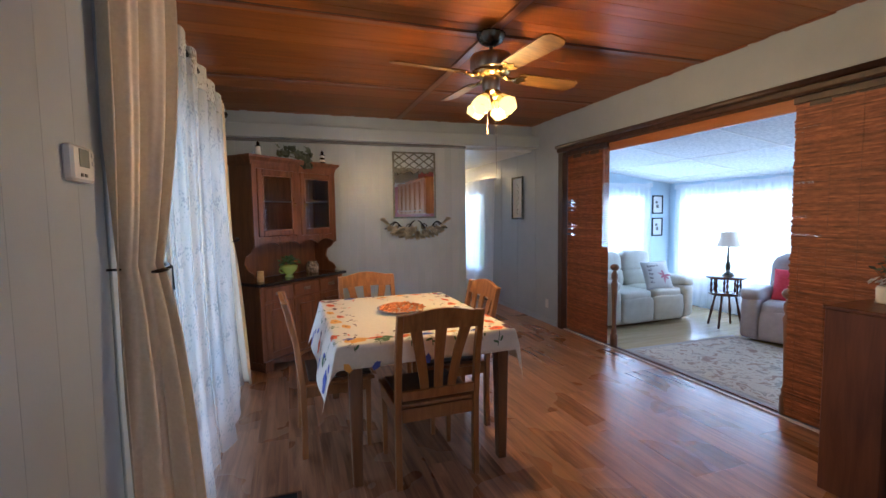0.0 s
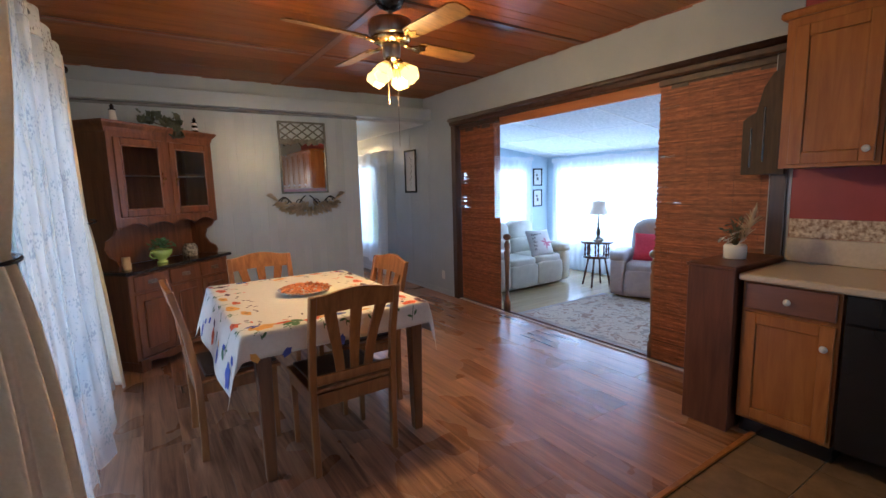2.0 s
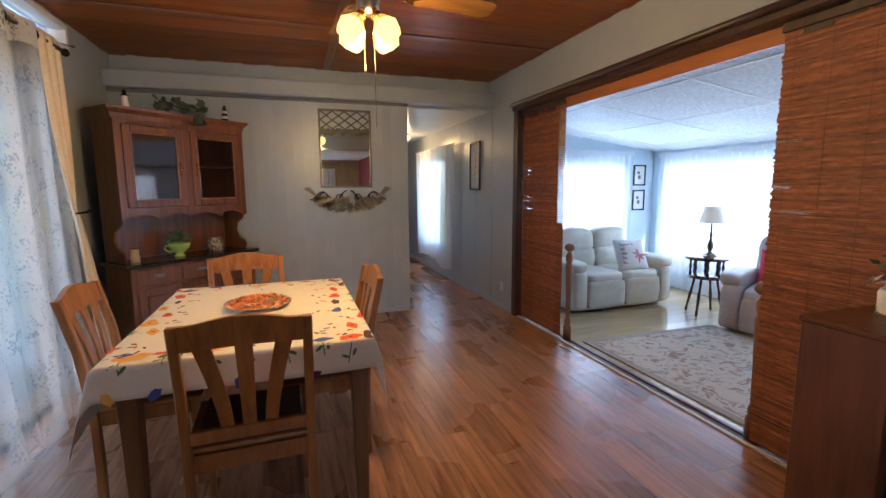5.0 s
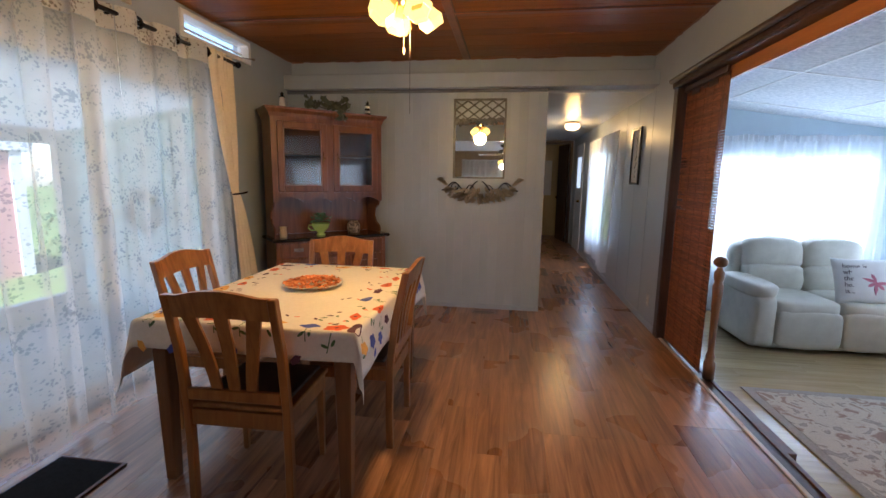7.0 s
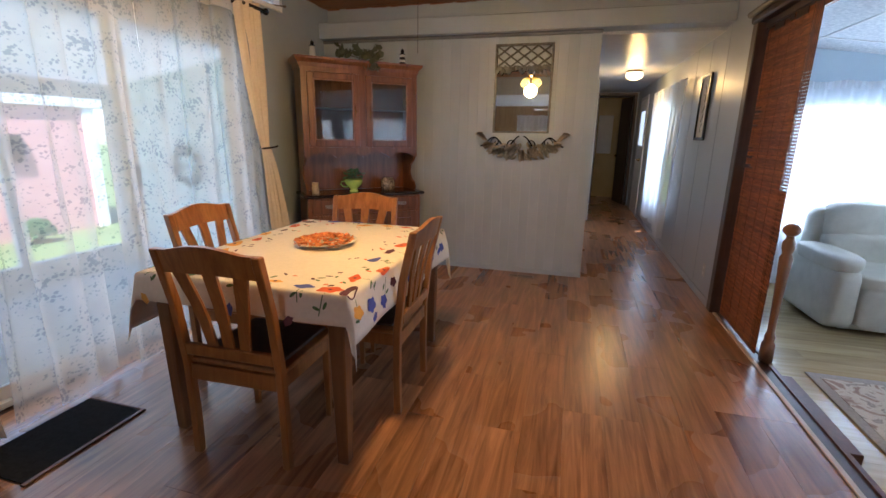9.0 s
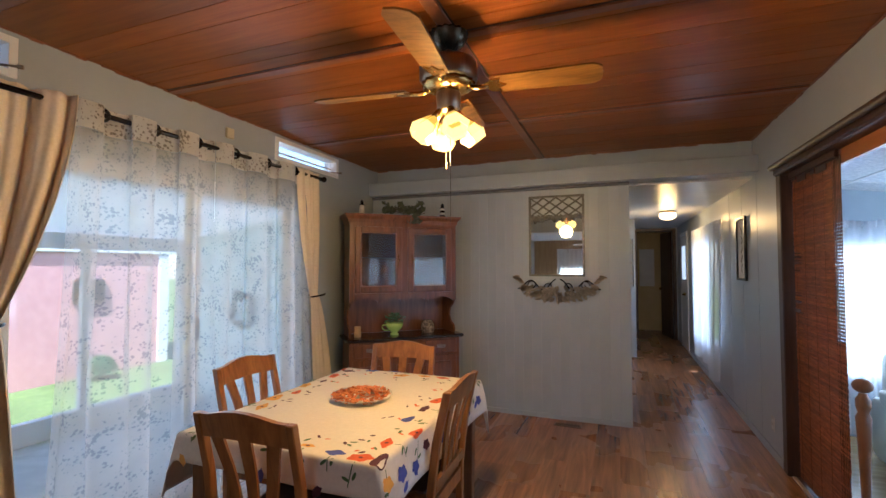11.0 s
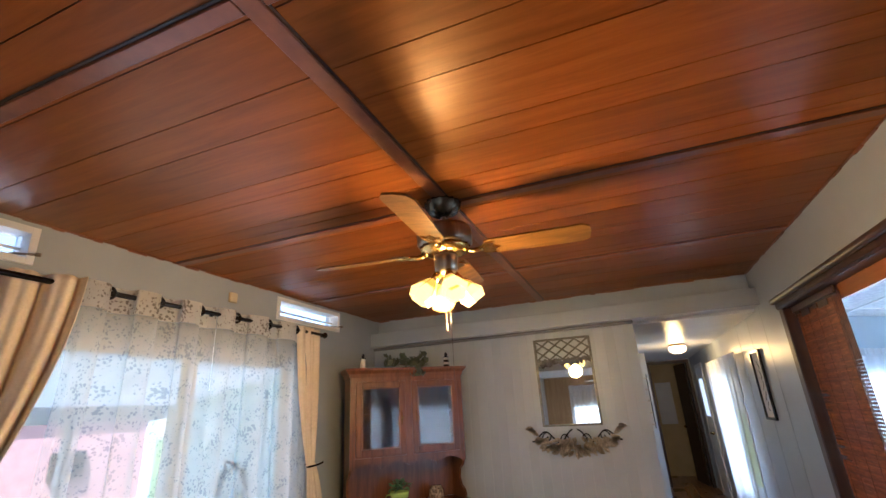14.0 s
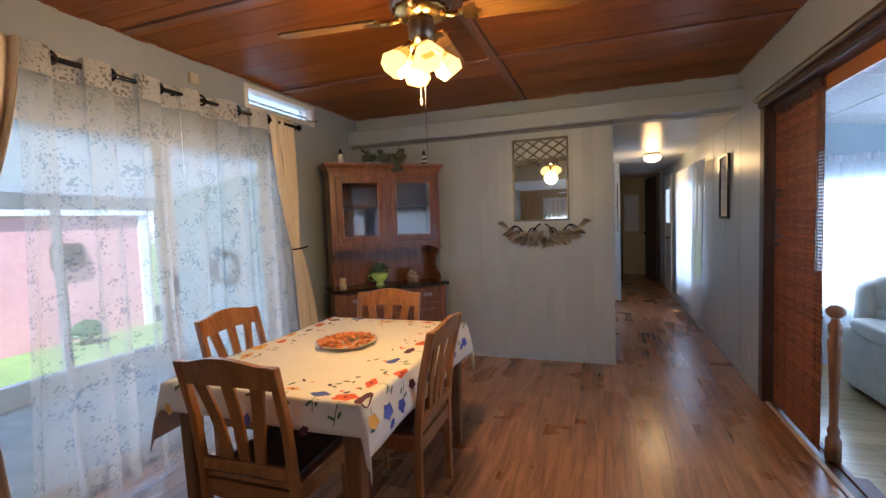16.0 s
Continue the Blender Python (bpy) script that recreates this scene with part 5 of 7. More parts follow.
MPOST = surface("brown_turned_wood", (0.14, 0.064, 0.03), (0.24, 0.118, 0.058), 0.35, (24, 24, 3), 0.15, 0.1, coat=0.2)
post(3.93)
post(2.15)
built("trim_step_tread", boxes(((RW + 0.126, 3.14, LZ), (3.565, 3.90, -0.07)), r=0.004), MPONY, "brown wooden step down into the living room", "step")

# ---- hall ----
for y0, y1 in ((4.86, 5.39), (5.394, 5.90), (5.904, 6.42), (6.424, 7.12)):
    built("wall_panel", boxes(((RW - 0.006, y0 + 0.003, 0.07), (RW - 0.0005, y1 - 0.001, 2.298 if y0 > 5.3 else 2.299)), r=0.002), MW, "grey painted wall panel", "wall panel")
built("baseboard_hall", boxes(((RW - 0.014, 4.86, 0.0), (RW - 0.001, 9.5, 0.065)), r=0.003), MW, "grey painted baseboard", "baseboard")
built("baseboard_north", boxes(((LW + 0.01, FW - 0.014, 0.0), (2.298, FW - 0.001, 0.045)), r=0.003), MW, "grey painted baseboard", "baseboard")
hc = thing("hall_curtain", "white sheer curtain over the hall window", "curtain")
bm = bmesh.new()
sheet(bm, lambda u, v: (RW - 0.075 + 0.022 * math.sin(u * 44) * (1 - 0.2 * v) - 0.05 * v * (0.5 + 0.5 * math.sin(u * 11)), 6.52 + 2.00 * u + 0.10 * v * (0.5 - u), 2.02 - 1.80 * v - 0.05 * v * math.sin(u * 7)), 120, 24, lambda u, v: (u * 1.8, v * 1.8))
part("cloth", bm, MVOILE, hc)
part("pole", quick(rod, (RW - 0.075, 6.48, 2.0), (RW - 0.075, 8.58, 2.0), 0.008), MWHITE, hc)
hp = thing("hall_picture", "tall narrow picture in a black frame on the hall wall", "picture")
PY0, PY1, PZ0, PZ1 = 5.72, 6.05, 1.36, 1.97
XP = RW - 0.008
part("frame", boxes(((XP - 0.022, PY0, PZ0), (XP, PY0 + 0.025, PZ1)), ((XP - 0.022, PY1 - 0.025, PZ0), (XP, PY1, PZ1)), ((XP - 0.022, PY0 + 0.025, PZ0), (XP, PY1 - 0.025, PZ0 + 0.025)), ((XP - 0.022, PY0 + 0.025, PZ1 - 0.025), (XP, PY1 - 0.025, PZ1)), r=0.003), MBLACK, hp)
part("print", boxes(((XP - 0.008, PY0 + 0.025, PZ0 + 0.025), (XP - 0.004, PY1 - 0.025, PZ1 - 0.025))), MPAPER, hp, "pale print")
bm = bmesh.new()
for i in range(5):
    tube(bm, [(XP - 0.0095, PY0 + 0.16 + 0.03 * math.sin(k * 1.3 + i), PZ0 + 0.08 + 0.09 * i + 0.025 * k) for k in range(4)], 0.004, 4)
part("motif", bm, MPEWTER, hp, "grey sprig motif")
ol = thing("wall_outlet", "white double wall outlet", "outlet")
part("cover", boxes(((RW - 0.012, 5.06, 0.205), (RW - 0.0065, 5.13, 0.32)), r=0.002), MCERAM, ol)
for z in (0.235, 0.285):
    part("socket", boxes(((RW - 0.0135, 5.075, z - 0.014), (RW - 0.0122, 5.115, z + 0.014)), r=0.0005), MPAPER, ol)
hl = thing("hall_ceiling_lamp", "lit glass dome lamp on the hall ceiling", "ceiling lamp", pose(2.86, 7.92, 2.275))
part("base", quick(lathe, [(0.0, -0.001), (0.10, -0.001), (0.105, -0.02), (0.0, -0.022)], 24), MBRASS, hl, "brass base plate")
part("dome", quick(lathe, [(0.098, -0.022), (0.115, -0.05), (0.105, -0.09), (0.06, -0.118), (0.0, -0.125)], 24), MHSHADE, hl, "lit frosted glass dome")
# doorway at the end of the hall, door ajar into a dim yellow room
HD = thing("hall_door_frame", "dark brown doorway at the hall's end", "door frame")
part("jamb", boxes(((2.52, HEND - 0.015, 0), (2.575, HEND + 0.09, 2.20)), r=0.003), MDARK, HD)
part("jamb", boxes(((3.235, HEND - 0.015, 0), (3.29, HEND + 0.09, 2.20)), r=0.003), MDARK, HD)
part("head", boxes(((2.52, HEND - 0.015, 2.20), (3.29, HEND + 0.09, 2.255)), r=0.003), MDARK, HD)
dl = thing("hall_door", "dark brown flush door standing open", "door", pose(3.225, HEND + 0.10, 0, 0, 0, 101))
part("leaf", boxes(((0, 0, 0.01), (0.66, 0.035, 2.19)), r=0.003), MDARK, dl)
part("knob", quick(lathe, [(0.0, -0.03), (0.024, -0.02), (0.028, 0.0), (0.012, 0.02), (0.012, 0.05)], 14, pose(0.60, 0.06, 1.0, 90)), MBRASS, dl, "brass knob")
built("wall_end_room", boxes(((2.25, HEND + 1.38, 0), (RW, HEND + 1.398, 2.28)), ((2.301, HEND + 0.1, 0), (2.32, HEND + 1.378, 2.28))), surface("mustard_wall_paint", (0.60, 0.47, 0.24), (0.66, 0.53, 0.29), 0.6, (4, 4, 4), 0.06, 0.1), "dull yellow wall of the end room", "wall")
ep = thing("wall_cabinet", "white panel cabinet on the yellow wall", "cabinet")
part("body", boxes(((2.66, HEND + 1.33, 1.02), (2.98, HEND + 1.378, 1.88)), r=0.006), MWHITE, ep)
part("panel", boxes(((2.70, HEND + 1.322, 1.08), (2.94, HEND + 1.3295, 1.80)), r=0.006), MWHITE, ep)
# outer door on the hall's right wall
od = thing("door_hall_side", "white outer door with an upper glass pane", "door")
od["kind"] = "structure"
part("casing", boxes(((RW - 0.02, 9.55, 0), (RW - 0.001, 9.63, 2.1)), ((RW - 0.02, 10.35, 0), (RW - 0.001, 10.43, 2.1)), ((RW - 0.02, 9.63, 2.03), (RW - 0.001, 10.35, 2.1)), r=0.003), MWHITE, od)
part("leaf", boxes(((RW - 0.012, 9.632, 0.01), (RW - 0.001, 10.348, 2.028)), r=0.002), MWHITE, od)
# solid wall behind this pane; its own faint emission stands in for daylight
part("lite", boxes(((RW - 0.018, 9.78, 1.25), (RW - 0.0125, 10.20, 1.85)), r=0.002), glow("glowing_door_glass", (0.75, 0.88, 1.0), 0.25, (0.8, 0.85, 0.9)), od, "glass pane with a faint glow standing in for daylight")
part("knob", quick(lathe, [(0.0, -0.03), (0.024, -0.02), (0.028, 0.0), (0.012, 0.02), (0.012, 0.04)], 14, pose(RW - 0.05, 9.70, 1.0, 0, -90)), MBRASS, od, "brass knob")
rk = thing("hall_wall_rack", "narrow dark metal rack on the hall wall", "wall rack")
bm = bmesh.new()
for x in (2.365, 2.425):
    rod(bm, (x, 8.885, 1.15), (x, 8.885, 1.95), 0.006)
part("upright", bm, MBLACK, rk)
for i in range(5):
    part("hook", boxes(((2.36, 8.86, 1.2 + 0.17 * i), (2.43, 8.897, 1.215 + 0.17 * i))), MIRON, rk)

# ---- living room ----
VO = thing("voile_curtain", "white gathered voile over the living-room window", "curtain", group="voile curtains")


def voile(x0, y0, x1, y1, z0, z1, n, nx, ny, parent):
    ln = math.hypot(x1 - x0, y1 - y0)
    bm2 = bmesh.new()

    def f(u, v):
        a = (0.020 + 0.012 * v) * math.sin(2 * math.pi * n * u + 0.6 * math.sin(3 * v)) + 0.01 * math.sin(17 * u + 2 * v)
        return (x0 + (x1 - x0) * u + nx * a, y0 + (y1 - y0) * u + ny * a, z1 + (z0 - z1) * v)
    sheet(bm2, f, int(n * 9), 14, lambda u, v: (u * ln, v * 2))
    part("cloth", bm2, MVOILE, parent)
    bm2 = bmesh.new()
    sheet(bm2, lambda u, v: (x0 + (x1 - x0) * u + nx * (0.03 + 0.02 * math.sin(2 * math.pi * n * 2 * u)), y0 + (y1 - y0) * u + ny * (0.03 + 0.02 * math.sin(2 * math.pi * n * 2 * u)), z1 + 0.03 + 0.008 * math.sin(40 * u) - 0.07 * v), int(n * 18), 3, lambda u, v: (u * ln, v * 0.1))
    part("ruffle", bm2, MVOILE, parent, "gathered heading ruffle")
    rr = bmesh.new()
    rod(rr, (x0, y0, z1), (x1, y1, z1), 0.008)
    part("pole", rr, MWHITE, parent)


voile(3.75, 6.27, 6.10, 6.27, LZ + 0.03, 1.90, 22, 0, -1, VO)
VO2 = thing("voile_curtain", "white gathered voile over the wide living-room window", "curtain", group="voile curtains")
voile(6.49, 6.12, 6.49, 2.6, LZ + 0.02, 1.86, 32, -1, 0, VO2)
VO3 = thing("voile_curtain", "white gathered voile over the side living-room window", "curtain", group="voile curtains")
voile(6.49, 2.5, 6.49, 0.4, LZ + 0.02, 1.86, 20, -1, 0, VO3)
VO4 = thing("voile_curtain", "white gathered voile over the far side living-room window", "curtain", group="voile curtains")
voile(6.49, 0.3, 6.49, -1.9, LZ + 0.02, 1.86, 20, -1, 0, VO4)
wf = thing("window_living_far_side", "white-framed living-room window behind voile", "window")
wf["kind"] = "structure"
part("window_frame", boxes(((6.58, -1.7, 0.36), (6.66, -1.65, 1.72)), ((6.58, 0.15, 0.36), (6.66, 0.2, 1.72)), ((6.58, -1.65, 0.36), (6.66, 0.15, 0.41)), ((6.58, -1.65, 1.67), (6.66, 0.15, 1.72)), ((6.58, -0.78, 0.41), (6.66, -0.73, 1.67)), r=0.004), MWHITE, wf)
wf = thing("window_living_side", "white-framed living-room window behind voile", "window")
wf["kind"] = "structure"
part("window_frame", boxes(((6.58, 0.5, 0.36), (6.66, 0.55, 1.72)), ((6.58, 2.35, 0.36), (6.66, 2.4, 1.72)), ((6.58, 0.55, 0.36), (6.66, 2.35, 0.41)), ((6.58, 0.55, 1.67), (6.66, 2.35, 1.72)), ((6.58, 1.42, 0.41), (6.66, 1.47, 1.67)), r=0.004), MWHITE, wf)
for nm, x0, x1, yy in (("window_living_north", 4.0, 6.0, 6.39),):
    wf = thing(nm, "white-framed living-room window", "window")
    wf["kind"] = "structure"
    part("window_frame", boxes(((x0, yy - 0.04, 0.42), (x0 + 0.05, yy + 0.04, 1.72)), ((x1 - 0.05, yy - 0.04, 0.42), (x1, yy + 0.04, 1.72)), ((x0 + 0.05, yy - 0.04, 0.42), (x1 - 0.05, yy + 0.04, 0.47)), ((x0 + 0.05, yy - 0.04, 1.67), (x1 - 0.05, yy + 0.04, 1.72)), ((4.97, yy - 0.04, 0.47), (5.03, yy + 0.04, 1.67)), r=0.004), MWHITE, wf)
wf = thing("window_living_east", "wide white-framed living-room window", "window")
wf["kind"] = "structure"
part("window_frame", boxes(((6.58, 3.0, 0.36), (6.66, 3.05, 1.72)), ((6.58, 6.0, 0.36), (6.66, 6.05, 1.72)), ((6.58, 3.05, 0.36), (6.66, 6.0, 0.41)), ((6.58, 3.05, 1.67), (6.66, 6.0, 1.72)), ((6.58, 4.0, 0.41), (6.66, 4.05, 1.67)), ((6.58, 5.0, 0.41), (6.66, 5.05, 1.67)), r=0.004), MWHITE, wf)


def puff(bm, c, s, e=0.38, seg=28, mtx=None, wrinkle=0.0, seed=0.0):
    """A padded block: centre, full size, the smaller e the squarer."""
    def sg(a, k):
        return math.copysign(abs(a) ** k, a)
    rings = []
    nr = seg // 2
    for j in range(nr + 1):
        ph = -math.pi / 2 + math.pi * j / nr
        ring = []
        for i in range(seg):
            th = 2 * math.pi * i / seg
            p = Vector((sg(math.cos(ph), e) * sg(math.cos(th), e) * s[0] / 2, sg(math.cos(ph), e) * sg(math.sin(th), e) * s[1] / 2, sg(math.sin(ph), e) * s[2] / 2))
            if wrinkle:
                p += p.normalized() * wrinkle * noise.noise(p * 9 + Vector((seed, 0, 0)))
            ring.append(bm.verts.new(p + Vector(c)))
        rings.append(ring)
    vs = [v for r in rings for v in r]
    for a, b in zip(rings, rings[1:]):
        for i in range(seg):
            bm.faces.new((a[i], a[(i + 1) % seg], b[(i + 1) % seg], b[i])).smooth = True
    if mtx is not None:
        bmesh.ops.transform(bm, matrix=mtx, verts=vs)
    bmesh.ops.remove_doubles(bm, verts=vs, dist=1e-5)


def sofa(name, label, category, width, seats, material, m):
    """Padded recliner seat: local front is -y, origin at the middle of the front on the floor."""
    s = thing(name, label, category, m)
    hw = width / 2
    aw = 0.20
    inner = width - 2 * aw
    sw = inner / seats
    part("base", boxes(((-hw + 0.12, 0.06, 0.02), (hw - 0.12, 0.84, 0.20)), r=0.02), material, s)
    for sx in (-1, 1):
        bm2 = bmesh.new()
        puff(bm2, (sx * (hw - 0.105), 0.42, 0.285), (0.21, 0.86, 0.52), 0.30, 28, None, 0.012, sx)
        ar = part("arm", bm2, material, s)
        bm2 = bmesh.new()
        puff(bm2, (sx * (hw - 0.10), 0.34, 0.565), (0.25, 0.70, 0.15), 0.5, 28, None, 0.016, sx + 3)
        part("arm_pad", bm2, material, ar)
    for k in range(seats):
        x = -inner / 2 + sw * (k + 0.5)
        bm2 = bmesh.new()
        puff(bm2, (x, 0.045, 0.225), (sw - 0.004, 0.13, 0.36), 0.32, 28, None, 0.012, k)
        part("footrest", bm2, material, s)
        bm2 = bmesh.new()
        puff(bm2, (x, 0.32, 0.405), (sw + 0.004, 0.66, 0.17), 0.36, 28, None, 0.014, k + 7)
        part("seat_cushion", bm2, material, s)
        bm2 = bmesh.new()
        puff(bm2, (x, 0.63, 0.575), (sw + 0.01, 0.24, 0.30), 0.45, 28, pose(0, 0.03, 0.0, 0, 0, 0), 0.035, k + 11)
        part("lumbar_cushion", bm2, material, s)
        bm2 = bmesh.new()
        puff(bm2, (x, 0.72, 0.81 if seats > 1 else 0.80), (sw + 0.015, 0.26, 0.37) if seats > 1 else (sw + 0.10, 0.28, 0.50), 0.62 if seats > 1 else 0.82, 28, None, 0.022, k + 15)
        part("head_cushion", bm2, material, s)
    bm2 = bmesh.new()
    puff(bm2, (0, 0.80, 0.52), (inner + 0.16, 0.20, 0.84 if seats > 1 else 0.98), 0.25 if seats > 1 else 0.6, 28)
    part("back_shell", bm2, material, s)
    return s


sofa("loveseat", "pale sage leather two-seat recliner loveseat", "sofa", 1.52, 2, MSOFA, pose(4.96, 4.98, LZ, 0, 0, 2))
sofa("recliner_chair", "mauve-grey leather recliner armchair", "armchair", 0.86, 1, MCHR, pose(5.46, 3.58, LZ, 0, 0, -68))
def cushion(bm, w, h, t):
    for sgn in (1, -1):
        sheet(bm, lambda a, b: ((2 * a - 1) * w / 2 * (1 - 0.06 * (1 - (2 * b - 1) ** 2)), (2 * b - 1) * h / 2 * (1 - 0.06 * (1 - (2 * a - 1) ** 2)), sgn * t / 2 * (max(0, (1 - abs(2 * a - 1) ** 3) * (1 - abs(2 * b - 1) ** 3))) ** 0.55), 20, 20)
    bmesh.ops.remove_doubles(bm, verts=bm.verts[:], dist=1e-5)


pil = thing("throw_pillow", "cream throw pillow printed with grey words and a pink flower", "pillow", pose(5.16, 5.15, LZ + 0.665, 66, 0, -4))
bm = bmesh.new()
cushion(bm, 0.46, 0.43, 0.13)
part("cover", bm, MPAPER, pil)
MINKG = ink("grey_ink", (0.12, 0.10, 0.11))
for i, wd in enumerate(("home is", "where", "the", "heart", "is...")):
    fc = bpy.data.curves.new("words", "FONT")
    fc.body, fc.size, fc.extrude = wd, 0.062, 0.0015
    fo = new("words_text", fc)
    wm = bpy.data.meshes.new_from_object(fo.evaluated_get(bpy.context.evaluated_depsgraph_get()))
    bpy.data.objects.remove(fo)
    wm.materials.clear()
    wm.materials.append(MINKG)
    piece("printed_word", wm, pil, pose(-0.17, 0.105 - 0.058 * i, 0.0605 - 0.002 * abs(i - 2)))
bm = bmesh.new()
rng = random.Random(2)
for i in range(6):
    a = 0.4 + i * 0.85
    plate(bm, [(0, 0), (0.014, 0.03), (0.016, 0.06), (0, 0.085 + 0.035 * (i % 2)), (-0.013, 0.06), (-0.010, 0.03)], 0.062, 0.0665, pose(0.08, -0.02, 0, 0, 0, math.degrees(a)))
part("flower_motif", bm, ink("pink_ink", (0.60, 0.22, 0.30)), pil, "pink flower motif")
cu = thing("throw_pillow", "plain red square throw pillow on the armchair", "pillow", pose(5.86, 3.72, LZ + 0.66, 68, 0, -68))
bm = bmesh.new()
cushion(bm, 0.44, 0.42, 0.14)
part("cover", bm, MROSE, cu)

st = thing("side_table", "round dark turned-wood side table with a lower shelf", "side table", pose(5.74, 4.52, LZ))
MST = surface("dark_cherry_wood", (0.05, 0.018, 0.012), (0.10, 0.036, 0.02), 0.25, (24, 24, 3), 0.15, 0.05, coat=0.3)
part("tabletop", quick(lathe, [(0.0, 0.67), (0.235, 0.67), (0.245, 0.68), (0.24, 0.692), (0.0, 0.692)], 32), MST, st)
part("shelf", quick(lathe, [(0.0, 0.445), (0.20, 0.445), (0.205, 0.455), (0.20, 0.465), (0.0, 0.465)], 32), MST, st)
for k in range(8):
    a = 2 * math.pi * k / 8
    part("spindle", quick(lathe, [(0.011, 0.465), (0.019, 0.49), (0.010, 0.53), (0.018, 0.575), (0.010, 0.62), (0.017, 0.65), (0.012, 0.67)], 10, pose(0.17 * math.cos(a), 0.17 * math.sin(a), 0)), MST, st)
for k in range(4):
    a = math.radians(20 + 90 * k)
    bm = bmesh.new()
    lathe(bm, [(0.010, 0.0), (0.016, 0.03), (0.012, 0.08), (0.019, 0.22), (0.012, 0.33), (0.016, 0.40), (0.012, 0.46)], 10, pose(0.21 * math.cos(a), 0.21 * math.sin(a), 0) @ pose(0, 0, 0, 0, 0, math.degrees(a)) @ pose(0, 0, 0, 0, -11, 0))
    part("leg", bm, MST, st)
lp = thing("table_lamp", "table lamp with cream bell shade and dark turned base", "lamp", pose(5.83, 4.57, LZ + 0.692) @ Matrix.Scale(0.94, 4))
part("base", quick(lathe, [(0.0, 0.0), (0.075, 0.0), (0.078, 0.015), (0.045, 0.035), (0.02, 0.06), (0.034, 0.10), (0.038, 0.15), (0.020, 0.20), (0.012, 0.24), (0.022, 0.27), (0.012, 0.30), (0.009, 0.42), (0.0, 0.42)], 20), surface("verdigris_brass", (0.07, 0.075, 0.05), (0.14, 0.13, 0.08), 0.4, (20, 20, 20), 0.3, 0.2, metal=0.6), lp, "dark verdigris turned base")
bm = bmesh.new()
lathe(bm, [(0.155, 0.43), (0.135, 0.48), (0.112, 0.55), (0.10, 0.64)], 24, None, 0.0, False)
part("shade", bm, fibreglass("cream_shade_cloth", (0.84, 0.77, 0.66)), lp, "cream bell shade")
bm = bmesh.new()
rod(bm, (-0.098, 0, 0.638), (0.098, 0, 0.638), 0.003, seg=6)
rod(bm, (0, 0, 0.42), (0, 0, 0.67), 0.004, seg=6)
part("harp", bm, MBRASS, lp, "brass harp and finial")
bo = thing("glass_dish", "small clear and silver dish on the side table", "dish", pose(5.67, 4.43, LZ + 0.693))
part("bowl", quick(lathe, [(0.0, 0.0), (0.04, 0.0), (0.05, 0.01), (0.075, 0.035), (0.078, 0.04), (0.05, 0.02), (0.0, 0.012)], 20), MCERAM, bo)
part("lid", quick(lathe, [(0.06, 0.042), (0.05, 0.06), (0.02, 0.075), (0.012, 0.09), (0.0, 0.095)], 20), MPEWTER, bo)
for z0, z1 in ((1.41, 1.73), (1.02, 1.34)):
    fr = thing("framed_print", "small print in a black frame on the pale blue wall", "picture", group="framed prints")
    x0, x1, yy = 6.17, 6.40, 6.328
    part("frame", boxes(((x0, yy - 0.02, z0), (x0 + 0.02, yy, z1)), ((x1 - 0.02, yy - 0.02, z0), (x1, yy, z1)), ((x0 + 0.02, yy - 0.02, z0), (x1 - 0.02, yy, z0 + 0.02)), ((x0 + 0.02, yy - 0.02, z1 - 0.02), (x1 - 0.02, yy, z1)), r=0.002), MBLACK, fr)
    part("print", boxes(((x0 + 0.02, yy - 0.008, z0 + 0.02), (x1 - 0.02, yy - 0.004, z1 - 0.02))), MPAPER, fr, "pale print")
    part("motif", boxes(((x0 + 0.09, yy - 0.0105, z0 + 0.10), (x1 - 0.09, yy - 0.0085, z0 + 0.16)), ((x0 + 0.07, yy - 0.0105, z0 + 0.18), (x1 - 0.11, yy - 0.0085, z0 + 0.22))), MPEWTER, fr, "grey motif")


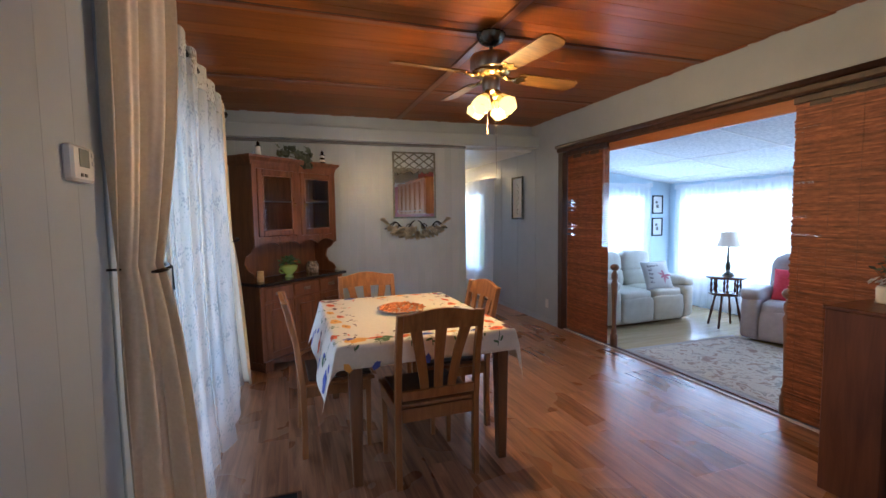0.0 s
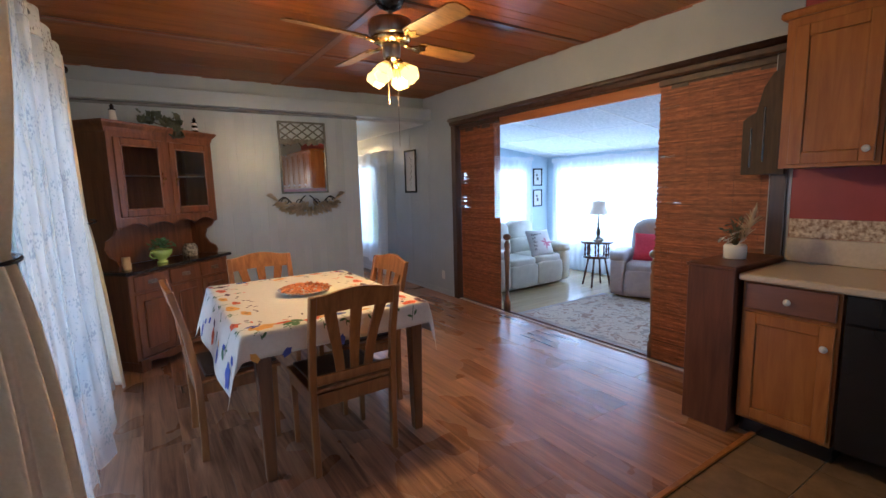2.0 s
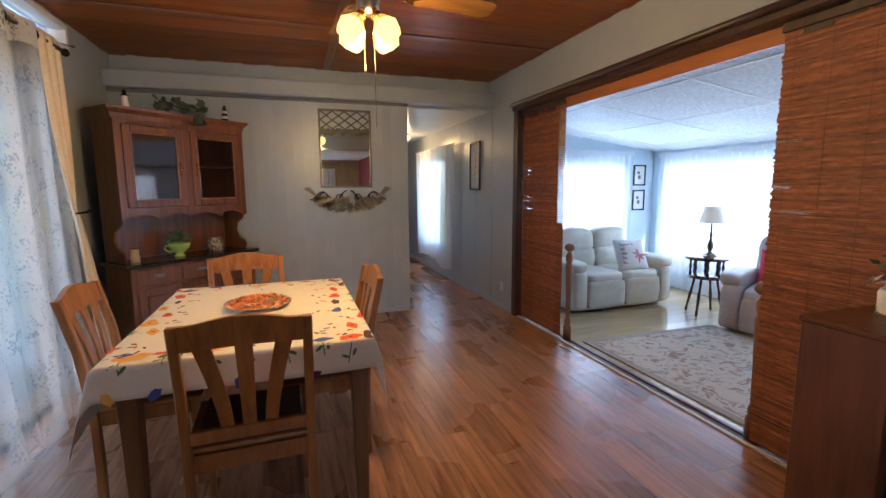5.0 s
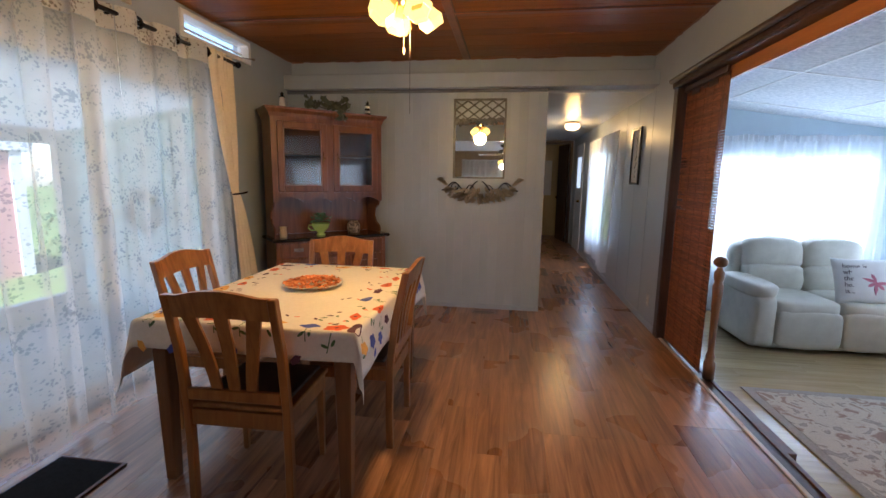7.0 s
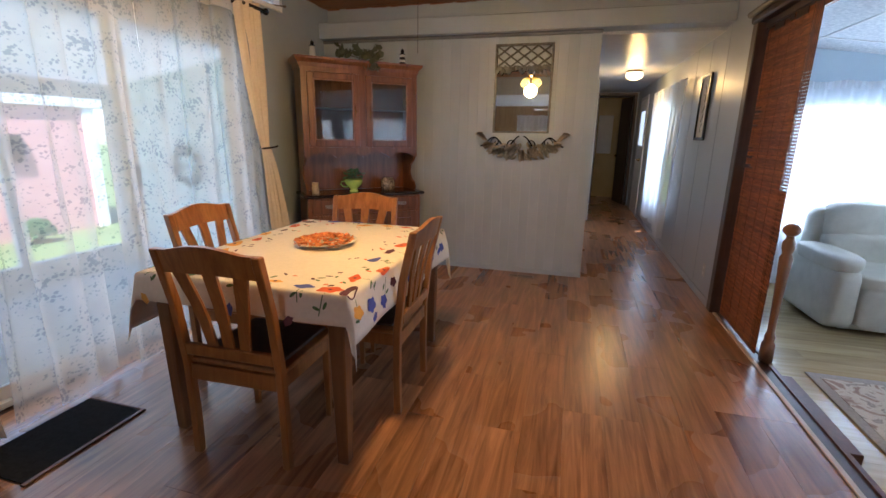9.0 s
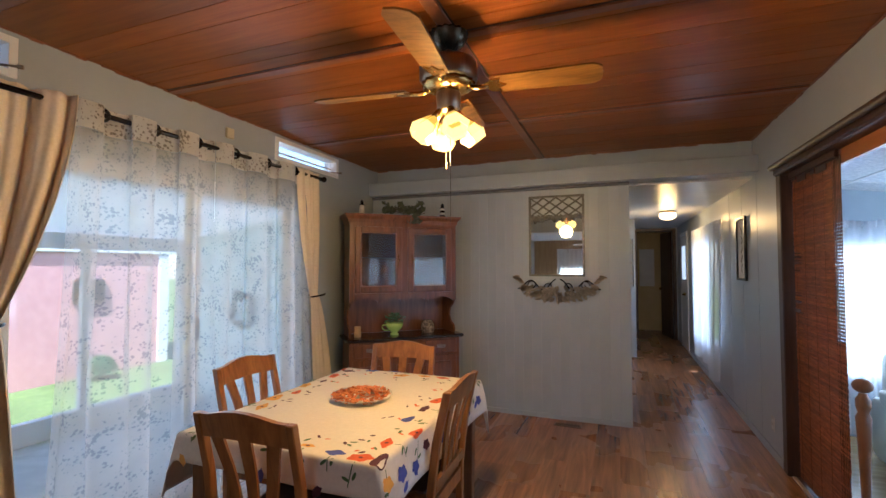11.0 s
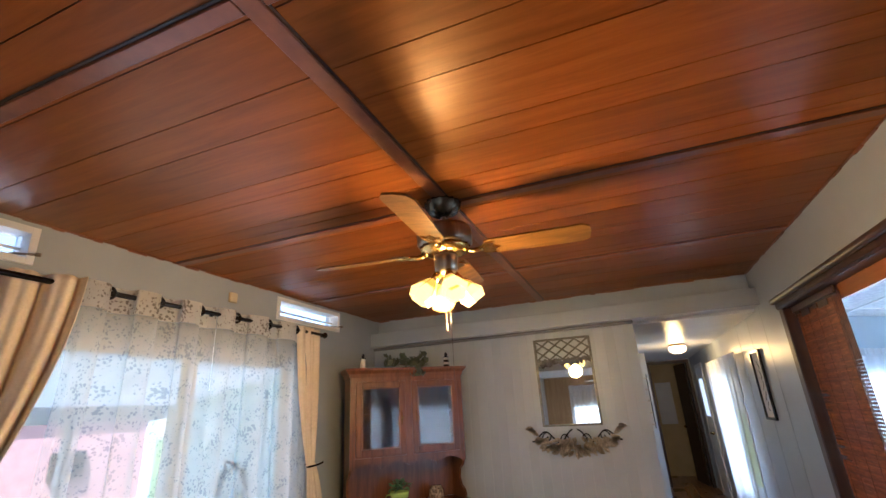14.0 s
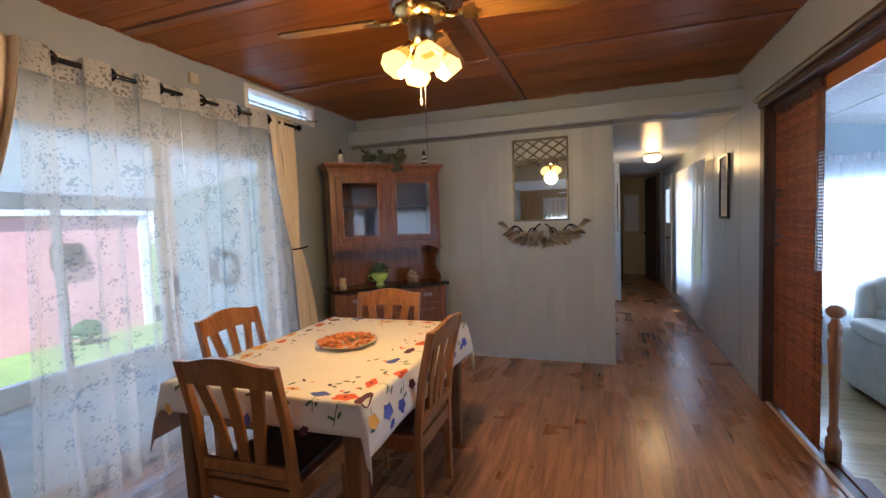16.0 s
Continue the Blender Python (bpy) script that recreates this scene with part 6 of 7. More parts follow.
def rug_material():
    m, n, l, b = mat_base("woven_rug_pile", 0.95)
    tc = n.new("ShaderNodeTexCoord")
    v1 = n.new("ShaderNodeTexNoise")
    v1.inputs["Scale"].default_value, v1.inputs["Detail"].default_value, v1.inputs["Distortion"].default_value = 8.5, 3.0, 1.1
    l.new(tc.outputs["Object"], v1.inputs["Vector"])
    r1 = n.new("ShaderNodeValToRGB")
    e = r1.color_ramp.elements
    e[0].position, e[0].color = 0.38, (0.30, 0.21, 0.165, 1)
    e[1].position, e[1].color = 0.43, (0.50, 0.44, 0.36, 1)
    x = e.new(0.57)
    x.color = (0.53, 0.47, 0.38, 1)
    x = e.new(0.61)
    x.color = (0.28, 0.24, 0.21, 1)
    x = e.new(0.70)
    x.color = (0.38, 0.34, 0.29, 1)
    l.new(v1.outputs["Fac"], r1.inputs[0])
    v2 = n.new("ShaderNodeTexNoise")
    v2.inputs["Scale"].default_value = 220.0
    l.new(tc.outputs["Object"], v2.inputs["Vector"])
    hs = n.new("ShaderNodeHueSaturation")
    mr = n.new("ShaderNodeMapRange")
    mr.inputs["To Min"].default_value, mr.inputs["To Max"].default_value = 0.7, 1.3
    l.new(v2.outputs["Fac"], mr.inputs["Value"])
    l.new(mr.outputs[0], hs.inputs["Value"])
    l.new(r1.outputs[0], hs.inputs["Color"])
    l.new(hs.outputs[0], b.inputs["Base Color"])
    bp = n.new("ShaderNodeBump")
    bp.inputs["Strength"].default_value, bp.inputs["Distance"].default_value = 0.5, 0.004
    l.new(v2.outputs["Fac"], bp.inputs["Height"])
    l.new(bp.outputs[0], b.inputs["Normal"])
    return m


rug = thing("area_rug", "cream and taupe rug with a scrolling floral pattern", "rug")
part("woven_field", boxes(((3.80, 1.76, LZ + 0.0005), (5.34, 4.07, LZ + 0.012)), r=0.004), rug_material(), rug)
MRB = surface("taupe_rug_border", (0.28, 0.25, 0.22), (0.36, 0.33, 0.29), 0.95, (60, 60, 60), 0.1, 0.4)
part("border", boxes(((3.74, 1.70, LZ + 0.0005), (3.80, 4.13, LZ + 0.011)), ((5.34, 1.70, LZ + 0.0005), (5.40, 4.13, LZ + 0.011)), ((3.80, 1.70, LZ + 0.0005), (5.34, 1.76, LZ + 0.011)), ((3.80, 4.07, LZ + 0.0005), (5.34, 4.13, LZ + 0.011))), MRB, rug, "plain taupe border")

# ---- kitchen edge ----
pw = thing("end_bookcase", "dark walnut half-height end panel beside the counter", "end cabinet")
part("side", boxes(((2.69, 1.245, 0), (2.71, 1.50, 0.935)), r=0.003), MPONY, pw)
part("body", boxes(((2.711, 1.25, 0.0), (3.29, 1.495, 0.934))), MPONY, pw)
part("top", boxes(((2.685, 1.24, 0.936), (3.295, 1.51, 0.955)), r=0.004), MPONY, pw)
vs_ = thing("flower_vase", "white ceramic pot with dried grasses and pale flowers", "vase", pose(2.99, 1.385, 0.9555))
part("pot", quick(lathe, [(0.0, 0.0), (0.052, 0.0), (0.060, 0.01), (0.062, 0.075), (0.055, 0.088), (0.048, 0.086), (0.05, 0.07), (0.0, 0.068)], 24), MCERAM, vs_)
part("saucer", quick(lathe, [(0.0, -0.0002), (0.063, -0.0002), (0.064, 0.003), (0.0, 0.003)], 24), MNICK, vs_)
rng = random.Random(17)
bm = bmesh.new()
bmw = bmesh.new()
bmp = bmesh.new()
for i in range(26):
    a, tl = rng.uniform(0, 6.28), rng.uniform(0.2, 0.7)
    h = rng.uniform(0.06, 0.16)
    tip = Vector((math.cos(a) * tl * h, math.sin(a) * tl * h * 1.2, 0.08 + h))
    tube(bm, [(0, 0, 0.07), tip * 0.6 + Vector((0, 0, 0.03)), tip], 0.0016, 4)
    plate(bm, [(0, -0.02), (0.009, 0), (0, 0.026), (-0.009, 0)], -0.0006, 0.0006, Matrix.Translation(tip) @ pose(0, 0, 0, rng.uniform(-60, 60), rng.uniform(-60, 60), rng.uniform(0, 360)))
for i in range(9):
    a = rng.uniform(0, 6.28)
    c = Vector((0.05 * math.cos(a) - 0.01, 0.06 * math.sin(a) + 0.02, 0.10 + rng.uniform(0, 0.06)))
    for j in range(5):
        plate(bmw, [(0, 0), (0.009, 0.012), (0, 0.024), (-0.009, 0.012)], -0.0006, 0.0006, Matrix.Translation(c) @ pose(0, 0, 0, 40 + rng.uniform(-15, 15), 0, 0).inverted() @ pose(0, 0, 0, 0, 25, j * 72))
for i in range(120):
    t = rng.random()
    base = Vector((0.015 + 0.03 * t, -0.03 - 0.055 * t, 0.10 + 0.20 * t))
    w = 0.055 * math.sin(math.pi * min(1, 0.15 + t))
    rod(bmp, base, base + Vector((rng.uniform(-w, w), rng.uniform(-w, w), 0.045)), 0.0042, 0.0008, 4)
part("foliage", bm, MIVY, vs_, "grey-green sprigs")
part("blossom", bmw, MPAPER, vs_, "small cream blossoms")
part("plume", bmp, surface("tan_plume", (0.50, 0.40, 0.26), (0.64, 0.54, 0.38), 0.8, (30, 30, 30), 0.2, 0.1), vs_, "tan pampas plume")


def knob(x, y, z, parent):
    part("knob", quick(lathe, [(0.0, -0.010), (0.016, -0.006), (0.018, 0.0), (0.014, 0.006), (0.006, 0.012), (0.006, 0.028)], 14, pose(x, y, z, 0, 90)), MCERAM, parent, "white ceramic knob")


def base_unit(y0, y1, name, label):
    u = thing(name, label, "cabinet", group="base cabinets")
    part("body", boxes(((2.752, y0, 0.10), (3.31, y1, 0.885))), MOAK, u)
    part("toe_kick", boxes(((2.80, y0, 0.0), (3.31, y1, 0.099))), MBLACK, u, "dark toe kick")
    dr = part("drawer", boxes(((2.733, y0 + 0.015, 0.735), (2.7515, y1 - 0.015, 0.875)), r=0.004), MOAKD, u, "darker drawer front")
    knob(2.72, (y0 + y1) / 2, 0.80, dr)
    s = 0.06
    d = part("door", boxes(((2.733, y0 + 0.015, 0.12), (2.7515, y0 + 0.015 + s, 0.715)), ((2.733, y1 - 0.015 - s, 0.12), (2.7515, y1 - 0.015, 0.715)), ((2.733, y0 + 0.015 + s, 0.12), (2.7515, y1 - 0.015 - s, 0.12 + s)), ((2.733, y0 + 0.015 + s, 0.715 - s), (2.7515, y1 - 0.015 - s, 0.715)), r=0.003), MOAK, u)
    part("panel", boxes(((2.742, y0 + 0.016 + s, 0.121 + s), (2.751, y1 - 0.016 - s, 0.714 - s)), r=0.002), MOAK, d)
    knob(2.72, y0 + 0.05, 0.60, d)


base_unit(0.80, 1.225, "base_cabinet", "oak base cabinet with one drawer and white knobs")
for k in range(3):
    base_unit(-0.35 - 0.545 * k, 0.19 - 0.545 * k, "base_cabinet", "oak base cabinet with one drawer and white knobs")
dw = thing("dishwasher", "black built-in dishwasher under the counter", "dishwasher")
part("body", boxes(((2.76, 0.20, 0.10), (3.31, 0.79, 0.885))), MBLACK, dw)
part("door", boxes(((2.735, 0.205, 0.12), (2.759, 0.785, 0.74)), r=0.005), MBLACK, dw)
part("control_panel", boxes(((2.735, 0.205, 0.745), (2.759, 0.785, 0.88)), r=0.005), MBLACK, dw)
wt = thing("worktop", "beige laminate kitchen worktop with upstand", "worktop")
part("top", boxes(((2.71, -1.45, 0.886), (3.312, 1.238, 0.925)), r=0.008), MCOUNT, wt)
part("upstand", boxes(((3.292, -1.45, 0.9255), (3.312, 1.236, 1.073)), r=0.006), MCOUNT, wt)
bm = bmesh.new()
box(bm, (3.306, -0.6, 1.075), (3.316, 1.232, 1.185))
tb_ = built("trim_border_tile", bm, surface("stone_mosaic_border", (0.20, 0.11, 0.07), (0.74, 0.66, 0.54), 0.5, (45, 45, 45), 0.1, 0.3, detail=2), "beige pebble-patterned wallpaper border", "border")


def wall_unit(y0, y1):
    u = thing("wall_cabinet", "oak wall cabinet with a framed door and white knob", "cabinet", group="wall cabinets")
    x0 = 3.005
    part("body", boxes(((x0, y0, 1.48), (3.312, y1, 2.27))), MOAK, u)
    s = 0.06
    d = part("door", boxes(((x0 - 0.019, y0 + 0.02, 1.50), (x0 - 0.0005, y0 + 0.02 + s, 2.21)), ((x0 - 0.019, y1 - 0.045 - s, 1.50), (x0 - 0.0005, y1 - 0.045, 2.21)), ((x0 - 0.019, y0 + 0.02 + s, 1.50), (x0 - 0.0005, y1 - 0.045 - s, 1.56)), ((x0 - 0.019, y0 + 0.02 + s, 2.15), (x0 - 0.0005, y1 - 0.045 - s, 2.21)), r=0.003), MOAK, u)
    part("panel", boxes(((x0 - 0.010, y0 + 0.021 + s, 1.561), (x0 - 0.001, y1 - 0.046 - s, 2.149)), r=0.002), MOAK, d)
    knob(x0 - 0.032, y0 + 0.05, 1.56, d)
    part("crown", boxes(((x0 - 0.035, y0, 2.255), (3.312, y1 + 0.025, 2.295)), r=0.010), MOAK, u)


wall_unit(0.78, 1.20)
wall_unit(0.34, 0.775)
wall_unit(-0.10, 0.335)
for k in range(1, 4):
    wall_unit(-0.10 - 0.44 * k, 0.335 - 0.44 * k)
sg = thing("wooden_wall_sign", "dark weathered wooden cross-shaped wall plaque", "wall plaque")
MPLAQ = surface("weathered_dark_board", (0.030, 0.016, 0.010), (0.085, 0.048, 0.032), 0.7, (30, 30, 3), 0.4, 0.4)
FLAT = Matrix(((0, 0, 1, 0), (1, 0, 0, 0), (0, 1, 0, 0), (0, 0, 0, 1)))
bm = bmesh.new()
plate(bm, [(1.50, 1.455), (1.502, 1.79), (1.47, 1.815), (1.43, 1.835), (1.415, 1.90), (1.395, 1.98), (1.35, 2.05), (1.30, 2.09), (1.262, 2.09), (1.262, 1.45)], RW - 0.062, RW - 0.038, FLAT)
bmesh.ops.bevel(bm, geom=bm.edges[:], offset=0.003, segments=1, affect="EDGES")
part("board", bm, MPLAQ, sg)
for y, z0, z1 in ((1.445, 1.50, 1.74), (1.375, 1.53, 1.86)):
    part("groove", boxes(((RW - 0.0645, y, z0), (RW - 0.0622, y + 0.012, z1)), r=0.001), MBLACK, sg, "dark charred groove")
built("trim_floor_strip", boxes(((LW + 0.02, 1.135, 0.0), (3.30, 1.165, 0.012)), r=0.004), MOAK, "wooden transition strip between floors", "floor strip")
f2 = copy_thing(fan, pose(1.75, -2.6, 2.335))
tagged(f2, "five-bladed oak and brass ceiling fan over the kitchen")
point_light("kitchen_bulb", (1.75, -2.6, 1.76), 7, (1.0, 0.8, 0.55), 0.09)

KC = thing("kitchen_curtain", "white curtain over the kitchen window", "curtain")
voile(0.3, BACK + 0.06, 2.5, BACK + 0.06, 0.85, 2.02, 16, 0, 1, KC)

# ---- things on the hutch ----
HM = hutch.matrix_basis.copy()


def on_hutch(x, y, z):
    return HM @ pose(x, y, z)


def lighthouse(x, banded, s):
    t = thing("lighthouse_figurine", "small %s lighthouse figurine on the hutch" % ("black-and-white banded" if banded else "white"), "figurine", on_hutch(x, 0.04, 2.003))
    zs = [0.0, 0.022, 0.044, 0.066, 0.088]
    for i, z in enumerate(zs[:-1] if banded else [0.0]):
        z1 = zs[i + 1] if banded else 0.088
        part("tower_band", quick(lathe, [((0.030 - 0.11 * z) * s, z * s), ((0.030 - 0.11 * z1) * s, z1 * s)], 16), (MBLACK if i % 2 == 0 else MCERAM) if banded else MCERAM, t)
    part("gallery", quick(lathe, [(0.0, 0.088 * s), (0.025 * s, 0.088 * s), (0.025 * s, 0.094 * s), (0.0, 0.094 * s)], 16), MBLACK, t)
    part("lantern", quick(lathe, [(0.014 * s, 0.094 * s), (0.014 * s, 0.115 * s), (0.018 * s, 0.117 * s), (0.0, 0.140 * s)], 12), MBLACK, t, "black lantern top")


lighthouse(0.17, False, 1.0)
lighthouse(1.0, True, 1.05)
iv = thing("ivy_garland", "dusty grey-green ivy sprig trailing over the hutch cornice", "artificial plant", on_hutch(0.58, 0.0, 2.003))
rng = random.Random(31)
bm = bmesh.new()
tube(bm, [(-0.22 + 0.44 * t, 0.02 * math.sin(9 * t), 0.02 + 0.02 * math.sin(7 * t)) for t in [i / 12 for i in range(13)]], 0.004, 5)
part("vine", bm, MDARK, iv)
bm = bmesh.new()
for i in range(70):
    cl_ = rng.random()
    x = rng.gauss(0.06, 0.07) if cl_ < 0.7 else rng.gauss(-0.17, 0.03)
    z = 0.03 + abs(rng.gauss(0, 0.035))
    y = rng.uniform(-0.06, 0.04)
    if cl_ < 0.2:
        z, y = rng.uniform(-0.075, 0.03), -0.075
    plate(bm, [(0, -0.024), (0.016, -0.018), (0.022, 0.004), (0.008, 0.010), (0, 0.028), (-0.008, 0.010), (-0.022, 0.004), (-0.016, -0.018)], -0.0007, 0.0007, pose(x, y, z, rng.uniform(20, 120), rng.uniform(-50, 50), rng.uniform(0, 360)) @ Matrix.Scale(rng.uniform(1.0, 1.7), 4))
part("leaves", bm, MIVY, iv, "dusty ivy leaves")
cp = thing("cup_planter", "lime green footed teacup planter with a leafy plant", "planter", on_hutch(0.50, 0.06, 0.8305))
part("cup", quick(lathe, [(0.0, 0.0), (0.042, 0.0), (0.044, 0.010), (0.028, 0.022), (0.045, 0.04), (0.078, 0.075), (0.086, 0.115), (0.082, 0.118), (0.07, 0.08), (0.0, 0.07)], 24), MLIME, cp)
bm = bmesh.new()
tube(bm, [(-0.078, 0, 0.10), (-0.115, 0, 0.10), (-0.125, 0, 0.075), (-0.10, 0, 0.05), (-0.055, 0, 0.048)], 0.007)
part("cup_handle", bm, MLIME, cp)
bm = bmesh.new()
rng = random.Random(41)
for i in range(75):
    a, el, r = rng.uniform(0, 6.28), rng.uniform(0.1, 1.4), rng.uniform(0.05, 0.115)
    m = pose(r * math.cos(a) * math.cos(el), r * math.sin(a) * math.cos(el), 0.115 + r * 0.9 * math.sin(el), rng.uniform(-50, 50), rng.uniform(-50, 50), math.degrees(a))
    plate(bm, [(-0.022, 0), (0, 0.013), (0.026, 0), (0, -0.013)], -0.0006, 0.0006, m)
part("foliage", bm, MGREEN, cp, "fresh green leaves")
# owl-like figurine, simplified to a jar-shaped lathe with pale spots on brown
cj = thing("glass_jar", "dark brown owl-like figurine with pale spots on the hutch top", "jar", on_hutch(0.86, 0.10, 0.8305) @ Matrix.Scale(1.2, 4))
part("jar", quick(lathe, [(0.0, 0.0), (0.05, 0.0), (0.058, 0.02), (0.055, 0.075), (0.04, 0.10), (0.042, 0.105), (0.0, 0.105)], 18), surface("pale_spotted_brown", (0.05, 0.03, 0.02), (0.42, 0.33, 0.23), 0.25, (60, 60, 60), 0.3, 0.2, detail=2), cj)
cn = thing("candle_jar", "cream candle holder on the hutch top", "candle", on_hutch(0.135, 0.04, 0.8305))
part("holder", quick(lathe, [(0.0, 0.0), (0.032, 0.0), (0.034, 0.05), (0.028, 0.055), (0.032, 0.10), (0.0, 0.10)], 16), surface("cream_wax", (0.46, 0.33, 0.17), (0.56, 0.43, 0.26), 0.45, (30, 30, 30), 0.2, 0.1), cn)

# ---- outside the patio door ----
built("ground", boxes(((-60, -60, -0.75), (60, 60, -0.45))), MGRASS, "mown green lawn", "lawn")
built("pavement_porch", boxes(((-2.6, -2.0, -0.449), (LW - 0.155, 4.80, -0.02))), MCONC, "pale concrete porch slab", "porch floor")
built("wall_porch_end", boxes(((-2.6, 4.755, -0.02), (LW - 0.155, 4.80, 2.45))), MPORCHW, "white panel wall at the porch end", "wall")
bm = bmesh.new()
for z in (0.5, 1.0, 1.5):
    box(bm, (-2.55, 4.748, z), (LW - 0.2, 4.7535, z + 0.010))
for x in (-2.0, -1.4, -0.9):
    box(bm, (x, 4.7475, 0), (x + 0.010, 4.7535, 2.0))
built("trim_porch_seam", bm, MPEWTER, "grey seams between the porch wall panels", "seam")
bm = bmesh.new()
vs = [bm.verts.new((x, y, (2.14 + 0.162 * (x + 0.62)) + h)) for x in (-3.0, LW - 0.152) for y in (-2.2, 4.9) for h in (0, 0.04)]
for f in ((0, 1, 3, 2), (4, 6, 7, 5), (0, 4, 5, 1), (2, 3, 7, 6), (0, 2, 6, 4), (1, 5, 7, 3)):
    bm.faces.new([vs[i] for i in f])
built("ceiling_porch", bm, MROOF, "white sloping porch roof", "porch roof")
built("wall_porch_side", boxes(((-2.6, -2.0, -0.02), (-2.52, 4.754, 0.17)), ((-2.6, -2.0, 1.67), (-2.52, 4.754, 1.815))), MSIDING, "white low porch wall and header", "wall")
for y in (-1.7, 0.05, 1.8, 3.56):
    built("trim_porch_post", boxes(((-2.59, y, 0.17), (-2.53, y + 0.06, 1.67))), MALU, "white porch frame post", "post")
built("trim_porch_corner", boxes(((-2.6, 4.58, 0.171), (-2.53, 4.7535, 1.669))), MSIDING, "white corner panel of the porch", "corner panel")
wr = thing("wreath", "dried grey-green wreath on the porch wall", "wreath", pose(-1.72, 4.70, 1.02))
bm = bmesh.new()
rng = random.Random(51)
for i in range(150):
    a = rng.uniform(0, 6.28)
    r = 0.17 + rng.gauss(0, 0.035)
    plate(bm, [(-0.03, 0), (0, 0.014), (0.034, 0), (0, -0.014)], -0.0008, 0.0008, pose(r * math.cos(a), rng.uniform(-0.04, 0.03), r * math.sin(a), rng.uniform(0, 180), rng.uniform(0, 180), rng.uniform(0, 180)))
part("leaves", bm, MIVY, wr)
rd = thing("round_wall_plaque", "round grey metal wall plaque on the porch wall", "wall decoration", pose(-1.08, 4.735, 1.40, 90))
bm = bmesh.new()
for r in (0.12, 0.075):
    tube(bm, [(r * math.cos(a), r * math.sin(a), 0) for a in [2 * math.pi * k / 24 for k in range(25)]], 0.008)
part("ring", bm, MPEWTER, rd)
part("disc", quick(lathe, [(0.0, -0.004), (0.05, -0.004), (0.05, 0.004), (0.0, 0.004)], 20), MPEWTER, rd)
ph = thing("neighbour_house", "low pink stucco house with white eaves next door", "house")
part("wall", boxes(((-10.5, -6.0, -0.449), (-6.6, 7.53, 1.75))), MPINK, ph)
part("fascia", boxes(((-10.9, -6.3, 1.751), (-6.55, 7.75, 1.92)), r=0.01), MWHITE, ph, "white fascia board")
part("roof", boxes(((-10.9, -6.3, 1.921), (-6.55, 7.75, 2.0))), MCONC, ph)
part("corner_trim", boxes(((-6.598, 7.33, -0.449), (-6.57, 7.54, 1.75))), MWHITE, ph, "white corner board")
wv = part("wall_vent", boxes(((-6.598, 5.76, 0.87), (-6.55, 6.28, 1.28)), r=0.01), MPEWTER, ph, "grey louvred vent")
for i in range(6):
    part("louvre", boxes(((-6.549, 5.79, 0.90 + 0.06 * i), (-6.535, 6.25, 0.93 + 0.06 * i))), MDARK, wv)


def shrub(x, y, r, h, seed):
    t = thing("shrub", "round green garden shrub by the pink house", "shrub", pose(x, y, -0.45), group="shrubs")
    rg = random.Random(seed)
    bm2 = bmesh.new()
    for k in range(5):
        a = rg.uniform(0, 6.28)
        tube(bm2, [(0, 0, 0), (0.1 * math.cos(a), 0.1 * math.sin(a), h * 0.4), (r * 0.6 * math.cos(a), r * 0.6 * math.sin(a), h * 0.8)], [0.02, 0.014, 0.005], 5)
    part("stem", bm2, MDARK, t)
    bm2 = bmesh.new()
    for k in range(500):
        a, e2 = rg.uniform(0, 6.28), rg.uniform(-0.3, 1.5)
        q = r * rg.uniform(0.55, 1.05)
        plate(bm2, [(-0.05, 0), (0, 0.02), (0.05, 0), (0, -0.02)], -0.001, 0.001, pose(q * math.cos(a) * math.cos(e2), q * math.sin(a) * math.cos(e2), h * 0.45 + h * 0.5 * math.sin(e2), rg.uniform(0, 180), rg.uniform(0, 180), rg.uniform(0, 180)))
    part("crown", bm2, MGREEN, t)


shrub(-5.9, 7.9, 0.5, 0.9, 1)
shrub(-7.2, 9.2, 0.9, 1.9, 2)
shrub(-6.2, 6.0, 0.25, 0.4, 3)

# ---- pieces of walls and floors ----
w = (2.296 - LW) / 30
bm = bmesh.new()
rbox(bm, (0.0001, 0, 0.0), (w - 0.0001, 0.0118, 2.273), 0.0010)
me_board = mesh_of("board", bm, MWB)
for i in range(30):
    piece("board", me_board, wall_n, pose(LW + i * w, FW, 0.0))

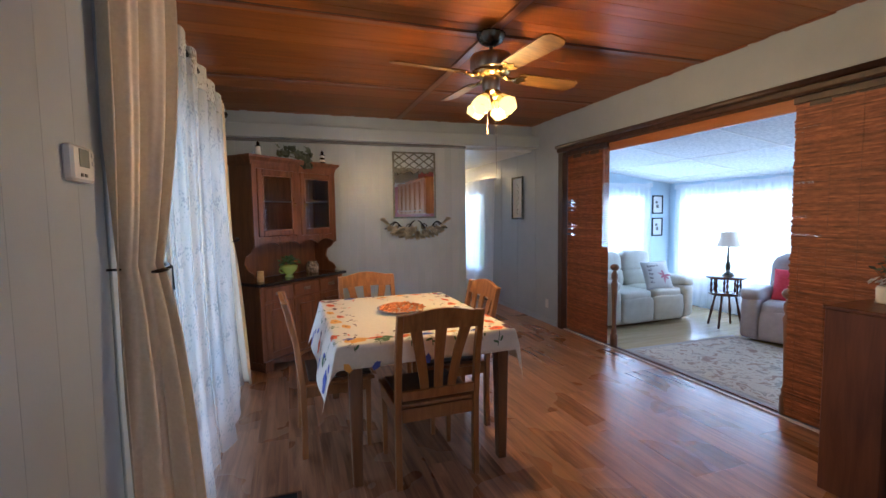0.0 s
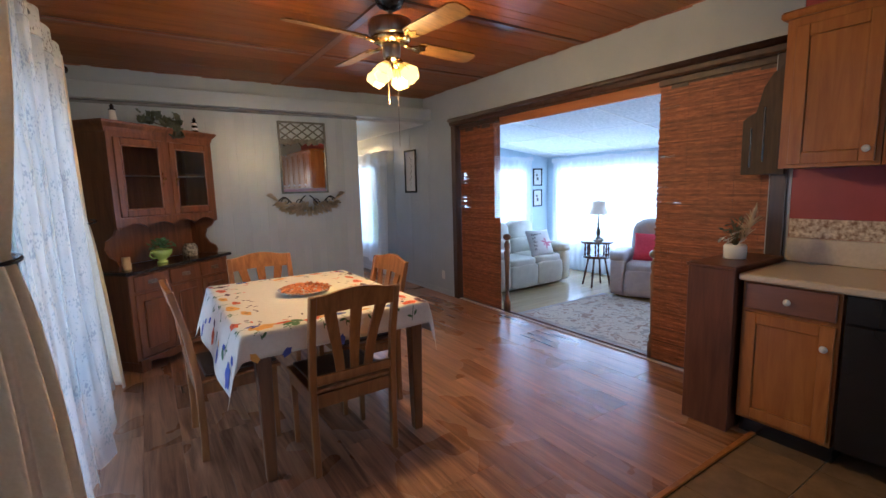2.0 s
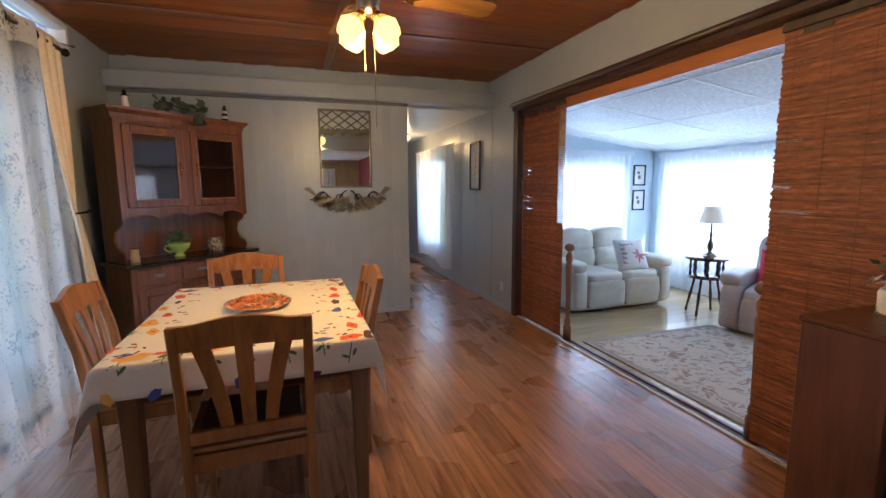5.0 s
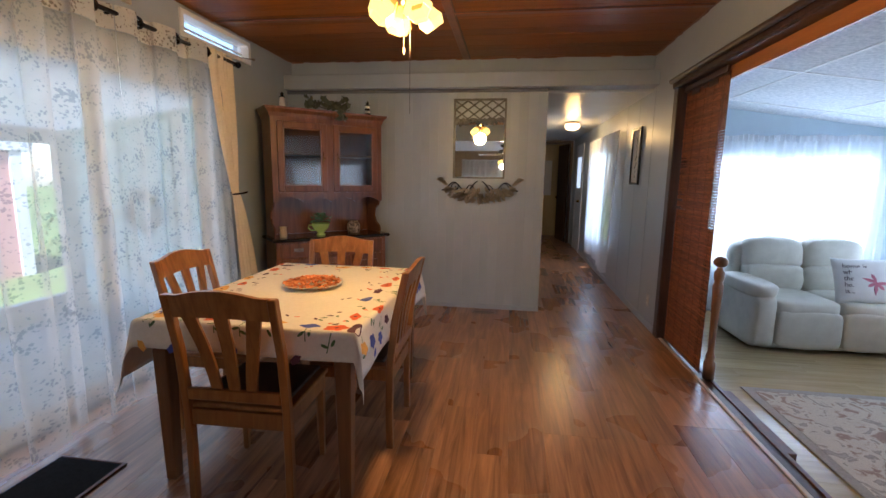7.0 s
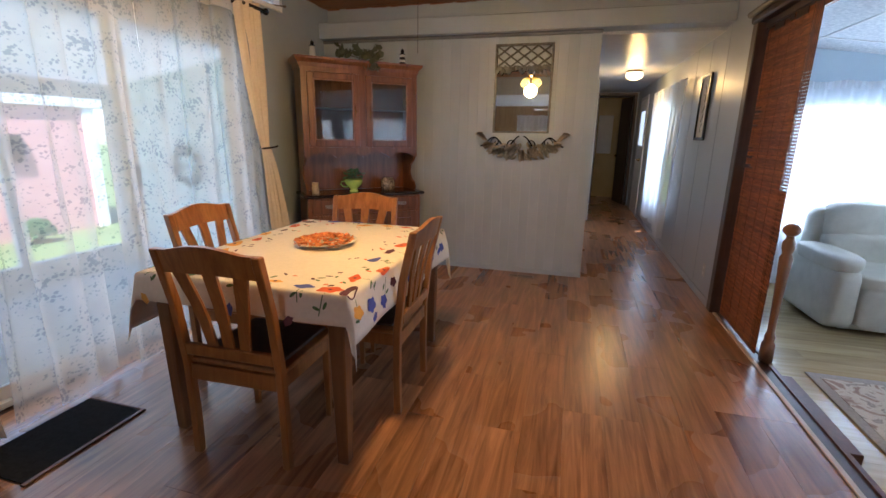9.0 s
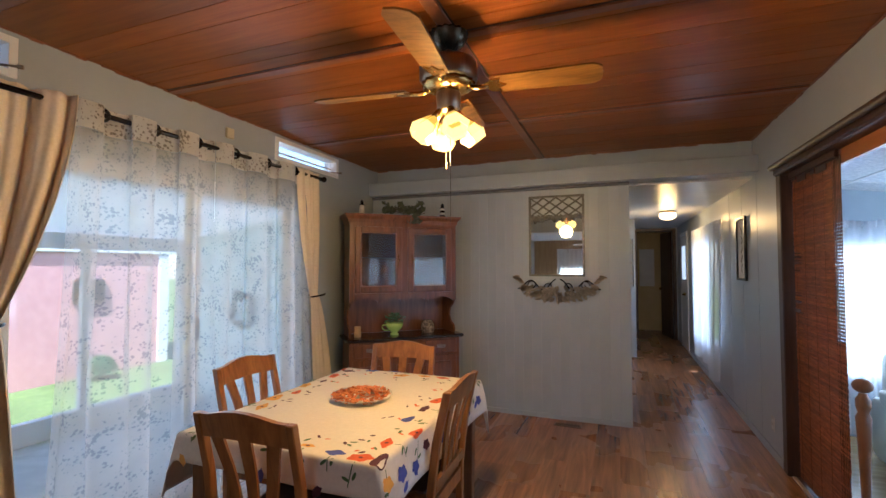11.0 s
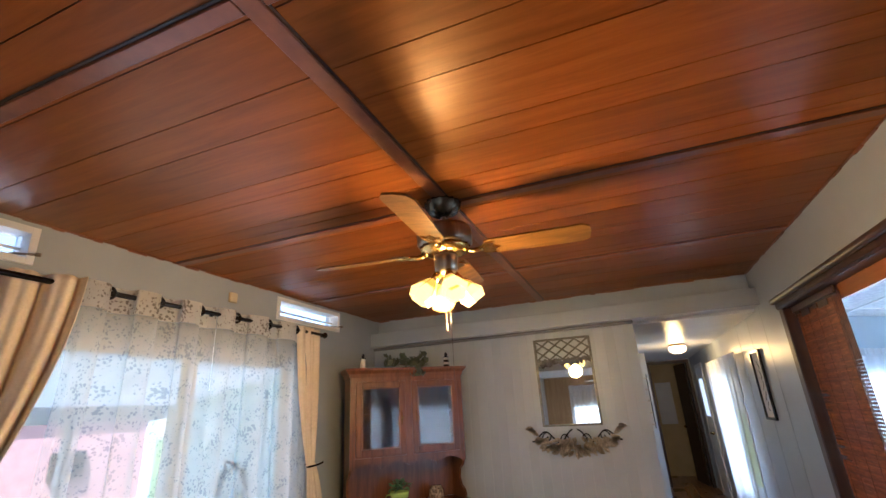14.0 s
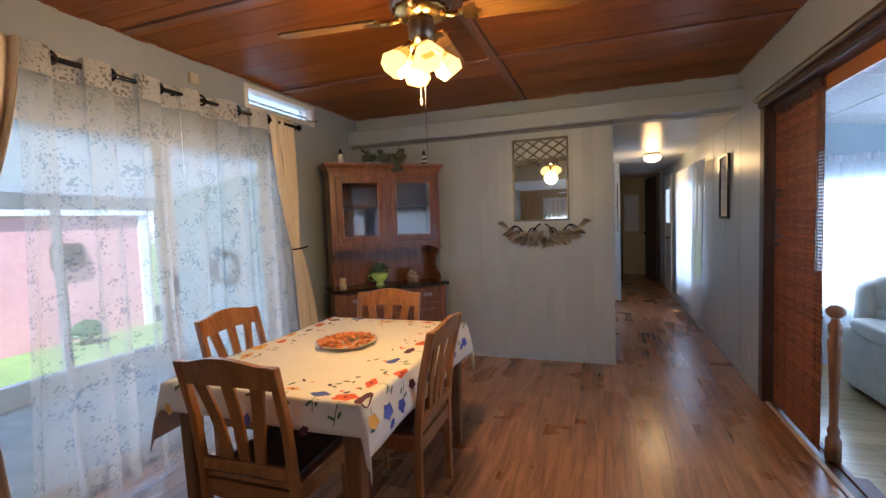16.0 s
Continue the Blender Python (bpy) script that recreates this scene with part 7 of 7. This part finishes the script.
me_w = mesh_of("board", boxes(((0, 0.0002, 0.06), (0.0045, 0.1998, 2.40)), r=0.0009), MWB)
ww = bpy.data.objects["wall_west"]
for i in range(7):
    piece("board", me_w, ww, pose(LW + 0.0003, 0.50 + 0.2 * i, 0.0))

cache = {}


def plank(parent, x0, x1, y0, y1, z, t, material, rot=False):
    key = (round(x1 - x0, 3), round(y1 - y0, 3), material.name)
    if key not in cache:
        b2 = bmesh.new()
        rbox(b2, (0.0002, 0.0002, -t), (x1 - x0 - 0.0002, y1 - y0 - 0.0002, 0), 0.0007)
        cache[key] = mesh_of("plank", b2, material)
    piece("plank", cache[key], parent, pose(x0, y0, z))


flo = built("floor_dining", boxes(((LW + 0.001, 1.17, -0.0118), (RW + 0.09, HEND + 1.39, -0.0112))), MDARK, "reddish-brown wood laminate plank floor", "floor")
rows_n = 20
pw_ = (RW - LW) / rows_n
rng = random.Random(77)
for i in range(rows_n):
    x0, x1 = LW + i * pw_, LW + (i + 1) * pw_
    y_end = FW if x1 < 2.25 else HEND + 1.38
    y = 1.166
    first = rng.choice((0.36, 0.61, 0.83, 1.22))
    while y < y_end - 0.02:
        ln = min(first, y_end - y)
        first = 1.22
        plank(flo, x0, x1, y, y + ln, 0.0, 0.011, MPLANK)
        y += ln
lfl = built("floor_living_planks", boxes(((RW + 0.126, -2.5, LZ - 0.0078), (6.56, 6.33, LZ - 0.0072))), MDARK, "pale oak laminate plank floor of the living room", "floor")
y = -2.5
while y < 6.32:
    y1 = min(y + 0.19, 6.33)
    x = RW + 0.127
    first = rng.choice((0.4, 0.7, 1.0, 1.22))
    while x < 6.55:
        ln = min(first, 6.56 - x)
        first = 1.22
        plank(lfl, x, x + ln, y, y1, LZ, 0.007, MLIVFL)
        x += ln
    y = y1
kfl = built("floor_kitchen", boxes(((LW + 0.001, BACK, -0.0118), (RW, 1.134, -0.006))), MCONC, "brown tiled kitchen floor", "floor")
for i in range(12):
    for j in range(8):
        x0, y1 = LW + 0.004 + i * 0.315, 1.132 - j * 0.315
        plank(kfl, x0, min(x0 + 0.311, RW - 0.002), y1 - 0.311, y1, 0.0, 0.0055, MLINO)
